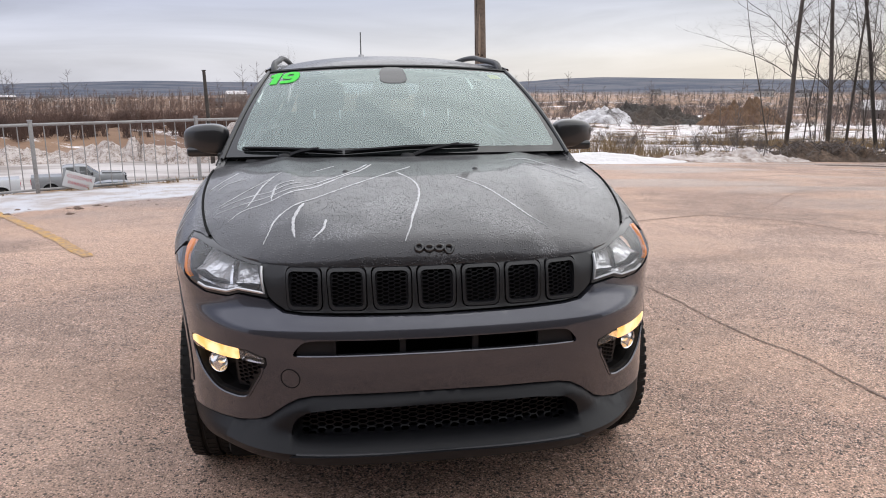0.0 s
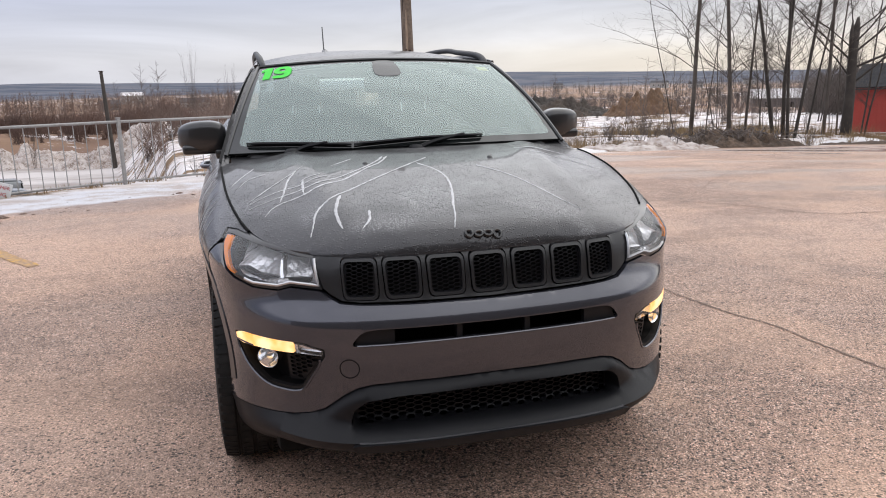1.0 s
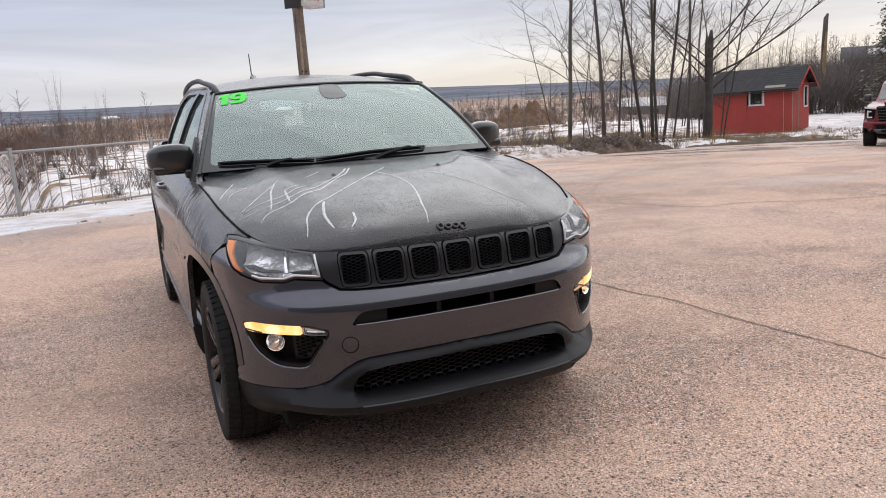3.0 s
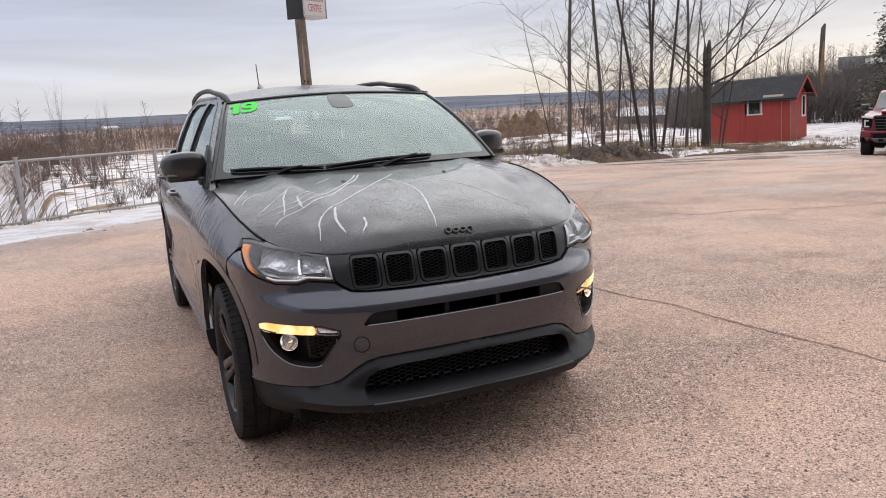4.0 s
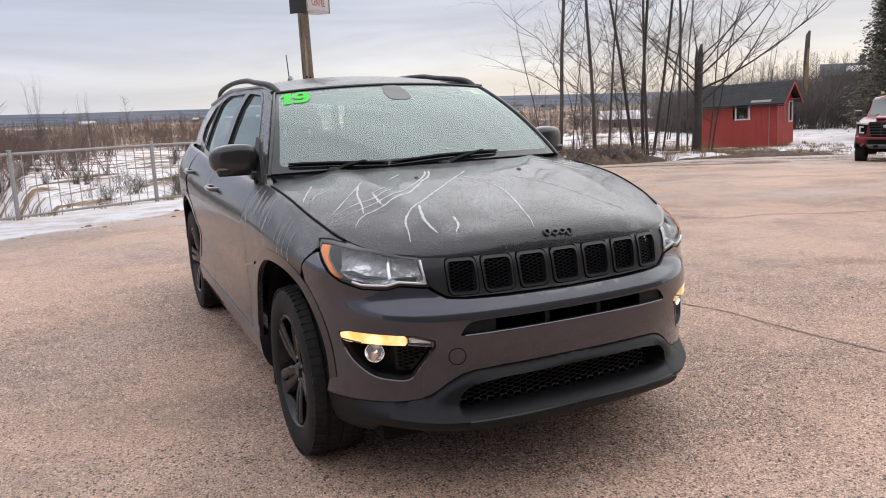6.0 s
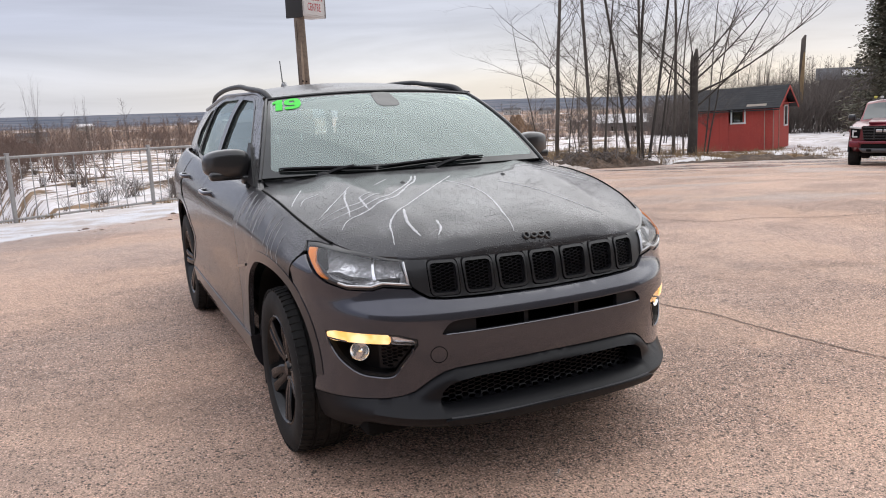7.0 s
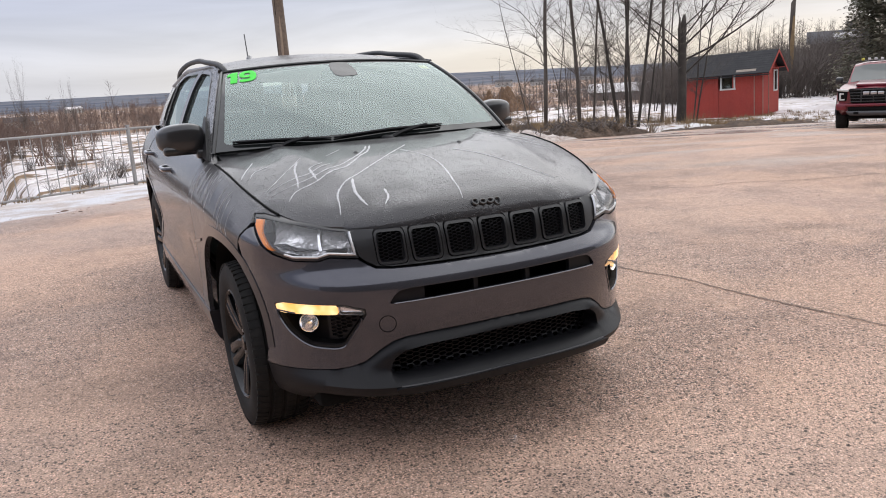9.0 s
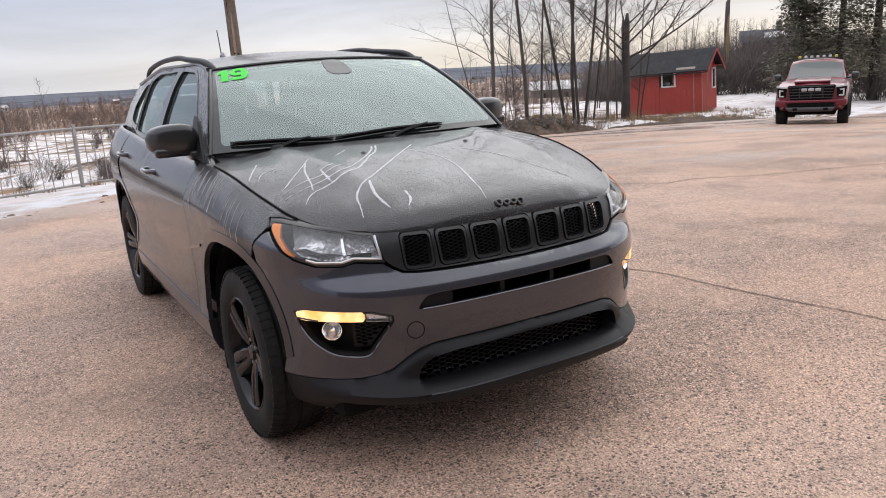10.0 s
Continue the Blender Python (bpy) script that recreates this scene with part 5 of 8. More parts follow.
def ground_material():
    m = bpy.data.materials.new("lot_asphalt_snow_and_land")
    m.use_nodes = True
    nt = m.node_tree
    L = nt.links.new
    b = nt.nodes["Principled BSDF"]
    pos = nt.nodes.new("ShaderNodeNewGeometry").outputs["Position"]

    def node(kind, op=None, **v):
        n = nt.nodes.new(kind)
        if op:
            n.operation = op
        for k, val in v.items():
            n.inputs[k].default_value = val
        return n

    def math2(op, a, c):
        n = nt.nodes.new("ShaderNodeMath")
        n.operation = op
        for i, q in enumerate((a, c)):
            if isinstance(q, (int, float)):
                n.inputs[i].default_value = q
            else:
                L(q, n.inputs[i])
        return n.outputs[0]

    def ranged(v, a, c, lo=0.0, hi=1.0, smooth=True):
        n = nt.nodes.new("ShaderNodeMapRange")
        if smooth:
            n.interpolation_type = "SMOOTHSTEP"
        for i, q in zip((1, 2, 3, 4), (a, c, lo, hi)):
            n.inputs[i].default_value = q
        L(v, n.inputs[0])
        return n.outputs[0]

    def noisy(scale, detail=4.0, rough=0.55, squash=None, warp=0.0):
        n = node("ShaderNodeTexNoise", Scale=scale, Detail=detail, Roughness=rough, Distortion=warp)
        src = pos
        if squash:
            mp = node("ShaderNodeMapping", Scale=squash[:3], Rotation=(0, 0, radians(squash[3])))
            L(pos, mp.inputs[0])
            src = mp.outputs[0]
        L(src, n.inputs["Vector"])
        return n.outputs["Fac"]

    def mixed(f, a, c):
        n = nt.nodes.new("ShaderNodeMix")
        n.data_type = "RGBA"
        if isinstance(f, (int, float)):
            n.inputs["Factor"].default_value = f
        else:
            L(f, n.inputs["Factor"])
        for key, q in (("A", a), ("B", c)):
            if isinstance(q, tuple):
                n.inputs[key].default_value = (*q, 1)
            else:
                L(q, n.inputs[key])
        return n.outputs["Result"]

    sep = nt.nodes.new("ShaderNodeSeparateXYZ")
    L(pos, sep.inputs[0])
    X, Y = sep.outputs["X"], sep.outputs["Y"]
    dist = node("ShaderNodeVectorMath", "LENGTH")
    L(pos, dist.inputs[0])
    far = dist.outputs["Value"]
    # worn brown asphalt: stones, tar, silt, damp patches
    stone = node("ShaderNodeTexVoronoi", Scale=185.0)
    L(pos, stone.inputs["Vector"])
    st = nt.nodes.new("ShaderNodeSeparateColor")
    L(stone.outputs["Color"], st.inputs[0])
    pebble = mixed(ranged(st.outputs[0], 0.2, 1.0, smooth=False), (0.25, 0.162, 0.122), (0.57, 0.375, 0.285))
    pebble = mixed(ranged(st.outputs[1], 0.93, 0.95), pebble, (0.56, 0.43, 0.36))
    pebble = mixed(ranged(st.outputs[2], 0.80, 0.83), pebble, (0.032, 0.027, 0.025))
    big = node("ShaderNodeTexVoronoi", Scale=52.0)
    L(pos, big.inputs["Vector"])
    bs = nt.nodes.new("ShaderNodeSeparateColor")
    L(big.outputs["Color"], bs.inputs[0])
    round_ = ranged(big.outputs["Distance"], 0.42, 0.34)
    pebble = mixed(math2("MULTIPLY", round_, ranged(bs.outputs[0], 0.90, 0.92)), pebble, (0.62, 0.46, 0.37))
    pebble = mixed(math2("MULTIPLY", round_, ranged(bs.outputs[1], 0.82, 0.84)), pebble, (0.045, 0.034, 0.030))
    pebble = mixed(ranged(noisy(11.0, 5.0, 0.7), 0.46, 0.68, 0.0, 0.45), pebble, (0.15, 0.10, 0.078))
    silt = mixed(ranged(noisy(0.55, 5.0, 0.6), 0.42, 0.56), pebble, mixed(0.5, pebble, (0.53, 0.345, 0.245)))
    bands = noisy(0.8, 5.0, 0.65, (0.6, 1.3, 1.0, 32.0), 0.6)
    silt = mixed(ranged(noisy(0.22, 5.0, 0.6), 0.42, 0.58, 0.0, 0.65), silt, mixed(0.5, silt, (0.60, 0.42, 0.33)))
    silt = mixed(ranged(bands, 0.50, 0.62, 0, 0.55), silt, mixed(0.55, silt, (0.12, 0.083, 0.066)))
    damp = ranged(noisy(0.35, 3.0, 0.5, (0.5, 1.3, 1.0, 20.0), 0.3), 0.46, 0.60)
    wet_far = math2("MULTIPLY", damp, ranged(far, 5.0, 11.0, 0.25, 1.0))
    asphalt = mixed(math2("MULTIPLY", wet_far, 0.45), silt, (0.17, 0.13, 0.115))
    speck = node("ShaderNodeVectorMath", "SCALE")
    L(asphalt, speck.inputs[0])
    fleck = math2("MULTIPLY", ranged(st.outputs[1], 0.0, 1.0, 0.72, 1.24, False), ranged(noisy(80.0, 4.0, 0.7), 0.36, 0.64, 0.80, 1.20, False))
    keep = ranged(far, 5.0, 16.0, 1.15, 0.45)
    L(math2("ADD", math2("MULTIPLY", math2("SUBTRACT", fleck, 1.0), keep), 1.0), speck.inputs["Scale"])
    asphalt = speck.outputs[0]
    # dark chippings and pits that stand out of the silt
    chip = node("ShaderNodeTexVoronoi", Scale=82.0)
    L(pos, chip.inputs["Vector"])
    ch = nt.nodes.new("ShaderNodeSeparateColor")
    L(chip.outputs["Color"], ch.inputs[0])
    pit = math2("MULTIPLY", ranged(chip.outputs["Distance"], 0.46, 0.34), ranged(ch.outputs[0], 0.68, 0.72))
    pit = math2("MAXIMUM", pit, math2("MULTIPLY", round_, ranged(bs.outputs[1], 0.89, 0.90)))
    pit = math2("MAXIMUM", pit, ranged(st.outputs[2], 0.88, 0.90, 0.0, 0.8))
    thick_ = ranged(noisy(0.9, 3.0, 0.6), 0.32, 0.66, 0.45, 1.0)
    pit = math2("MULTIPLY", math2("MULTIPLY", pit, thick_), ranged(far, 5.0, 22.0, 0.95, 0.45))
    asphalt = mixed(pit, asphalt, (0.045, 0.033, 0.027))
    pale_chip = math2("MULTIPLY", math2("MULTIPLY", ranged(chip.outputs["Distance"], 0.40, 0.28), ranged(ch.outputs[1], 0.86, 0.88)), ranged(far, 5.0, 18.0, 0.75, 0.2))
    asphalt = mixed(pale_chip, asphalt, (0.74, 0.56, 0.46))
    # thin old ice and grit beside the fence
    rel = node("ShaderNodeVectorMath", "DOT_PRODUCT")
    rel.inputs[1].default_value = (FENCE_N[0], FENCE_N[1], 0)
    L(pos, rel.inputs[0])
    behind = math2("SUBTRACT", rel.outputs["Value"], float(FENCE_A @ FENCE_N))
    ragged = math2("MULTIPLY", math2("SUBTRACT", noisy(1.3, 5.0, 0.6), 0.5), 1.3)
    b2 = math2("ADD", behind, ragged)
    ice = math2("MULTIPLY", ranged(b2, -2.15, -1.85), ranged(X, 1.5, 0.2))
    icecol = mixed(ranged(noisy(2.5, 5.0, 0.6), 0.40, 0.66), (0.52, 0.515, 0.54), (0.36, 0.30, 0.27))
    lot = mixed(ice, asphalt, icecol)
    # snow over dead grass and mud beyond the lot
    edge_wave = math2("MULTIPLY", math2("SUBTRACT", noisy(0.5, 4.0, 0.6), 0.5), 1.6)
    rim = math2("MINIMUM", math2("ADD", math2("MULTIPLY", X, 0.375), 10.6), math2("ADD", math2("MULTIPLY", X, 0.1), 15.3))
    lot_end = math2("ADD", math2("SUBTRACT", Y, rim), edge_wave)
    outside = math2("MAXIMUM", ranged(lot_end, 0.2, 0.7), ranged(b2, -0.1, 0.25))
    outside = math2("MAXIMUM", outside, ranged(far, 60.0, 62.0))
    grass = mixed(ranged(noisy(0.8, 5.0, 0.65), 0.35, 0.65), (0.24, 0.155, 0.09), (0.085, 0.062, 0.045))
    cover = math2("ADD", math2("MULTIPLY", ranged(X, 30.0, 34.0), 0.10), math2("ADD", noisy(0.5, 7.0, 0.72, (0.6, 1.3, 1.0, 0.0)), math2("MULTIPLY", ranged(far, 70.0, 260.0), -0.10)))
    snow = mixed(ranged(noisy(1.1, 5.0, 0.6), 0.3, 0.7), (0.65, 0.63, 0.64), (0.47, 0.42, 0.395))
    field = mixed(ranged(cover, 0.445, 0.50), grass, snow)
    # brown scrub and woods towards the valley, dark woods on the hills with bluish haze painted into their colour
    scrub = mixed(ranged(noisy(0.02, 6.0, 0.7, (0.6, 1.6, 1.0, 0.0)), 0.36, 0.62), (0.15, 0.095, 0.07), (0.27, 0.175, 0.115))
    scrub = mixed(ranged(noisy(0.03, 6.0, 0.7, (0.4, 2.0, 1.0, 0.0)), 0.585, 0.62), scrub, (0.70, 0.68, 0.69))
    tan_b = math2("DIVIDE", X, math2("ADD", Y, 2.2))
    brown = math2("MAXIMUM", ranged(far, 90.0, 170.0), math2("MULTIPLY", ranged(far, 72.0, 82.0), ranged(tan_b, -0.09, -0.13)))
    scrub = mixed(ranged(noisy(0.22, 6.0, 0.75, (0.6, 1.5, 1.0, 0.0)), 0.575, 0.62, 0.0, 0.85), scrub, (0.66, 0.64, 0.65))
    land = mixed(brown, field, scrub)
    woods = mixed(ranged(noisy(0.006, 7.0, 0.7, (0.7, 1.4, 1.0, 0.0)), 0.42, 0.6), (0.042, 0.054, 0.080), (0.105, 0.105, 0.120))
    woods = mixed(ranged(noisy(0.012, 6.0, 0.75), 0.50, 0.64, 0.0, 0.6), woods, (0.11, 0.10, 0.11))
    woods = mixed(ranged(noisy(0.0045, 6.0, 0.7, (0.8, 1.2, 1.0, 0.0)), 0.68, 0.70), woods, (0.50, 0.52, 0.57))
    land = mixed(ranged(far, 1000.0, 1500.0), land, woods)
    # wet slush in the lower yard
    yard_m = math2("MULTIPLY", math2("MULTIPLY", ranged(tan_b, -0.165, -0.185), ranged(Y, 20.0, 26.0)), ranged(behind, 66.0, 62.0))
    slush = mixed(ranged(noisy(0.12, 5.0, 0.65, (0.5, 1.8, 1.0, 0.0)), 0.40, 0.62), (0.24, 0.21, 0.195), (0.44, 0.41, 0.40))
    land = mixed(yard_m, land, slush)
    # meltwater standing along the far edge of the lot
    pool = math2("MULTIPLY", math2("MULTIPLY", ranged(lot_end, -4.2, -2.6), ranged(lot_end, -0.2, -0.9)), ranged(X, 8.0, 11.0))
    pool = math2("MULTIPLY", pool, ranged(noisy(0.6, 4.0, 0.6, (0.35, 1.6, 1.0, -12.0)), 0.44, 0.54))
    lot = mixed(math2("MULTIPLY", pool, 0.7), lot, (0.10, 0.065, 0.055))
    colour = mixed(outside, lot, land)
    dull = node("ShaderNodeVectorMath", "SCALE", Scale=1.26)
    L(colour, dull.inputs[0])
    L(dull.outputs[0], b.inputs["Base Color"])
    rough = mixed(outside, mixed(pool, mixed(ice, mixed(wet_far, (0.72, 0.72, 0.72), (0.34, 0.34, 0.34)), (0.32, 0.32, 0.32)), (0.08, 0.08, 0.08)), (0.85, 0.85, 0.85))
    L(rough, b.inputs["Roughness"])
    gleam = mixed(outside, (0.45, 0.45, 0.45), (0.12, 0.12, 0.12))
    L(gleam, b.inputs["Specular IOR Level"])
    # relief: single stones near, gentle unevenness
    h = math2("MULTIPLY", ranged(stone.outputs["Distance"], 0.0, 0.7, 1.0, 0.0), 1.0)
    u1 = node("ShaderNodeBump", Strength=0.7, Distance=0.006)
    L(h, u1.inputs["Height"])
    u2 = node("ShaderNodeBump", Strength=0.6, Distance=0.02)
    L(noisy(7.0, 4.0), u2.inputs["Height"])
    L(u1.outputs[0], u2.inputs["Normal"])
    L(u2.outputs[0], b.inputs["Normal"])
    return m


GROUND = ground_material()
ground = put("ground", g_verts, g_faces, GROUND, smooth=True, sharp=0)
tagged(ground, "worn brown asphalt lot edged with ice, snowy fields and wooded hills beyond", "ground", kind="structure")

# ---- fence, sign, pole ----
METAL = material("weathered_galvanised_steel", (0.294, 0.287, 0.28), 0.55, 0.3, grain=((5, 0.6, (0.21, 0.189, 0.175)), (30, 0.5, (0.35, 0.35, 0.35))), bump=((90, 0.0008),))
POLE_WOOD = material("weathered_brown_pole", (0.14, 0.105, 0.0805), 0.85, grain=((3, 0.6, (0.21, 0.168, 0.133)), (24, 0.5, (0.07, 0.056, 0.0455))), bump=((40, 0.004),))
SIGN_WHITE = material("sign_face_white", (0.546, 0.546, 0.546), 0.4, grain=((4, 0.4, (0.462, 0.455, 0.448)),))
SIGN_RED = material("sign_red", (0.385, 0.021, 0.035), 0.5)
BARE_STRIP = material("pale_bare_pole_wood", (0.30, 0.235, 0.175), 0.85, grain=((10, 0.6, (0.20, 0.15, 0.11)),))
BLACK = material("black_sign_case", (0.015, 0.015, 0.016), 0.5, bump=((60, 0.0005),))


def along_fence(k, off=0.0):
    p = FENCE_A + FENCE_DIR * k + FENCE_N * off
    return float(p[0]), float(p[1])


SPAN = 2.41
for i in range(-5, 2):
    a = along_fence(i * SPAN)
    z0, z1 = ground_at(*a), ground_at(*along_fence((i + 1) * SPAN))
    fence = thing("fence_panel", "weathered grey steel fence panel with upright pickets", "fence", (a[0], a[1], z0 - 0.05), math.degrees(math.atan2(FENCE_DIR[1], FENCE_DIR[0])), "fence along the lot")
    rise = (z1 - z0) / SPAN
    part("post", block((0.052, 0.052, 1.20), (0, 0, 0.48), 0.006), METAL, fence)
    part("post_cap", block((0.064, 0.064, 0.016), (0, 0, 1.088), 0.005), METAL, fence)
    for z, r in ((1.03, 0.022), (0.10, 0.018)):
        put("rail", *tube([(0.03, 0, z), (SPAN - 0.03, 0, z + rise * SPAN)], r, 8), METAL, fence)
    for k in range(1, 14):
        x = k * SPAN / 14
        put("picket", *tube([(x, 0, 0.10 + rise * x), (x, 0, 1.03 + rise * x)], 0.0078, 5), METAL, fence)
    if i == 1:
        part("post", block((0.052, 0.052, 1.20), (SPAN, 0, 0.48 + rise * SPAN), 0.006), METAL, fence)

sa = along_fence(-1.62 - 0.24, -0.05)
sign = thing("parking_sign", "small white tilted sign with red lettering tied to the fence", "sign", (sa[0], sa[1], ground_at(*sa) + 0.13), math.degrees(math.atan2(FENCE_DIR[1], FENCE_DIR[0])))
tilt = pose(0, 0, 0, 90, 0, 0) @ pose(0, 0, 0, 0, 0, -20)
part("board", block((0.42, 0.235, 0.012), (0, 0, 0), 0.004, m=tilt), SIGN_WHITE, sign)
v, f = join(*[([(x, y + dy, 0.009) for x, y, z in m[0]], m[1]) for m, dy in ((text_mesh("CUSTOMER", 0.070), 0.047), (text_mesh("PARKING", 0.070), -0.047))])
put("lettering", [tuple(tilt @ Vector(q)) for q in v], f, SIGN_RED, sign, smooth=False)
for d in (-0.16, 0.16):
    put("cable_tie", *tube([tuple(tilt @ Vector((d, 0.10, 0.01))), tuple(tilt @ Vector((d, 0.115, -0.03)))], 0.004, 4), BLACK, sign)

pole_at = (2.11, 11.75)
pole = thing("sign_pole", "weathered wooden pole carrying a white lightbox sign", "pole", (*pole_at, ground_at(*pole_at)), 0)
put("post", *tube([(0.03, 0, -0.2), (0.015, 0, 1.5), (-0.02, 0.0, 3.5), (-0.045, 0, 6.2)], [0.112, 0.103, 0.094, 0.085], 14), POLE_WOOD, pole)
for z, w in ((1.1, 0.4), (2.0, 1.9), (2.7, 0.9)):
    put("wood_crack", *tube([(0.105 * math.sin(w) * -1, -0.100 * abs(math.cos(w)) - 0.002, z + d) for d in (0, 0.2, 0.42)], [0.002, 0.005, 0.002], 4), DARK, pole)
put("bare_strip", *tube([(-0.03, -0.092, z) for z in (1.9, 2.15, 2.5, 2.75)], [0.008, 0.024, 0.020, 0.006], 6), BARE_STRIP, pole, "strip of pale bare wood")
for x, z in ((-0.045, 2.06), (0.02, 2.05)):
    put("bolt_head", *lathe([(0.0, -0.110), (0.014, -0.109), (0.016, -0.095)], 8, "y"), DARK, pole).matrix_local = Matrix.Translation((x, 0, z))
# the lightbox stands askew on the pole, its dark end towards the lot
SIGN_W, SIGN_D, SIGN_H, SIGN_Z = 0.72, 0.34, 1.1, 3.32 - ground_at(*pole_at) * 1.0
sign_m = Matrix.Translation((0.02, -0.15, SIGN_Z)) @ Matrix.Rotation(radians(40), 4, "Z")
box = part("sign_case", block((SIGN_W, SIGN_D, SIGN_H), (SIGN_W / 2, SIGN_D / 2, SIGN_H / 2 - 0.30), 0.012, m=sign_m), SIGN_WHITE, pole, "white case of the lightbox sign")
part("case_end", block((0.03, SIGN_D + 0.02, SIGN_H + 0.03), (-0.014, SIGN_D / 2, SIGN_H / 2 - 0.315), 0.006, m=sign_m), BLACK, box, "black end panel of the case")
part("case_edge", block((0.02, 0.02, SIGN_H), (SIGN_W - 0.01, -0.006, SIGN_H / 2 - 0.30), 0.004, m=sign_m), METAL, box)
face = part("sign_face", block((SIGN_W - 0.06, 0.012, SIGN_H - 0.06), (SIGN_W / 2, -0.004, SIGN_H / 2 - 0.30), 0.004, m=sign_m), SIGN_WHITE, box)
v, f = join(*[([(x * 0.72 + SIGN_W * 0.49, -0.013, y * 1.25 + dz - 0.30) for x, y, z in m[0]], m[1]) for m, dz in ((text_mesh("COLLISION", 0.150), 0.345), (text_mesh("CENTRE", 0.155), 0.165))])
put("lettering", [tuple(sign_m @ Vector(q)) for q in v], f, SIGN_RED, face, smooth=False)

# ---- marks on the lot ----
TAR = material("dark_crack_in_asphalt", (0.17, 0.12, 0.095), 0.8, grain=((5, 1.0, (0.26, 0.175, 0.135)), (40, 0.7, (0.20, 0.135, 0.105))))
OLD_YELLOW = material("worn_yellow_road_paint", (0.56, 0.32, 0.07), 0.75, grain=((6, 0.8, (0.34, 0.225, 0.165)), (40, 0.9, (0.26, 0.17, 0.125))))


def ribbon(name, line, width, mat, label, up=0.004, ragged=0.5, seed=1):
    r = random.Random(seed)
    c = spline([(*p, 0) for p in line], 16)[:, :2]
    t = np.gradient(c, axis=0)
    t /= np.linalg.norm(t, axis=1)[:, None]
    nrm = np.stack([-t[:, 1], t[:, 0]], 1)
    c = c + nrm * np.array([r.uniform(-1, 1) * width * ragged for _ in c])[:, None]
    half = np.array([width * 0.5 * (1 - ragged * r.random()) for _ in c])
    a, b = c + nrm * half[:, None], c - nrm * half[:, None]
    q = np.concatenate([a, b])
    z = ground_z(q[:, 0], q[:, 1], False) + up
    n = len(c)
    return tagged(put(name, [(x, y, w) for (x, y), w in zip(q, z)], [(i, i + 1, n + i + 1, n + i) for i in range(n - 1)], mat, smooth=False), label, "road marking" if mat is OLD_YELLOW else "crack", kind="structure")


ribbon("crack_1", [(1.79, 2.9), (1.88, 2.42), (1.92, 2.04), (2.0, 1.65), (2.1, 1.38), (2.13, 1.05), (2.2, 0.6), (2.3, 0.0), (2.2, -0.8)], 0.016, TAR, "thin dark crack in the asphalt", seed=2)
ribbon("crack_2", [(3.6, 5.7), (4.29, 5.19), (4.8, 4.3), (5.43, 4.2), (6.11, 3.86), (7.0, 3.66), (9, 3.2)], 0.022, TAR, "dark wandering crack in the asphalt", seed=3)
ribbon("crack_3", [(4.32, 5.86), (5.0, 6.6), (5.58, 7.28), (7.09, 8.69), (8.19, 9.02), (11, 9.6)], 0.010, TAR, "dark wandering crack in the asphalt", seed=4)
ribbon("crack_4", [(1.79, 2.9), (1.5, 3.6), (1.6, 4.5), (2.3, 5.2), (3.6, 5.7)], 0.02, TAR, "thin dark crack in the asphalt", seed=8)
ribbon("yellow_line_1", [(-6.2, 9.75), (-4.36, 7.16), (-3.4, 5.8), (-2.50, 4.46)], 0.11, OLD_YELLOW, "worn yellow parking line, flaking", 0.005, 0.12, 5)

# clods of frozen mud along the edge of the ice
CLOD = material("frozen_mud", (0.20, 0.135, 0.105), 0.85, grain=((30, 0.8, (0.11, 0.075, 0.06)),), bump=((60, 0.006),))
r = random.Random(19)
cv, cf = [], []
for i in range(90):
    x, y = along_fence(r.uniform(-9, 2), -2.25 + r.gauss(0, 0.22))
    s = 0.012 + 0.035 * r.random() ** 3
    z = float(FALL(math.hypot(x, y)))
    n = len(cv)
    for ring, h_ in ((1.0, 0.0), (0.7, 0.5)):
        for k in range(6):
            q = k * 1.047 + 0.3 * ring
            rr = s * ring * r.uniform(0.7, 1.35)
            cv.append((x + rr * math.cos(q) * 1.4, y + rr * math.sin(q), z + s * h_ * r.uniform(0.6, 1.2) - 0.002))
    cf += [(n + k, n + (k + 1) % 6, n + 6 + (k + 1) % 6, n + 6 + k) for k in range(6)] + [tuple(range(n + 6, n + 12))]
tagged(put("mud_clods", cv, cf, CLOD, smooth=False), "small clods of frozen mud beside the ice", "mud", kind="stuff")

# loose grit on the lot
GRIT = material("loose_stones", (0.098, 0.077, 0.0665), 0.8, grain=((300, 0.8, (0.238, 0.196, 0.168)),))
r = random.Random(12)
gv, gf = [], []
for i in range(2600):
    x, y = r.uniform(-5.5, 8.5), r.uniform(-1.6, 9.5)
    if r.random() < 0.5:
        x, y = r.uniform(-2.6, 3.6), r.uniform(-1.6, 3.0)
    if abs(x) < 0.75 and 0.0 < y < 4.3:
        continue
    s = 0.0022 + 0.007 * r.random() ** 4
    z = float(FALL(math.hypot(x, y)))
    w = r.random() * 6.28
    n = len(gv)
    for k in range(5):
        q = w + k * 1.2566
        rr = s * r.uniform(0.7, 1.3)
        gv.append((x + rr * math.cos(q), y + rr * math.sin(q), z))
    gv.append((x, y, z + s * r.uniform(0.6, 1.1)))
    gf += [(n + k, n + (k + 1) % 5, n + 5) for k in range(5)]
tagged(put("grit", gv, gf, GRIT, smooth=False), "loose grit and small stones on the asphalt", "gravel", kind="stuff")

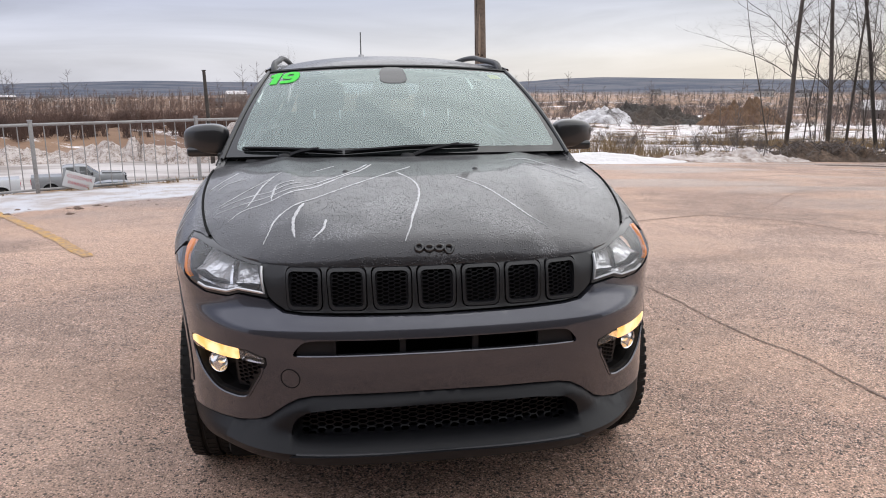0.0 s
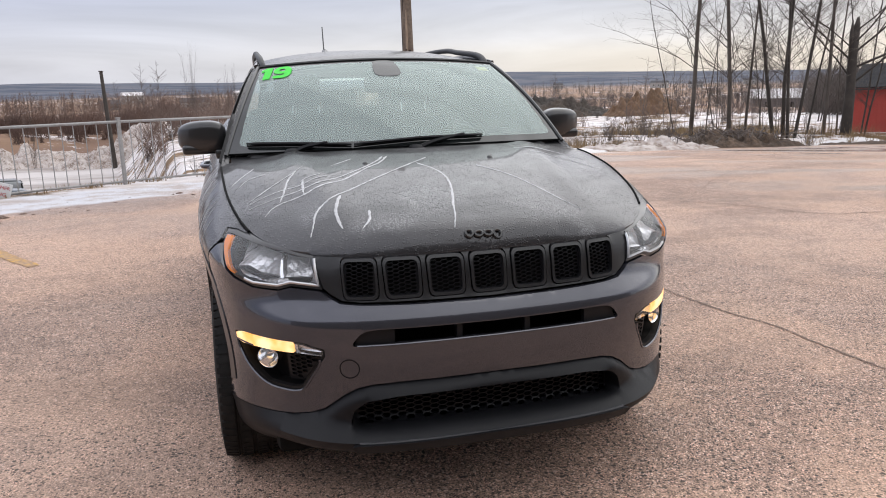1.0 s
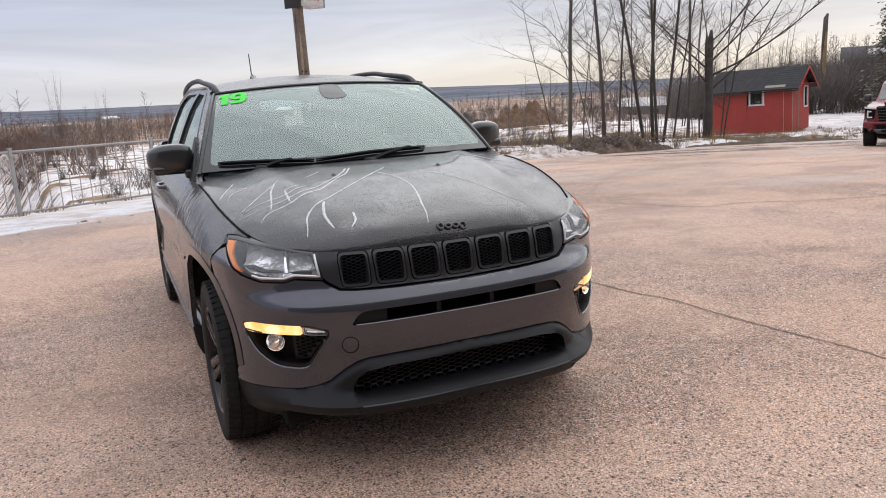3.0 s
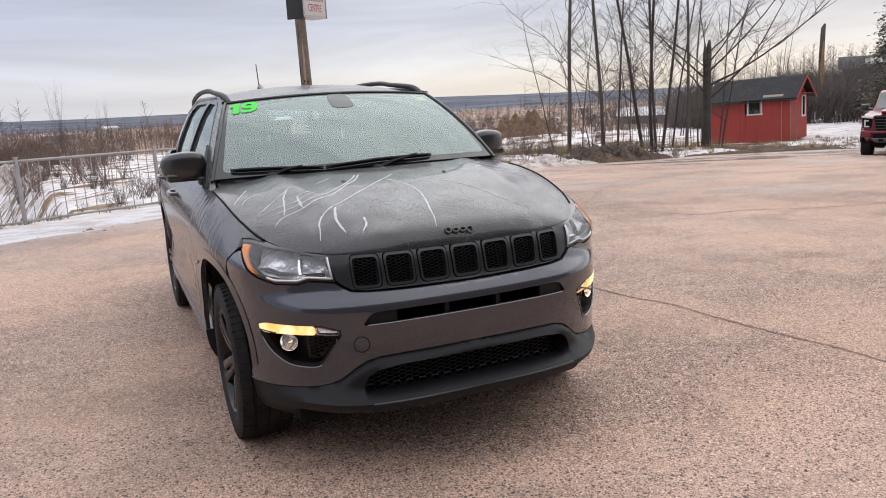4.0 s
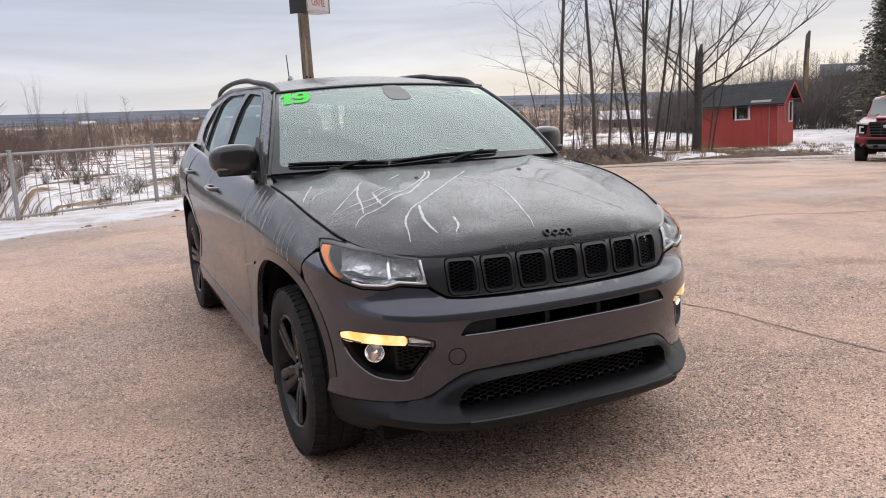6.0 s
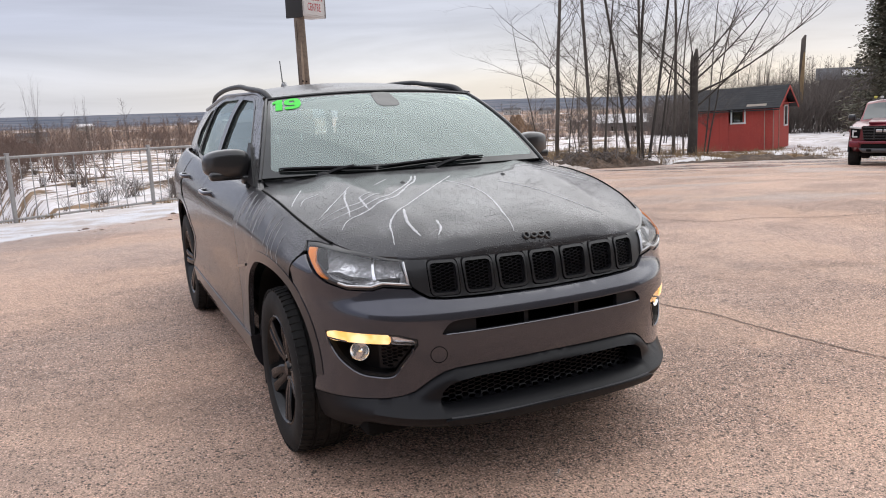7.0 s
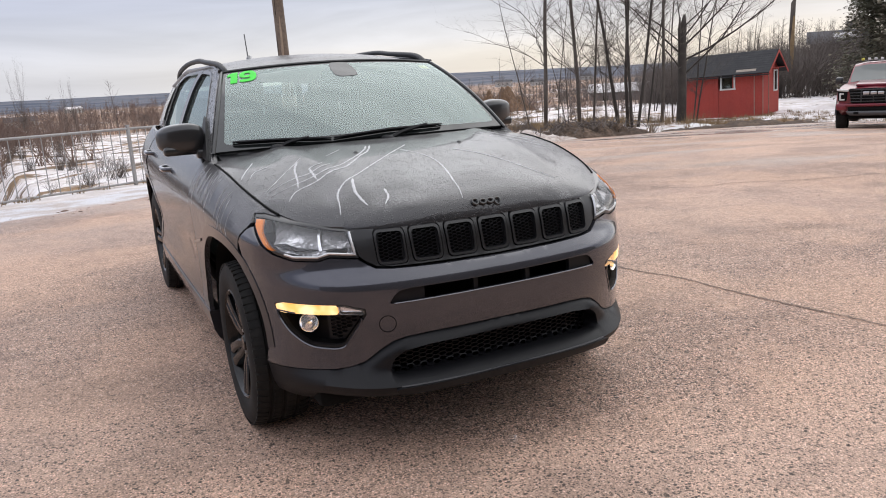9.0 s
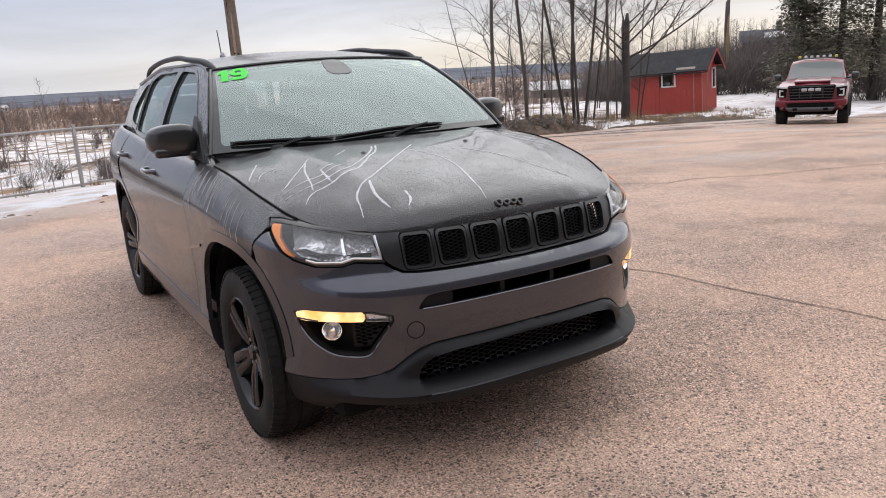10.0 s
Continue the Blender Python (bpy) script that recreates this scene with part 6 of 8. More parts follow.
# ---- bare trees ----
BARK = material("grey_brown_bark", (0.085, 0.071, 0.061), 0.9, grain=((2.5, 0.6, (0.125, 0.105, 0.090)), (18, 0.5, (0.050, 0.041, 0.035))), bump=((16, 0.012),))
DARK_BARK = material("dark_bark", (0.042, 0.035, 0.030), 0.9, grain=((3, 0.6, (0.070, 0.058, 0.049)),), bump=((16, 0.012),))
TWIG = material("bare_twigs", (0.105, 0.086, 0.075), 0.9, grain=((1.5, 0.6, (0.062, 0.050, 0.044)),))
SCRUB = material("red_brown_scrub", (0.135, 0.095, 0.078), 0.9, grain=((0.6, 0.7, (0.09, 0.068, 0.060)), (0.10, 0.6, (0.19, 0.115, 0.082))))
SCRUB_DARK = material("dark_red_brown_scrub", (0.105, 0.066, 0.054), 0.9, grain=((0.5, 0.7, (0.07, 0.048, 0.042)), (0.12, 0.6, (0.15, 0.085, 0.062))))
FAR_WOOD = material("far_bare_woods", (0.10, 0.082, 0.075), 0.9, grain=((0.03, 0.7, (0.065, 0.058, 0.06)), (0.01, 0.6, (0.14, 0.10, 0.08))))
STRAW = material("dead_grass", (0.245, 0.17, 0.0884), 0.9, grain=((2.0, 0.7, (0.15, 0.0952, 0.0544)),))
SNOW = material("old_snow", (0.68, 0.665, 0.67), 0.75, grain=((0.9, 0.5, (0.52, 0.47, 0.44)), (7, 0.5, (0.66, 0.64, 0.635))), bump=((6, 0.05), (40, 0.01)))
DIRTY_SNOW = material("dirty_ploughed_snow", (0.50, 0.44, 0.405), 0.8, grain=((0.9, 0.7, (0.34, 0.26, 0.215)), (2.4, 0.95, (0.17, 0.115, 0.085)), (9, 0.6, (0.60, 0.56, 0.54))), bump=((7, 0.05), (40, 0.012)))
SOIL = material("dark_soil_and_brush", (0.085, 0.057, 0.040), 0.95, grain=((1.8, 0.7, (0.17, 0.115, 0.078)), (9, 0.7, (0.033, 0.024, 0.018))), bump=((8, 0.06), (50, 0.015)))
GREY_SOIL = material("grey_rubble", (0.051, 0.044, 0.038), 0.95, grain=((0.9, 0.7, (0.027, 0.023, 0.020)), (0.35, 0.9, (0.072, 0.051, 0.036)), (5, 0.6, (0.090, 0.078, 0.069))), bump=((3, 0.12), (20, 0.03)))
STREAKED_SNOW = material("snow_streaked_with_rubble", (0.66, 0.645, 0.65), 0.8, grain=((1.0, 1.0, (0.07, 0.063, 0.058)), (9, 0.5, (0.50, 0.47, 0.46))), bump=((4, 0.08), (30, 0.015)))
BROWN_SOIL = material("brown_soil", (0.173, 0.104, 0.061), 0.95, grain=((0.6, 0.7, (0.084, 0.049, 0.029)), (5, 0.5, (0.166, 0.103, 0.064))), bump=((3, 0.1), (20, 0.03)))


def grow(r, start, way, length, radius, level, thick, thin, levels=3, spread=0.75, up=0.25, wander=0.12):
    """One limb and all that grows from it."""
    n = 8 if level == 0 else 5
    p, d = np.array(start, float), np.array(way, float)
    pts = [p.copy()]
    for _ in range(n):
        d = d + np.array([r.gauss(0, wander), r.gauss(0, wander), r.gauss(0, wander * 0.6) + up * 0.2])
        d /= np.linalg.norm(d)
        p = p + d * length / n
        pts.append(p.copy())
    tip = 0.28 if level == 0 else 0.22
    radii = np.linspace(radius, radius * tip, n + 1)
    (thick if level < 2 else thin).append(tube(pts, radii, 7 if level == 0 else 4 if level == 1 else 3, level == 0))
    if level >= levels:
        return
    kids = (24, 7, 6, 4)[level]
    for k in range(kids):
        f = 0.12 + 0.88 * r.random() ** 1.6 if level == 0 else r.uniform(0.15, 1.0)
        i = min(int(f * n), n - 1)
        at = pts[i] + (pts[i + 1] - pts[i]) * (f * n - i)
        a = r.uniform(0, 2 * math.pi)
        side = np.array((math.cos(a), math.sin(a), 0.0))
        dd = pts[i + 1] - pts[i]
        dd = dd / np.linalg.norm(dd)
        w = dd * (1 - spread * 0.55) + side * spread + np.array((0, 0, up))
        w /= np.linalg.norm(w)
        ln = length * (0.235 if level == 0 else 0.52) * r.uniform(0.55, 1.1) * (1.15 - 0.55 * f if level == 0 else 1)
        grow(r, at, w, ln, radii[i] * (0.23 if level == 0 else 0.62), level + 1, thick, thin, levels, spread, up * 0.8, min(0.26, max(0.20, wander * 1.5)))


def bare_tree(at, height, radius, seed, lean=(0, 0), bark=BARK, label="tall leafless tree with grey-brown bark", group="trees at the edge of the lot", fork=1, levels=3, spread=1.0, up=0.13):
    r = random.Random(seed)
    root = thing("bare_tree", label, "tree", (*at, ground_at(*at) - 0.05), 0, group)
    thick, thin = [], []
    for k in range(fork):
        w = np.array((lean[0] + (0.0 if fork == 1 else r.uniform(-0.12, 0.12)), lean[1] + r.uniform(-0.03, 0.03), 1.0))
        grow(r, ((k - (fork - 1) / 2) * radius * 1.2, 0, 0), w / np.linalg.norm(w), height * r.uniform(0.9, 1.0), 0.37 * radius / fork**0.5, 0, thick, thin, levels, spread=spread, up=up, wander=0.034)
    put("trunk", *join(*thick), bark, root, sharp=0)
    put("crown", *join(*thin), TWIG, root, smooth=False)
    return root


# by bearing and distance from the lot's middle
for k, (b, d, h, rad, lean, fork, dark) in enumerate((
        (32.8, 33.0, 17, 0.25, (0.01, 0), 1, 0), (31.7, 33.5, 6.5, 0.08, (-0.22, 0.08), 1, 0), (35.3, 33.0, 17, 0.24, (-0.01, 0), 1, 0), (34.4, 34.5, 7, 0.08, (-0.06, 0), 2, 0),
        (36.3, 33.6, 10, 0.16, (0.02, 0), 1, 0), (38.1, 33.0, 16, 0.21, (-0.15, 0.11), 1, 1), (38.75, 32.6, 17, 0.21, (-0.01, 0), 1, 1), (39.25, 32.2, 18, 0.25, (0.01, 0), 2, 1),
        (40.1, 34.5, 11, 0.12, (0.10, -0.05), 1, 1), (41.1, 34.0, 16, 0.20, (0.0, 0), 1, 0), (37.2, 36.0, 9, 0.10, (0.03, 0), 2, 0), (33.7, 36.0, 8, 0.08, (0.05, 0), 1, 0), (43.3, 37.0, 10, 0.15, (0.06, 0), 2, 1), (41.8, 38.0, 11, 0.12, (0.04, 0), 1, 0))):
    bare_tree((-1.5 + d * math.sin(radians(b)), -2.3 + d * math.cos(radians(b))), h, rad, 40 + k, lean, DARK_BARK if dark else BARK, "tall leafless tree with dark bark" if dark else "tall leafless tree with grey-brown bark", fork=fork, spread=0.85, up=0.20)
for k, (x, y, h) in enumerate(((32.5, 37.5, 6.5), (36.0, 39.0, 6.5), (39.0, 37.5, 6.0), (43.0, 39.5, 6.5))):
    bare_tree((x, y), h, 0.15, 140 + k, (0.05, 0), DARK_BARK, "leafless tree with a wide tangled crown behind the shed", fork=2, spread=1.0, up=0.12)

# the big broken tree: a stout trunk snapped off, its limbs arching away
r = random.Random(90)
big_at = (-1.5 + 34.5 * math.sin(radians(42.4)), -2.3 + 34.5 * math.cos(radians(42.4)))
big = thing("bare_tree", "thick dark leafless tree with a broken top beside the shed", "tree", (*big_at, ground_at(*big_at) - 0.05), 0, "trees at the edge of the lot")
thick, thin = [tube([(0, 0, 0), (0.04, 0, 1.6), (0.0, 0, 3.0), (0.06, 0, 4.1), (0.12, 0.02, 4.5)], [0.22, 0.18, 0.17, 0.13, 0.05], 9), tube([(-0.10, 0, 2.9), (-0.15, 0, 3.9), (-0.13, 0, 4.4)], [0.08, 0.07, 0.025], 6)], []
for z, a, rise, ln, rad in ((2.2, -40, 0.9, 5.5, 0.075), (2.9, -42, 0.55, 6.2, 0.08), (3.5, -30, 0.75, 5.2, 0.07), (3.2, 140, 0.9, 4.6, 0.07), (2.5, 150, 1.3, 4.2, 0.06), (3.9, -70, 1.0, 4.4, 0.06), (4.1, 60, 1.4, 4.2, 0.05), (4.4, -45, 0.6, 4.0, 0.05), (3.7, 170, 0.6, 3.4, 0.05)):
    w = np.array((math.cos(radians(a)), math.sin(radians(a)), rise))
    grow(r, (0, 0, z * 0.9), w / np.linalg.norm(w), ln, rad * 0.62, 1, thick, thin, 3, 0.8, 0.22, 0.13)
put("trunk", *join(*thick), DARK_BARK, big, sharp=0)
put("crown", *join(*thin), TWIG, big, smooth=False)

# broken snag and far trees
r = random.Random(5)
snag_at = (45.5, 38.2)
snag = thing("dead_snag", "broken dead trunk with stripped pale bark", "tree", (*snag_at, ground_at(*snag_at)), 0)
put("trunk", *tube([(0, 0, -0.2), (0.1, 0, 2), (-0.05, 0, 4.4), (0.05, 0.05, 6.3), (0.14, 0, 6.6)], [0.27, 0.22, 0.19, 0.16, 0.07], 9), BARK, snag)
put("bare_wood", *tube([(-0.22, -0.30, 1.6), (-0.28, -0.26, 3.4), (-0.18, -0.26, 5.4)], [0.05, 0.16, 0.06], 6), STRAW, snag)


def wood_patch(name, label, spots, mat, hmin, hmax, seed, twigs=9, width=0.012, bush=False, cap=None):
    """Many thin bare stems as one mesh: each a stem with side twigs."""
    r = random.Random(seed)
    v, f = [], []

    def stick(a, b, w0, w1):
        n = len(v)
        d = np.array(b) - np.array(a)
        s = np.cross(d, (0.3, 0.2, 1.0) if abs(d[2]) < 0.9 * np.linalg.norm(d) else (1.0, 0.4, 0))
        s = s / (np.linalg.norm(s) + 1e-9)
        t = np.cross(d, s)
        t = t / (np.linalg.norm(t) + 1e-9)
        for p, w in ((a, w0), (b, w1)):
            for q in (s, -0.5 * s + 0.87 * t, -0.5 * s - 0.87 * t):
                v.append(tuple(np.array(p) + q * w))
        f.extend([(n, n + 1, n + 4, n + 3), (n + 1, n + 2, n + 5, n + 4), (n + 2, n, n + 3, n + 5)])

    zs = ground_z(np.array([s[0] for s in spots]), np.array([s[1] for s in spots]))
    for (x, y), z in zip(spots, zs):
        h = r.uniform(hmin, hmax)
        if cap is not None:
            h = max(0.8, min(h, (cap - z) * r.uniform(0.55, 1.0) ** 0.6))
        w = h * width
        base = np.array((x, y, z - 0.1))
        if bush:
            for _ in range(twigs):
                a = r.uniform(0, 6.28)
                o = r.uniform(0.2, 0.9)
                mid = base + np.array((math.cos(a) * o * h * 0.35, math.sin(a) * o * h * 0.35, h * r.uniform(0.35, 0.6)))
                foot = base + np.array((r.gauss(0, 0.13), r.gauss(0, 0.13), 0.0)) * h
                stick(foot, mid, w, w * 0.7)
                for _ in range(2):
                    end = mid + np.array((r.gauss(0, 0.22), r.gauss(0, 0.22), r.uniform(0.15, 0.5))) * h
                    stick(mid, end, w * 0.6, w * 0.2)
        else:
            top = base + np.array((r.gauss(0, 0.05), r.gauss(0, 0.05), 1.0)) * h
            stick(base, top, w, w * 0.25)
            for _ in range(twigs):
                k = r.uniform(0.2, 0.95)
                p = base + (top - base) * k
                a = r.uniform(0, 6.28)
                ln = h * 0.40 * (1.15 - k) * r.uniform(0.6, 1.2)
                stick(p, p + np.array((math.cos(a) * ln * 0.85, math.sin(a) * ln * 0.85, ln * r.uniform(0.3, 0.95))), w * 0.45, w * 0.15)
    return tagged(put(name, v, f, mat, smooth=False), label, "woods" if not bush else "shrubs", kind="stuff")


def fan(n, d0, d1, b0, b1, seed, bias=1.0):
    """Spots over a sector of the land, by distance and bearing in degrees."""
    r = random.Random(seed)
    out = []
    for _ in range(n):
        d = d0 + (d1 - d0) * r.random() ** bias
        b = radians(r.uniform(b0, b1))
        if not in_yard(d * math.sin(b), d * math.cos(b)):
            out.append((d * math.sin(b), d * math.cos(b)))
    return out


wood_patch("brush_woods", "brown leafless brush and saplings down the slope", fan(820, 62, 190, -40, 12, 1, 1.1), SCRUB, 1.2, 3.4, 21, 22, 0.0055, cap=-0.3)
wood_patch("brush_woods", "brown leafless brush and saplings in the valley", fan(2300, 110, 460, -42, 8, 2, 1.2), SCRUB, 3.5, 9.5, 22, 15, 0.009, cap=0.2)
wood_patch("brush_woods", "brown leafless brush beyond the snowy field", fan(650, 120, 420, 3, 55, 6, 0.8), FAR_WOOD, 1.8, 4.2, 32, 12, 0.012, True, cap=-1.8)
wood_patch("brush_woods", "single taller bare trees standing over the brush", fan(110, 95, 240, -42, 8, 14, 1.0), FAR_WOOD, 4.0, 9.0, 41, 30, 0.0060)
wood_patch("brush_woods", "single taller bare trees beyond the snowy field", fan(130, 110, 240, 12, 42, 15, 1.0), FAR_WOOD, 4.0, 8.0, 42, 26, 0.0065)
wood_patch("far_woods", "distant bare woods across the valley", fan(2400, 420, 1300, -44, 62, 3), FAR_WOOD, 3, 7, 23, 7, 0.035)
wood_patch("scrub", "dense red-brown scrub behind the ploughed snow", fan(1000, 74, 125, -36, -5, 7, 1.5), SCRUB_DARK, 1.0, 2.8, 33, 26, 0.012, True)
wood_patch("thicket", "tangled bare thicket behind the shed", [(r.uniform(46, 82), r.uniform(38, 66)) for _ in range(620)], TWIG, 2.5, 5.5, 24, 20, 0.0045)
wood_patch("thicket", "tangled bare thicket at the end of the field", [(r.uniform(54, 76), r.uniform(22, 42)) for _ in range(330)], TWIG, 2.0, 4.5, 25, 18, 0.005)
wood_patch("thicket", "tangled grey-brown brush on the rise beyond the road", fan(620, 54, 100, 40, 62, 9, 1.0), TWIG, 1.5, 3.6, 34, 24, 0.009, True)
wood_patch("saplings", "thin bare saplings among the trees", [(r.uniform(17.5, 29), r.uniform(29.5, 36)) for _ in range(46)], TWIG, 1.4, 4.5, 26, 10, 0.006)
wood_patch("shrubs", "low bare shrubs in the snow behind the fence", [(r.uniform(-2.5, 4), r.uniform(16, 30)) for _ in range(14)], TWIG, 0.5, 1.2, 27, 16, 0.008, True)
wood_patch("shrubs", "low bare shrubs in the snowy field", [(r.uniform(6, 16), r.uniform(17, 30)) for _ in range(60)], TWIG, 0.4, 1.0, 28, 14, 0.008, True)
wood_patch("shrubs", "brush growing along the slope below the fence", [q for q in [(r.uniform(-22, -1), r.uniform(34, 62)) for _ in range(130)] if not in_yard(*q)], SCRUB, 0.8, 2.4, 29, 14, 0.009, True)
wood_patch("shrubs", "brown shrubs scattered over the snowy field", [(r.uniform(4, 50), r.uniform(36, 85)) for _ in range(260)], SCRUB, 0.5, 1.5, 30, 12, 0.010, True)
for k, (b, d, h) in enumerate(((-4.6, 98, 9.5), (-2.4, 70, 5.0), (-1.6, 72, 5.5), (-15.5, 70, 5.0), (34.5, 120, 12), (37, 130, 11), (-27, 60, 5.5))):
    x, y = d * math.sin(radians(b)), d * math.cos(radians(b))
    bare_tree((x, y), h, h * 0.014, 70 + k, (0, 0), BARK, "slim leafless tree standing on the slope", "slim trees on the slope", fork=6 if k == 0 else 3, spread=0.45, up=0.45)


def tufts(name, label, spots, h, seed, mat=STRAW, blades=14):
    r = random.Random(seed)
    v, f = [], []
    zs = ground_z(np.array([s[0] for s in spots]), np.array([s[1] for s in spots]))
    for (x, y), z in zip(spots, zs):
        for _ in range(blades):
            a, o = r.uniform(0, 6.28), r.uniform(0, 0.18)
            bx, by = x + o * math.cos(a), y + o * math.sin(a)
            hh = h * r.uniform(0.5, 1.2)
            tx, ty = bx + r.gauss(0, 0.28) * hh, by + r.gauss(0, 0.28) * hh
            q = r.uniform(0, 6.28)
            w = 0.010
            n = len(v)
            v += [(bx - w * math.cos(q), by - w * math.sin(q), z - 0.03), (bx + w * math.cos(q), by + w * math.sin(q), z - 0.03), (tx, ty, z + hh)]
            f.append((n, n + 1, n + 2))
    return tagged(put(name, v, f, mat, smooth=False), label, "grass", kind="stuff")


def rim_y(x):
    return min(10.6 + 0.375 * x, 15.3 + 0.1 * x)


r = random.Random(8)
tufts("dead_grass", "tall dead grass round the foot of the trees", [(x, rim_y(x) + r.uniform(2.5, 16)) for x in [r.uniform(14, 25) for _ in range(210)]], 0.55, 1)
tufts("dead_grass", "dead grass beside the shed", [(r.uniform(22, 33), r.uniform(20, 27.5)) for _ in range(420)], 0.16, 2)
tufts("dead_grass", "dead grass at the field's edge", [(x, rim_y(x) + r.uniform(2.5, 14)) for x in [r.uniform(4, 10) for _ in range(230)]], 0.42, 3)
tufts("dead_grass", "straw lying in lines over the snowy field", [(x + r.gauss(0, 0.8), y + r.gauss(0, 0.15)) for x, y in [(r.uniform(9, 26), r.uniform(22, 44)) for _ in range(60)] for _ in range(14)], 0.20, 5)
tufts("dead_grass", "dead grass along the fence", [along_fence(r.uniform(-12, 5), r.uniform(-0.12, 0.15)) for _ in range(60)], 0.10, 4)


# ---- banks and heaps ----
def heap(name, label, category, at, half, high, turn, seed, mat, n=34, lumps=0.35, freq=1.2, sharp=1.6):
    """An uneven heap with its foot in the ground."""
    c, s = math.cos(radians(turn)), math.sin(radians(turn))
    u = np.linspace(-1.05, 1.05, n)
    U, V = np.meshgrid(u, u, indexing="ij")
    X, Y = at[0] + U * half[0] * c - V * half[1] * s, at[1] + U * half[0] * s + V * half[1] * c
    d = np.sqrt(U**2 + V**2)
    rnd = wobble(X * freq, Y * freq, 1.0, seed) * 0.5 + wobble(X * freq * 2.7, Y * freq * 2.7, 1.0, seed + 3) * 0.25 + wobble(X * freq * 6, Y * freq * 6, 1.0, seed + 5) * 0.13
    H = high * (np.clip(1 - d**sharp, 0, 1) * (1 + lumps * 2 * rnd) + lumps * 0.5 * rnd * (d < 1.0)) - 0.12 * step(0.8, 1.1, d)
    Z = ground_z(X, Y) + H
    verts = [tuple(p) for p in np.stack([X, Y, Z], -1).reshape(-1, 3)]
    faces = [(i * n + j, (i + 1) * n + j, (i + 1) * n + j + 1, i * n + j + 1) for i in range(n - 1) for j in range(n - 1)]
    return tagged(put(name, verts, faces, mat, sharp=0), label, category)


heap("snowbank", "ploughed snow ridge streaked with mud at the lot's edge", "snowbank", (9.2, 15.4), (2.8, 0.9), 0.20, 20, 2.0, DIRTY_SNOW, 96, 0.7, 2.2)
heap("soil_bank", "bank of dark soil and brush at the lot's edge", "soil bank", (12.6, 17.0), (3.2, 1.2), 0.36, 20, 4.0, SOIL, 84, 0.9, 2.6)
heap("snowbank", "low ploughed snow ridge beside the lot", "snowbank", (5.6, 14.0), (2.2, 1.0), 0.07, 20, 5.0, SNOW, 40, 0.7, 1.8)
heap("soil_ridge", "low ridge of dark soil beside the road", "soil ridge", (22.5, 19.4), (6.5, 0.8), 0.24, 8, 6.0, SOIL, 46, 0.6, 1.5)
heap("snowbank", "dirty snow ridge behind the parked cars", "snowbank", (-20.5, 70.0), (7.5, 2.6), 1.35, 10, 8.0, DIRTY_SNOW, 60, 0.6, 0.7)
heap("snowbank", "snow heap behind the parked cars", "snowbank", (-12.5, 67.5), (5.0, 2.6), 1.5, 20, 9.0, DIRTY_SNOW, 60, 0.6, 0.8)
heap("snowbank", "long snow ridge at the far side of the lower yard", "snowbank", (-31.5, 68.0), (8.0, 2.6), 1.35, 15, 10.0, DIRTY_SNOW, 60, 0.6, 0.7)
heap("rubble_mound", "dark grey rubble mound with snow on it", "mound", (22.2, 53.3), (5.6, 3.6), 0.95, 0, 11.0, GREY_SOIL, 84, 0.8, 1.1)
heap("snow_slope", "snow lying against the rubble mound", "snowbank", (18.2, 52.6), (3.0, 2.6), 0.85, -10, 12.0, STREAKED_SNOW, 60, 0.6, 0.9)
heap("soil_mound", "brown mound of excavated soil", "mound", (27.0, 48.7), (3.2, 2.6), 1.25, 0, 13.0, BROWN_SOIL, 84, 0.75, 1.3)
heap("snow_patch", "thin patch of melting snow in front of the shed", "snowbank", (20.5, 21.0), (3.0, 0.8), 0.10, 18, 14.0, SNOW, 30, 0.6, 1.0)

wood_patch("bushes", "dense dark bushes in the snow behind the fence", [(rb.uniform(-2.5, 3.5), rb.uniform(14.5, 27)) for rb in [random.Random(61)] for _ in range(9)], TWIG, 0.4, 0.9, 62, 45, 0.008, True)
wood_patch("bushes", "dense dark bushes along the slope", [q for q in [(rb.uniform(-8, 4), rb.uniform(28, 52)) for rb in [random.Random(63)] for _ in range(16)] if not in_yard(*q)], TWIG, 0.6, 1.3, 64, 45, 0.008, True)
wood_patch("bushes", "dense low bushes scattered in the snowy field", [(rb.uniform(8, 34), rb.uniform(20, 48)) for rb in [random.Random(65)] for _ in range(60)], TWIG, 0.2, 0.5, 66, 40, 0.010, True)
r = random.Random(31)
sticks = []
for _ in range(160):
    u, v_ = r.gauss(0, 1.1), r.gauss(0, 0.4)
    x, y = 12.4 + u * 0.94 - v_ * 0.34, 16.6 + u * 0.34 + v_ * 0.94
    z = ground_at(x, y) + 0.2 * math.exp(-(u / 2.2) ** 2) + r.uniform(0, 0.25)
    a = r.uniform(0, 3.14)
    ln = r.uniform(0.3, 0.9)
    sticks.append(tube([(x, y, z), (x + ln * 0.5 * math.cos(a), y + ln * 0.5 * math.sin(a), z + r.uniform(-0.05, 0.25)), (x + ln * math.cos(a), y + ln * math.sin(a), z + r.uniform(-0.15, 0.3))], [0.014, 0.010, 0.004], 4))
tagged(put("fallen_sticks", *join(*sticks), TWIG, smooth=False), "broken sticks and brush lying on the heap", "sticks", kind="stuff")

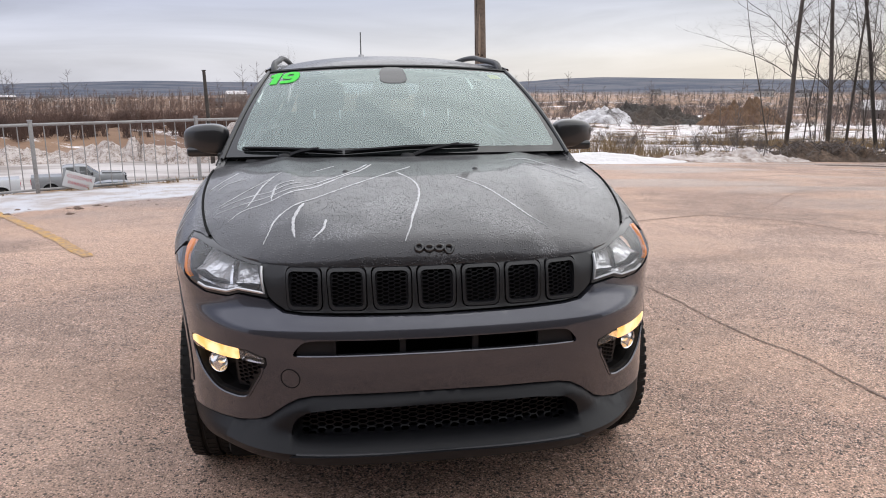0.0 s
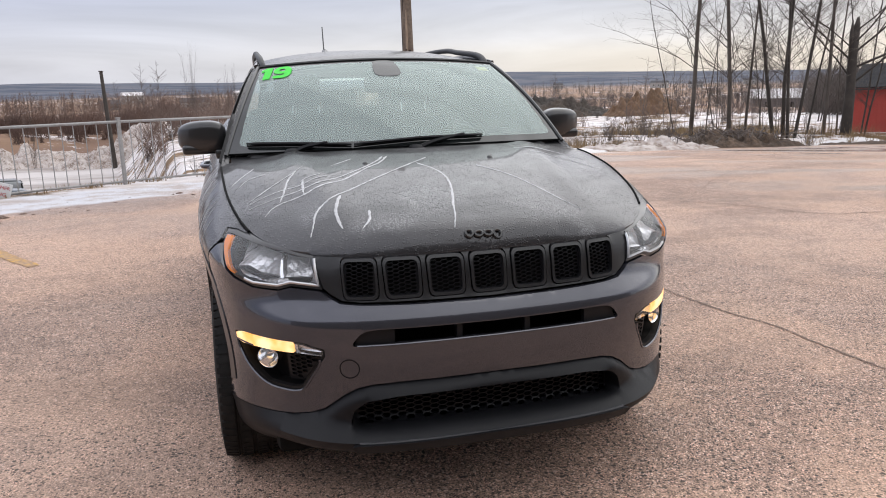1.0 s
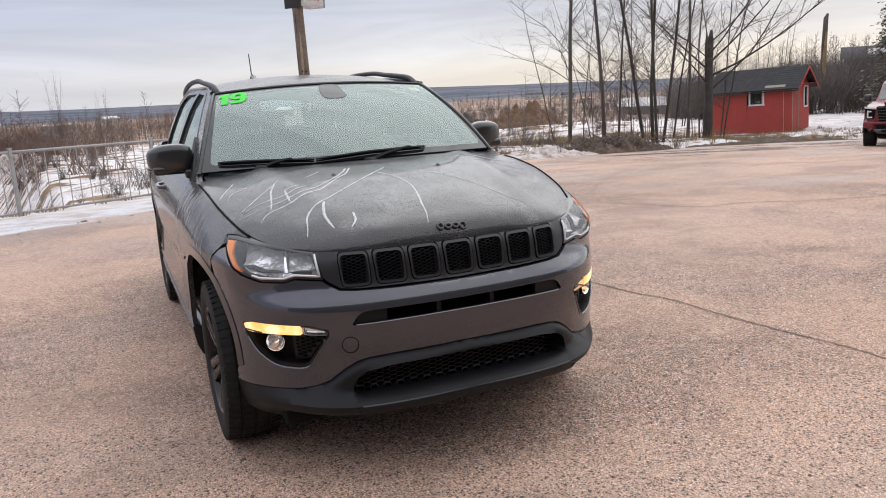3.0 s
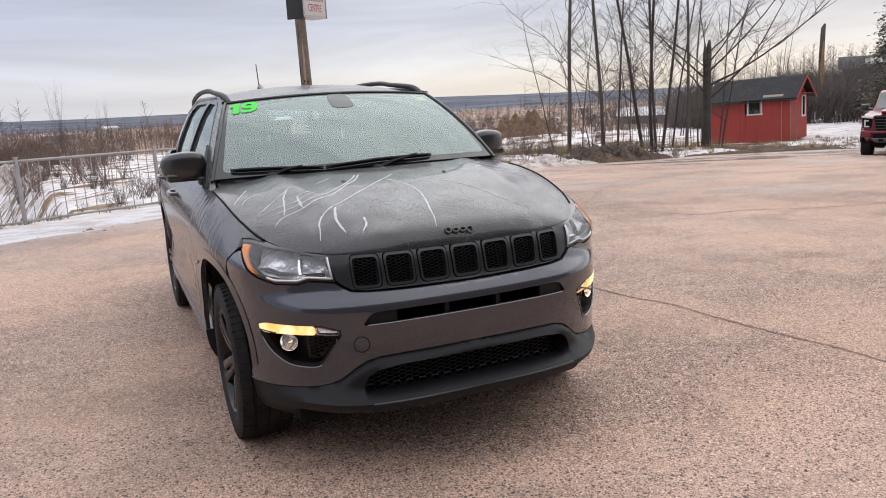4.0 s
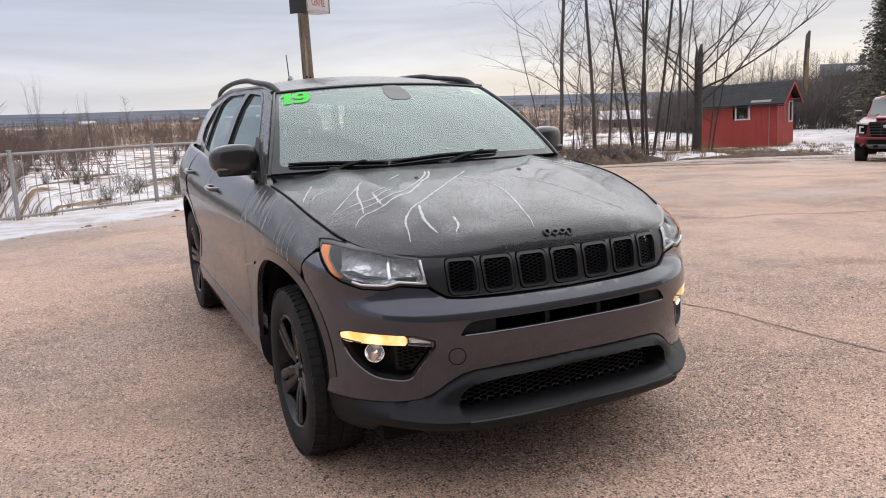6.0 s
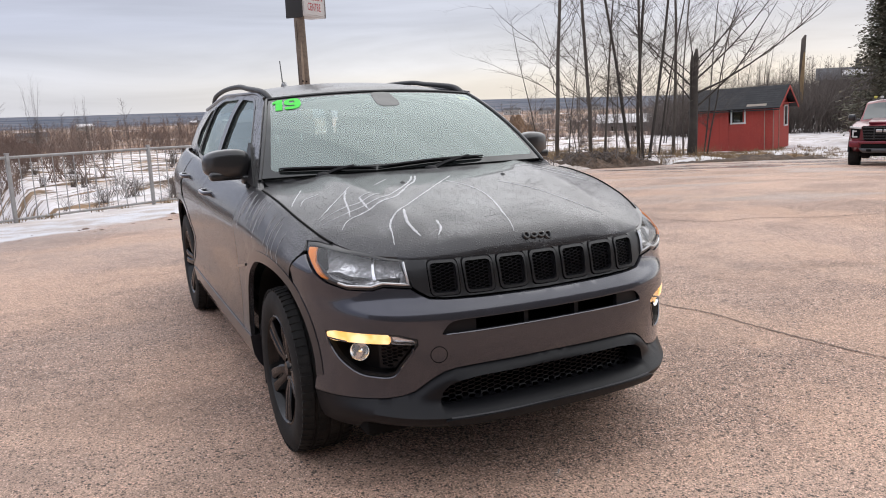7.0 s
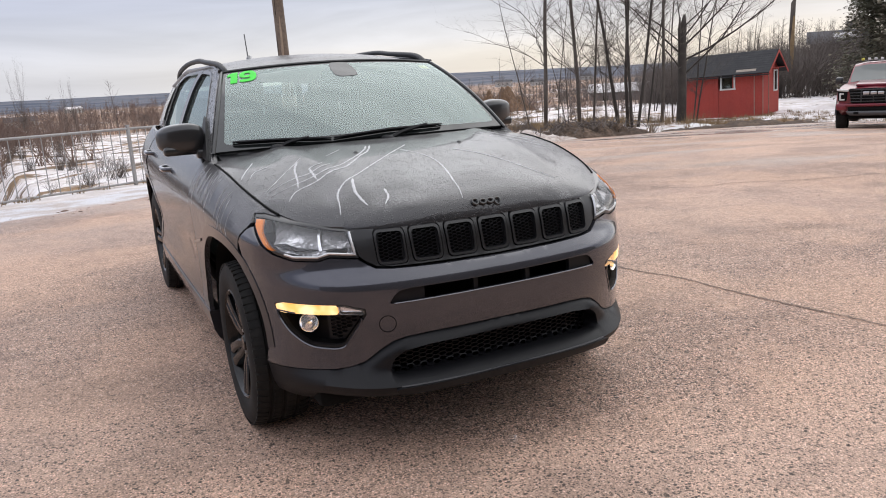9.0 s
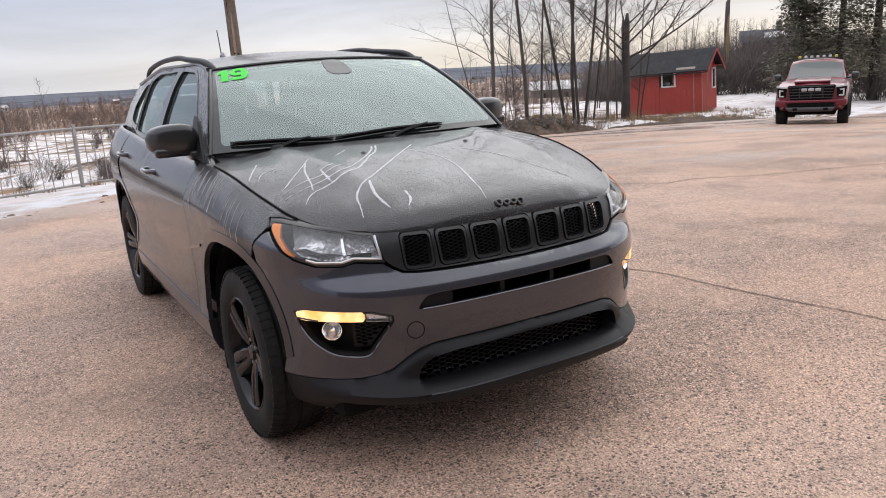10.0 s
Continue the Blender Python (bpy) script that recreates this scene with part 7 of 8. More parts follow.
# ---- red shed ----
RED_BOARD = material("faded_red_boards", (0.32, 0.042, 0.030), 0.8, grain=((1.2, 0.6, (0.25, 0.036, 0.029)), (14, 0.5, (0.33, 0.062, 0.048))), bump=((30, 0.004),))
SHINGLE = material("black_asphalt_shingle", (0.019, 0.0197, 0.0224), 0.9, grain=((3, 0.6, (0.034, 0.034, 0.0374)),), bump=((40, 0.006),))
BARE_WOOD = material("bare_grey_wood", (0.286, 0.245, 0.204), 0.85, grain=((8, 0.6, (0.19, 0.156, 0.129)),))
PANE = glass("house_window_glass", (0.25, 0.28, 0.3))

SX, SY, ST = 28.6, 30.6, -62.5
sz = ground_at(30.0, 29.0) - 0.15
shed_m = pose(SX, SY, sz, 0, -2.0, ST)
shed = thing("shed", "small red wooden shed with a black shingle roof", "shed", (SX, SY, sz), ST)
shed.matrix_world = shed_m
LX, LY, EAVE, RIDGE = 4.15, 3.2, 2.40, 3.35
n_boards = 17
for k in range(n_boards):
    w = LX / n_boards
    x0 = k * w
    if 2.05 < x0 + w / 2 < 2.8:
        continue
    part("board", block((w - 0.003, 0.03, EAVE), (x0 + w / 2, 0.0, EAVE / 2), 0.004, steps=1), RED_BOARD, shed, smooth=False)
for z0, z1 in ((0, 1.5), (2.28, EAVE)):
    part("wall_panel", block((0.98, 0.028, z1 - z0), (2.45, 0.001, (z0 + z1) / 2), 0.003, steps=1), RED_BOARD, shed, smooth=False)
part("back_wall", block((LX, 0.06, EAVE), (LX / 2, LY, EAVE / 2), 0.004, steps=1), RED_BOARD, shed, smooth=False)
for x in (0.0, LX):
    v = [(x - 0.03, 0.02, 0), (x - 0.03, LY, 0), (x - 0.03, LY, EAVE), (x - 0.03, LY / 2, RIDGE - 0.05), (x - 0.03, 0.02, EAVE)]
    v += [(a + 0.06, b, c) for a, b, c in v]
    put("gable_wall", v, [(4, 3, 2, 1, 0), (5, 6, 7, 8, 9)] + [(i, (i + 1) % 5, 5 + (i + 1) % 5, 5 + i) for i in range(5)], RED_BOARD, shed, smooth=False)
slope = math.hypot(LY / 2, RIDGE - EAVE)
ang = math.degrees(math.atan2(RIDGE - EAVE, LY / 2))
for d in (-1, 1):
    m = Matrix.Translation((LX / 2 + 0.15, LY / 2, RIDGE)) @ Matrix.Rotation(radians(-ang if d > 0 else ang), 4, "X")
    side = part("roof_slope", block((LX + 0.60, slope + 0.35, 0.07), (0, d * (slope + 0.35) / 2, 0.0), 0.006, m=m, steps=1), SHINGLE, shed, smooth=False)
    for i in range(9):
        part("shingle_course", block((LX + 0.61, 0.018, 0.007), (0, d * (0.2 + i * (slope + 0.1) / 9), 0.037), 0.003, m=m, steps=1), SHINGLE, side, smooth=False)
    part("barge_board", block((0.04, slope + 0.36, 0.10), (LX / 2 + 0.31, d * (slope + 0.36) / 2, -0.06), 0.004, m=m, steps=1), RED_BOARD, shed, smooth=False)
part("eave_board", block((LX + 0.58, 0.03, 0.06), (LX / 2 + 0.15, -0.30, EAVE - 0.26), 0.004, steps=1), SHINGLE, shed, smooth=False)
part("gable_soffit", block((0.36, LY * 0.95, 0.03), (LX + 0.20, LY / 2, EAVE + 0.02), 0.003, steps=1), RED_BOARD, shed, smooth=False)
win = part("window", block((0.62, 0.02, 0.72), (2.45, 0.02, 1.89), 0.003, steps=1), PANE, shed, "small white-framed window")
for sx_, sz_, w_, h_ in ((2.45, 2.28, 0.82, 0.08), (2.45, 1.50, 0.82, 0.08), (2.10, 1.89, 0.08, 0.72), (2.80, 1.89, 0.08, 0.72)):
    part("window_frame", block((w_, 0.05, h_), (sx_, -0.03, sz_), 0.006, steps=1), WHITE, win, smooth=False)
# black board behind the pane paints in the unlit room
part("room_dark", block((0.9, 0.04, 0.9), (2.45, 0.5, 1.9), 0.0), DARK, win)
for y in (0.12, 1.2):
    part("corner_strip", block((0.03, 0.04, EAVE - 0.1), (LX + 0.045, y, EAVE / 2), 0.004, steps=1), BARE_WOOD, shed, smooth=False)
part("corner_strip", block((0.03, 0.03, EAVE - 0.35), (LX - 0.35, -0.03, EAVE / 2 - 0.1), 0.004, steps=1), BARE_WOOD, shed, smooth=False)
gw = part("window", block((0.02, 0.55, 1.0), (LX + 0.035, 2.5, 1.75), 0.003, steps=1), PANE, shed, "narrow white-framed side window")
for y, z, a, b in ((2.5, 2.28, 0.7, 0.08), (2.5, 1.22, 0.7, 0.08), (2.18, 1.75, 0.08, 1.0), (2.82, 1.75, 0.08, 1.0)):
    part("window_frame", block((0.06, a, b), (LX + 0.05, y, z), 0.006, steps=1), WHITE, gw, smooth=False)
part("torn_shingles", block((1.0, 0.16, 0.03), (3.4, -0.08, EAVE - 0.01), 0.006, m=None, taper=lambda x, y, z: (x, y, z + 0.76 * y)), BARE_WOOD, shed, "bare strip where shingles are gone")

# ---- houses across the land, small ----
WALL_PALE = material("pale_siding", (0.374, 0.367, 0.354), 0.8, grain=((0.6, 0.5, (0.299, 0.292, 0.286)),))
WALL_DARK = material("dark_siding", (0.109, 0.102, 0.102), 0.8, grain=((0.6, 0.5, (0.15, 0.136, 0.136)),))
ROOF_GREY = material("grey_roofing", (0.068, 0.068, 0.0748), 0.85, grain=((0.5, 0.6, (0.102, 0.102, 0.109)),))


def house(at, size, turn, wall, roof, label, snow=False):
    z = ground_at(*at)
    h = thing("house", label, "house", (*at, z - 0.3), turn, "houses across the valley")
    lx, ly, hh = size
    part("wall", block((lx, ly, hh + 0.3), (0, 0, (hh + 0.3) / 2), 0.02, steps=1), wall, h, smooth=False)
    rise = ly * 0.28
    v = [(-lx / 2 - 0.4, -ly / 2 - 0.4, hh + 0.2), (lx / 2 + 0.4, -ly / 2 - 0.4, hh + 0.2), (lx / 2 + 0.4, ly / 2 + 0.4, hh + 0.2), (-lx / 2 - 0.4, ly / 2 + 0.4, hh + 0.2), (-lx / 2 - 0.4, 0, hh + 0.3 + rise), (lx / 2 + 0.4, 0, hh + 0.3 + rise)]
    top = put("roof", v, [(0, 1, 5, 4), (2, 3, 4, 5), (1, 2, 5), (3, 0, 4), (3, 2, 1, 0)], roof, h, smooth=False)
    part("chimney", block((0.6, 0.6, 1.4), (lx * 0.2, 0.3, hh + rise + 0.5), 0.02, steps=1), WALL_DARK, top, smooth=False)
    for k in range(3):
        w = part("window", block((1.1, 0.06, 1.1), ((k - 1) * lx * 0.3, -ly / 2 - 0.02, hh * 0.55), 0.01, steps=1), DARK, h, smooth=False)
        part("frame", block((1.35, 0.04, 0.14), ((k - 1) * lx * 0.3, -ly / 2 - 0.03, hh * 0.55 - 0.62), 0.01, steps=1), WHITE, w, smooth=False)
    if snow:
        part("roof_snow", block((lx * 0.5, ly * 0.3, 0.12), (lx * 0.15, -ly * 0.25, hh + 0.3 + rise * 0.5), 0.03, steps=1, taper=lambda x, y, z: (x, y, z + 0.5 * y)), SNOW, h)
    return h


house((76, 58.5), (5.5, 4.5, 2.6), -50, WALL_DARK, ROOF_GREY, "dark grey house with snow on its roof behind the thicket", True)
house((104, 132), (14, 6, 2.4), -30, WALL_DARK, SNOW, "long low house with a snowy roof")
house((-30, 420), (14, 8, 3.5), 10, WALL_PALE, ROOF_GREY, "pale house down the slope")
house((-75, 440), (10, 7, 3.2), 20, WALL_DARK, ROOF_GREY, "dark house down the slope")
r = random.Random(77)
for k in range(16):
    b, d = radians(r.uniform(-32, 48)), r.uniform(650, 1150)
    house((d * math.sin(b), d * math.cos(b)), (r.uniform(9, 18), r.uniform(7, 10), r.uniform(3.5, 7)), r.uniform(-50, 50), WALL_PALE if r.random() < 0.65 else WALL_DARK, SNOW if r.random() < 0.4 else ROOF_GREY, "far house among bare trees in the valley")

up_at = (-11.9, 64.0)
util = thing("utility_pole", "slim dark utility pole down the slope", "pole", (*up_at, ground_at(*up_at)), 0)
put("shaft", *tube([(0, 0, -0.3), (-0.15, 0, 3.8), (-0.25, 0, 7.65)], [0.19, 0.165, 0.13], 9), DARK_BARK, util)
part("cap", block((0.32, 0.32, 0.07), (-0.25, 0, 7.67), 0.02), DARK_BARK, util)

# ---- evergreens behind the pickup ----
NEEDLE = material("dark_evergreen_needles", (0.115, 0.112, 0.076), 0.8, grain=((1.2, 0.7, (0.18, 0.14, 0.10)), (8, 0.5, (0.085, 0.088, 0.06))))


def evergreen(at, height, spread, seed, first=0.12):
    r = random.Random(seed)
    root = thing("evergreen", "dark evergreen tree with drooping branches", "tree", (*at, ground_at(*at) - 0.1), 0, "evergreens behind the road")
    put("trunk", *tube([(0, 0, 0), (0.1, 0, height * 0.5), (0.0, 0.1, height)], [height * 0.022, height * 0.014, 0.02], 7), DARK_BARK, root)
    v, f = [], []
    for _ in range(300):
        k = first + (1 - first) * r.random() ** 0.9
        ln = spread * (1 - k) ** 0.7 * r.uniform(0.55, 1.15) + 0.25
        a = r.uniform(0, 6.28)
        z = height * k
        droop = r.uniform(-0.15, 0.35)
        for _ in range(34):
            u = r.random() ** 0.7
            px_, py_ = math.cos(a) * ln * u, math.sin(a) * ln * u
            pz = z - droop * ln * u * u + r.gauss(0, 0.16)
            w = 0.22 * r.uniform(0.5, 1.3)
            q = a + r.gauss(0, 0.9)
            px_, py_ = px_ + r.gauss(0, 0.10 + 0.12 * u), py_ + r.gauss(0, 0.10 + 0.12 * u)
            n = len(v)
            dx, dy = math.cos(q), math.sin(q)
            v += [(px_, py_, pz), (px_ + dx * w - dy * w * 0.28, py_ + dy * w + dx * w * 0.28, pz - r.uniform(-0.02, 0.12)), (px_ + dx * w + dy * w * 0.28, py_ + dy * w - dx * w * 0.28, pz - r.uniform(-0.02, 0.12))]
            f.append((n, n + 1, n + 2))
    put("crown", v, f, NEEDLE, root, smooth=False)
    return root


for k, (x, y, h, s) in enumerate(((38.6, 27.0, 8.0, 2.0), (39.2, 25.0, 11.0, 3.0), (41.2, 24.2, 12.5, 2.8))):
    evergreen((x, y), h, s, 300 + k)
wood_patch("thicket", "dark undergrowth below the evergreens", [(rr.uniform(40, 48), rr.uniform(19, 26)) for rr in [random.Random(55)] for _ in range(90)], TWIG, 0.8, 2.2, 56, 16, 0.010, True)


# ---- pickups and the car in the lower yard ----
def loft(rows):
    """Quads between rows of points; each row is mirrored to the other side."""
    v, f = [], []
    n = len(rows[0]) * 2
    for row in rows:
        v += row + [(-x, y, z) for x, y, z in row[::-1]]
    for i in range(len(rows) - 1):
        for k in range(n - 1):
            f.append((i * n + k, i * n + k + 1, (i + 1) * n + k + 1, (i + 1) * n + k))
    f.append(tuple(range(n)))
    f.append(tuple((len(rows) - 1) * n + k for k in range(n - 1, -1, -1)))
    return v, f


def simple_wheel(parent, x, y, radius, width, sg):
    w = put("wheel", *lathe([(radius * 0.6, -width * 0.5), (radius * 0.9, -width * 0.52), (radius * 0.98, -width * 0.42), (radius, -width * 0.25), (radius, width * 0.25), (radius * 0.98, width * 0.42), (radius * 0.9, width * 0.52), (radius * 0.6, width * 0.5)], 28, "x"), RUBBER, parent)
    w.matrix_local = pose(x, y, radius)
    put("rim", *lathe([(0.0, sg * width * 0.36), (radius * 0.18, sg * width * 0.40), (radius * 0.25, sg * width * 0.30), (radius * 0.55, sg * width * 0.34), (radius * 0.62, sg * width * 0.48), (radius * 0.62, -sg * width * 0.3)], 24, "x"), RIM, w)
    return w


def pickup(at, z, turn, paint, label, dark=True):
    t = thing("pickup_truck", label, "pickup truck", (*at, z), turn)

    def row(y, pts):
        return [(x, y, h) for x, h in pts]

    low = 0.52
    lower = [row(0.05, [(0.0, low + 0.12), (0.70, low + 0.12), (0.84, 0.72), (0.86, 1.08), (0.80, 1.22), (0.0, 1.27)]),
             row(0.30, [(0.0, low), (0.80, low), (0.93, 0.70), (0.95, 1.14), (0.88, 1.27), (0.0, 1.33)]),
             row(1.45, [(0.0, low), (0.82, low), (0.95, 0.70), (0.95, 1.18), (0.90, 1.32), (0.0, 1.40)]),
             row(1.60, [(0.0, low), (0.86, low), (0.95, 0.70), (0.94, 1.20), (0.88, 1.33), (0.0, 1.40)]),
             row(3.55, [(0.0, low), (0.86, low), (0.95, 0.70), (0.94, 1.20), (0.88, 1.33), (0.0, 1.33)]),
             row(5.30, [(0.0, low + 0.05), (0.86, low + 0.05), (0.94, 0.75), (0.94, 1.25), (0.90, 1.35), (0.0, 1.35)])]
    put("body", *loft(lower), paint, t, sharp=35)
    cab = [row(1.50, [(0.0, 1.30), (0.80, 1.30), (0.82, 1.31), (0.80, 1.32), (0.4, 1.36), (0.0, 1.37)]),
           row(1.85, [(0.0, 1.30), (0.85, 1.30), (0.81, 1.44), (0.77, 1.54), (0.4, 1.60), (0.0, 1.61)]),
           row(2.20, [(0.0, 1.30), (0.86, 1.30), (0.82, 1.52), (0.72, 1.82), (0.4, 1.88), (0.0, 1.89)]),
           row(2.50, [(0.0, 1.30), (0.86, 1.30), (0.82, 1.54), (0.70, 1.88), (0.4, 1.94), (0.0, 1.95)]),
           row(3.30, [(0.0, 1.30), (0.86, 1.30), (0.82, 1.54), (0.70, 1.87), (0.4, 1.93), (0.0, 1.94)]),
           row(3.55, [(0.0, 1.30), (0.85, 1.30), (0.80, 1.50), (0.68, 1.80), (0.4, 1.86), (0.0, 1.87)])]
    c = put("cab", *loft(cab), paint, t, sharp=35)
    # windscreen and side glass a little proud of the cab
    pane_rows = ((1.57, (0.0, 1.432), (0.40, 1.422), (0.74, 1.372)), (1.85, (0.0, 1.622), (0.40, 1.612), (0.74, 1.562)), (2.02, (0.0, 1.760), (0.40, 1.750), (0.71, 1.690)), (2.16, (0.0, 1.872), (0.40, 1.862), (0.69, 1.806)))
    v = []
    for y, a_, b_, c_ in pane_rows:
        v += [(-c_[0], y, c_[1]), (-b_[0], y, b_[1]), (0, y, a_[1]), (b_[0], y, b_[1]), (c_[0], y, c_[1])]
    put("windshield", v, [(i * 5 + k, i * 5 + k + 1, i * 5 + k + 6, i * 5 + k + 5) for i in range(3) for k in range(4)], material("pickup_glass", (0.06, 0.07, 0.07), 0.03, 0.0, 0.0, spec=1.0), c)
    for sg in (-1, 1):
        for y0, y1 in ((2.02, 2.62), (2.70, 3.35)):
            put("side_window", [(sg * 0.866, y0 - 0.1, 1.34), (sg * 0.868, y1, 1.34), (sg * 0.748, y1, 1.82), (sg * 0.752, y0 + 0.26, 1.82)], [(0, 1, 2, 3)], FRIT, c, smooth=False)
        bm = block((0.20, 0.12, 0.20), (sg * 1.07, 1.95, 1.42), 0.04)
        m_ = part("door_mirror", bm, BEZEL, t)
        part("mirror_arm", block((0.16, 0.05, 0.05), (sg * 0.93, 1.97, 1.36), 0.01), BEZEL, m_)
        for y in (0.98, 4.28):
            simple_wheel(t, sg * 0.83, y, 0.42, 0.28, sg)
            pts = [(0.50 * math.cos(w), 0.50 * math.sin(w)) for w in np.linspace(0.05, math.pi - 0.05, 14)]
            v = []
            for a, b in pts:
                for rr, xx in ((1.0, 0.93), (1.0, 0.985), (1.12, 0.985), (1.15, 0.94)):
                    v.append((sg * xx, y + a * rr, 0.46 + b * rr))
            f = [(i * 4 + k, i * 4 + (k + 1) % 4, (i + 1) * 4 + (k + 1) % 4, (i + 1) * 4 + k) for i in range(13) for k in range(4)]
            put("wheel_arch_flare", v, f, PLASTIC if dark else paint, t)
            # flat black face that paints in the shaded hollow of the arch
            v = []
            for a, b in pts:
                v += [(sg * 0.955, y + a * 0.98, 0.46 + b * 0.98)]
            put("wheel_opening", v, [tuple(range(14))], DARK, t, smooth=False)
        # lamps: a white strip under the hood's edge and a C-shaped lamp in a dark recess
        lamp = part("headlamp", block((0.27, 0.07, 0.30), (sg * 0.775, 0.045, 1.06), 0.03, taper=lambda x, y, z: (x * (1.0 if z > 0 else 0.8), y + 0.14 * sg * x, z)), DARK, t, "dark lamp recess with a white C-shaped lamp")
        part("upper_strip", block((0.30, 0.05, 0.055), (sg * 0.775, 0.02, 1.215), 0.015, taper=lambda x, y, z: (x, y + 0.14 * sg * x, z + 0.10 * sg * x)), WHITE, lamp)
        for dx, dz, w_, h_ in ((0.055, 0.0, 0.04, 0.20), (0.0, -0.09, 0.13, 0.04), (0.01, 0.07, 0.10, 0.035)):
            part("daytime_lamp", block((w_, 0.03, h_), (sg * (0.775 + dx), 0.005 + 0.14 * dx, 1.045 + dz), 0.012), WHITE, lamp)
        part("bumper_corner", block((0.30, 0.16, 0.20), (sg * 0.78, 0.06, 0.76), 0.05, taper=lambda x, y, z: (x, y + 0.18 * sg * x, z)), paint, t)
    g_ = part("grille", block((1.24, 0.08, 0.42), (0, 0.02, 1.05), 0.04, taper=lambda x, y, z: (x * (1.0 if z > 0 else 0.88), y, z)), DARK, t, "black grille with bars")
    for z in (0.90, 0.98, 1.06, 1.14, 1.22):
        part("grille_bar", block((1.16, 0.03, 0.022), (0, -0.022, z), 0.006), BEZEL, g_)
    for x in (-0.30, 0.0, 0.30):
        part("grille_bar", block((0.024, 0.03, 0.36), (x, -0.020, 1.05), 0.006), BEZEL, g_)
    for k in range(3):
        part("badge_letter", block((0.15, 0.016, 0.085), (-0.18 + 0.18 * k, -0.045, 1.13), 0.012), SILVER, g_)
    part("bumper_bar", block((1.42, 0.12, 0.085), (0, -0.015, 0.80), 0.03), paint, t)
    part("lower_grille", block((1.22, 0.10, 0.14), (0, 0.0, 0.69), 0.02), DARK, t)
    part("skid_bumper", block((1.36, 0.18, 0.13), (0, -0.01, 0.575), 0.045, taper=lambda x, y, z: (x * (1.0 if z > 0 else 0.82), y, z)), TRIM, t, "grey skid bumper")
    part("hood_bulge", block((0.95, 1.15, 0.07), (0, 0.80, 1.37), 0.03, taper=lambda x, y, z: (x, y, z + 0.055 * y)), paint, t)
    for sg in (-1, 1):
        part("tow_hook", block((0.13, 0.06, 0.07), (sg * 0.40, -0.09, 0.585), 0.02), DARK, t)
    part("chassis", block((1.30, 4.8, 0.18), (0, 2.7, 0.48), 0.03), DARK, t)
    return t


RED_PAINT = material("deep_red_metallic_paint", (0.15, 0.004, 0.016), 0.35, 0.2, 0.6, grain=((4, 0.5, (0.11, 0.004, 0.012)),))
GREY_PAINT = material("pale_grey_car_paint", (0.20, 0.205, 0.21), 0.4, 0.2, 0.6)
WHITE_PAINT = material("white_car_paint", (0.49, 0.496, 0.503), 0.35, 0.0, 0.8)
yaw = -58.0
cs, sn = math.cos(radians(yaw)), math.sin(radians(yaw))
wx, wy = -0.83, 0.98
tx, ty = 18.95 - (wx * cs - wy * sn), 13.25 - (wx * sn + wy * cs)
tz = ground_at(tx + 1.2, ty + 0.6)
red = pickup((tx, ty), tz - 0.06, yaw, RED_PAINT, "deep red pickup truck with amber lamps along its roof")
rail = part("lamp_bar", block((1.15, 0.05, 0.03), (0, 2.42, 1.965), 0.01), BEZEL, red)
for k in range(7):
    part("roof_lamp", block((0.085, 0.06, 0.075), (-0.51 + 0.17 * k, 2.41, 2.015), 0.018), YELLOW if k in (0, 6) else WHITE, rail, "small square roof lamp")

far_right, far_left = Vector((0.94, 0.34)), Vector((-0.92, -0.39))
pa, pb, ps = Vector((-20.0, 45.8)) + far_left * 5.35, Vector((-19.6, 46.2)) + far_right * 5.35, Vector((-11.3, 43.8))
white = pickup(tuple(pa), ground_at(*pa), -67, WHITE_PAINT, "white pickup parked in the lower yard", False)
white_b = pickup(tuple(pb), ground_at(*pb), 110, GREY_PAINT, "pale grey pickup parked behind a white one in the yard", False)
for sg in (-1, 1):
    part("tail_lamp", block((0.10, 0.06, 0.34), (sg * 0.88, 5.30, 1.08), 0.02), SIGN_RED, white_b)
part("tail_lamp", block((0.12, 0.05, 0.3), (0.86, 5.30, 1.05), 0.02), SIGN_RED, white)
BLUE_PAINT = material("dark_blue_car_paint", (0.02, 0.03, 0.045), 0.3, 0.4, 1.0)
sedan = thing("sedan", "dark blue car parked in the lower yard", "car", (ps[0], ps[1], ground_at(*ps)), 107)


def srow(y, pts):
    return [(x, y, h) for x, h in pts]


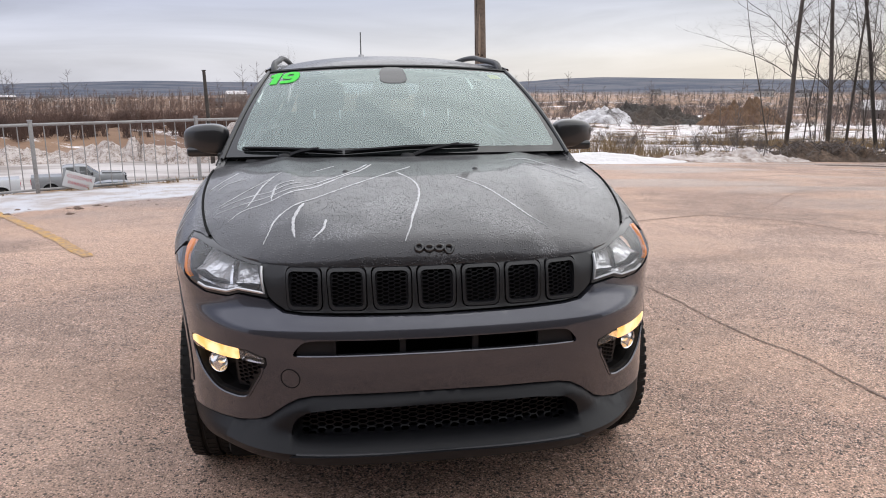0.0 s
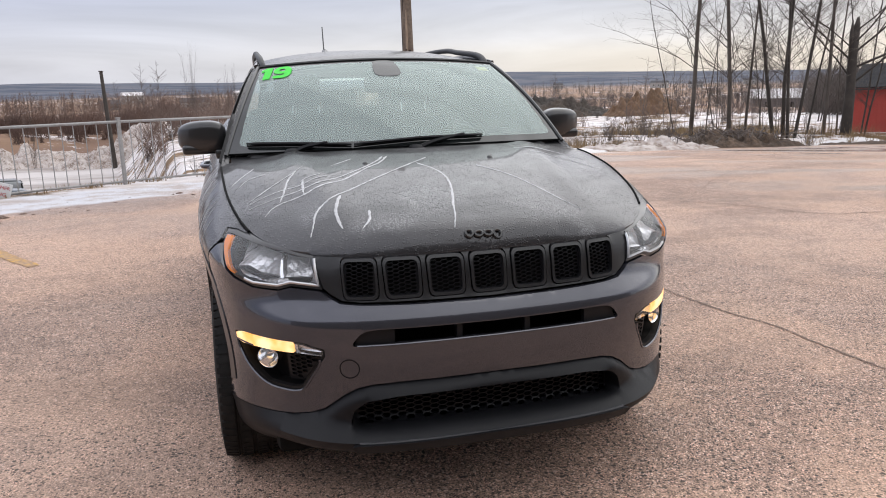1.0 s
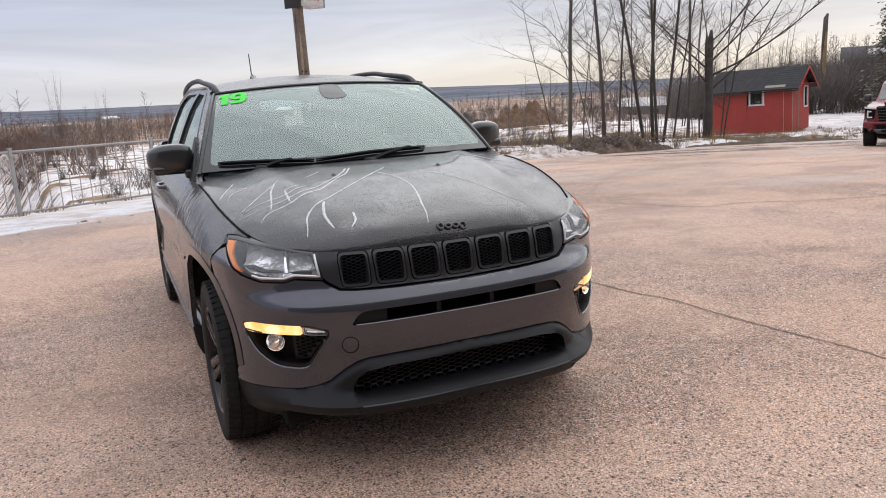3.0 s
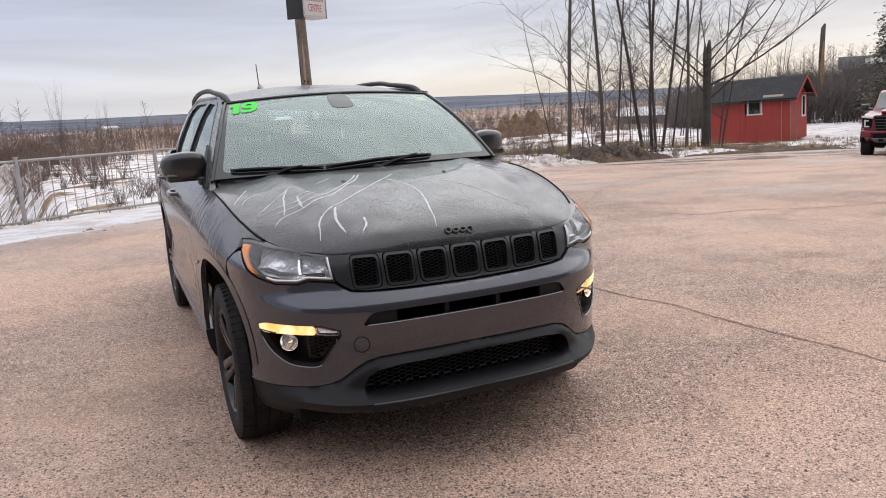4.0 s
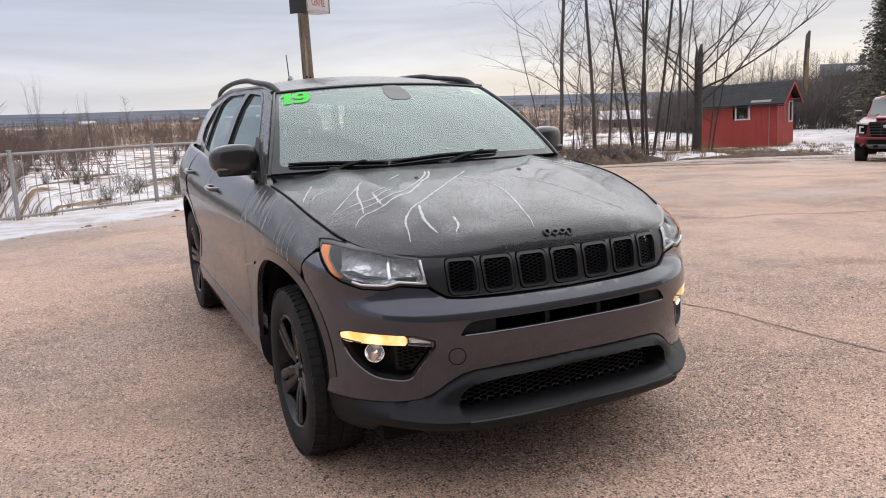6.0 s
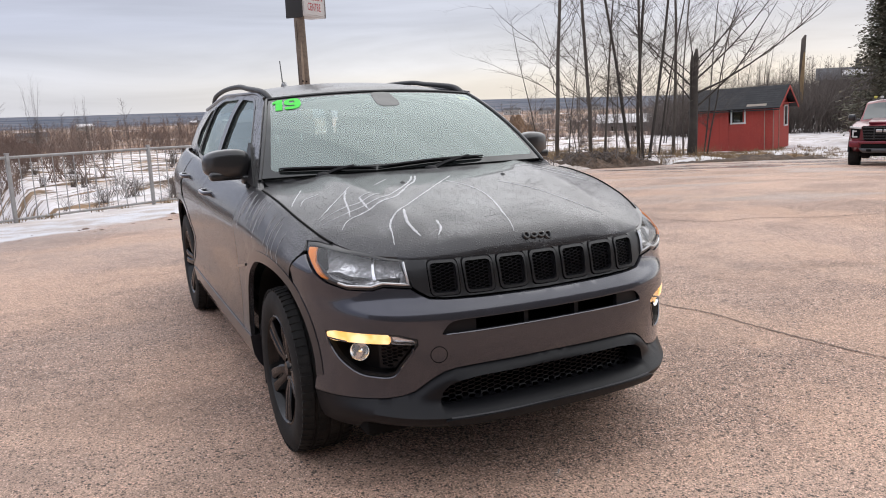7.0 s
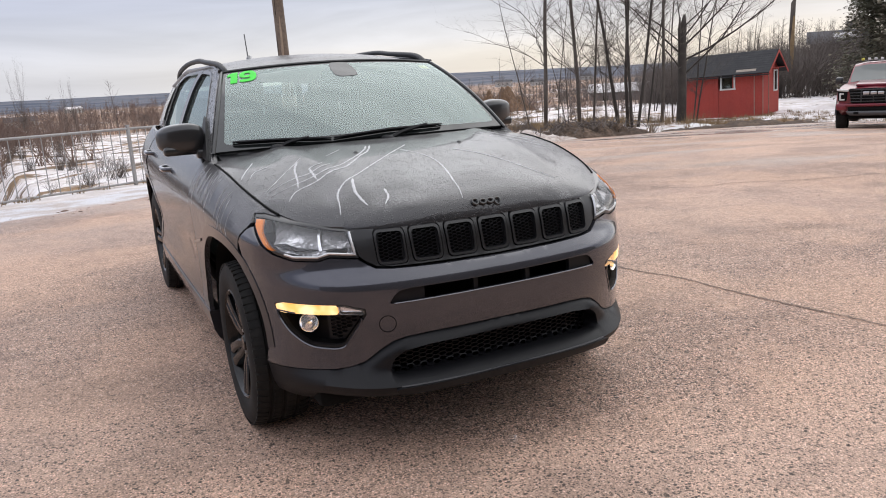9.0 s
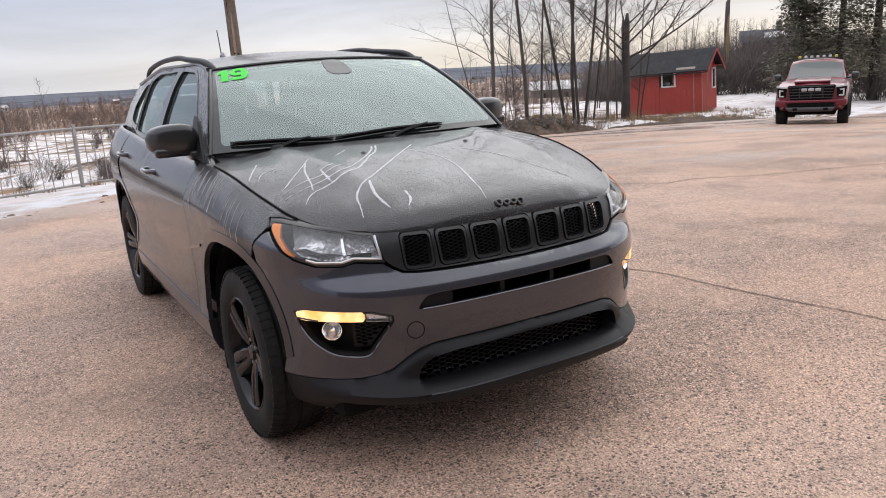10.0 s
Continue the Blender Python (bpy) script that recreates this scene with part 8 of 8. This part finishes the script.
put("body", *loft([srow(0.0, [(0, 0.3), (0.6, 0.3), (0.72, 0.45), (0.70, 0.62), (0.5, 0.68), (0, 0.7)]), srow(0.5, [(0, 0.22), (0.75, 0.22), (0.88, 0.4), (0.87, 0.70), (0.75, 0.82), (0, 0.86)]), srow(1.4, [(0, 0.22), (0.78, 0.22), (0.9, 0.4), (0.9, 0.78), (0.8, 0.92), (0, 0.97)]),
                       srow(3.8, [(0, 0.22), (0.78, 0.22), (0.9, 0.4), (0.9, 0.82), (0.8, 0.98), (0, 1.0)]), srow(4.5, [(0, 0.32), (0.7, 0.32), (0.8, 0.5), (0.8, 0.85), (0.68, 0.98), (0, 1.0)])]), BLUE_PAINT, sedan, sharp=40)
top = put("cabin", *loft([srow(1.3, [(0, 0.9), (0.76, 0.9), (0.74, 0.92), (0.4, 0.95), (0, 0.96)]), srow(2.05, [(0, 0.9), (0.80, 0.9), (0.70, 1.18), (0.56, 1.36), (0, 1.41)]), srow(2.9, [(0, 0.9), (0.80, 0.9), (0.70, 1.2), (0.57, 1.40), (0, 1.45)]), srow(3.5, [(0, 0.9), (0.80, 0.9), (0.70, 1.18), (0.55, 1.34), (0, 1.39)]), srow(4.2, [(0, 0.9), (0.74, 0.9), (0.66, 0.98), (0.5, 1.02), (0, 1.04)])]), BLUE_PAINT, sedan, sharp=40)
for sg in (-1, 1):
    put("side_window", [(sg * 0.795, 1.75, 0.98), (sg * 0.795, 3.7, 1.0), (sg * 0.66, 3.35, 1.30), (sg * 0.66, 2.15, 1.30)], [(0, 1, 2, 3)], FRIT, top, smooth=False)
    for y in (0.85, 3.65):
        simple_wheel(sedan, sg * 0.78, y, 0.32, 0.2, sg)

# ---- unseen plain wall added behind the camera to block low sky light ----
CLADDING = material("plain_metal_cladding", (0.136, 0.133, 0.129), 0.6, grain=((0.8, 0.5, (0.102, 0.0986, 0.0952)),))
tagged(part("wall_south", block((46, 0.4, 6.2), (4, -8.2, 3.0), 0.0), CLADDING, smooth=False), "plain grey wall of the building facing the lot", "wall", kind="structure")
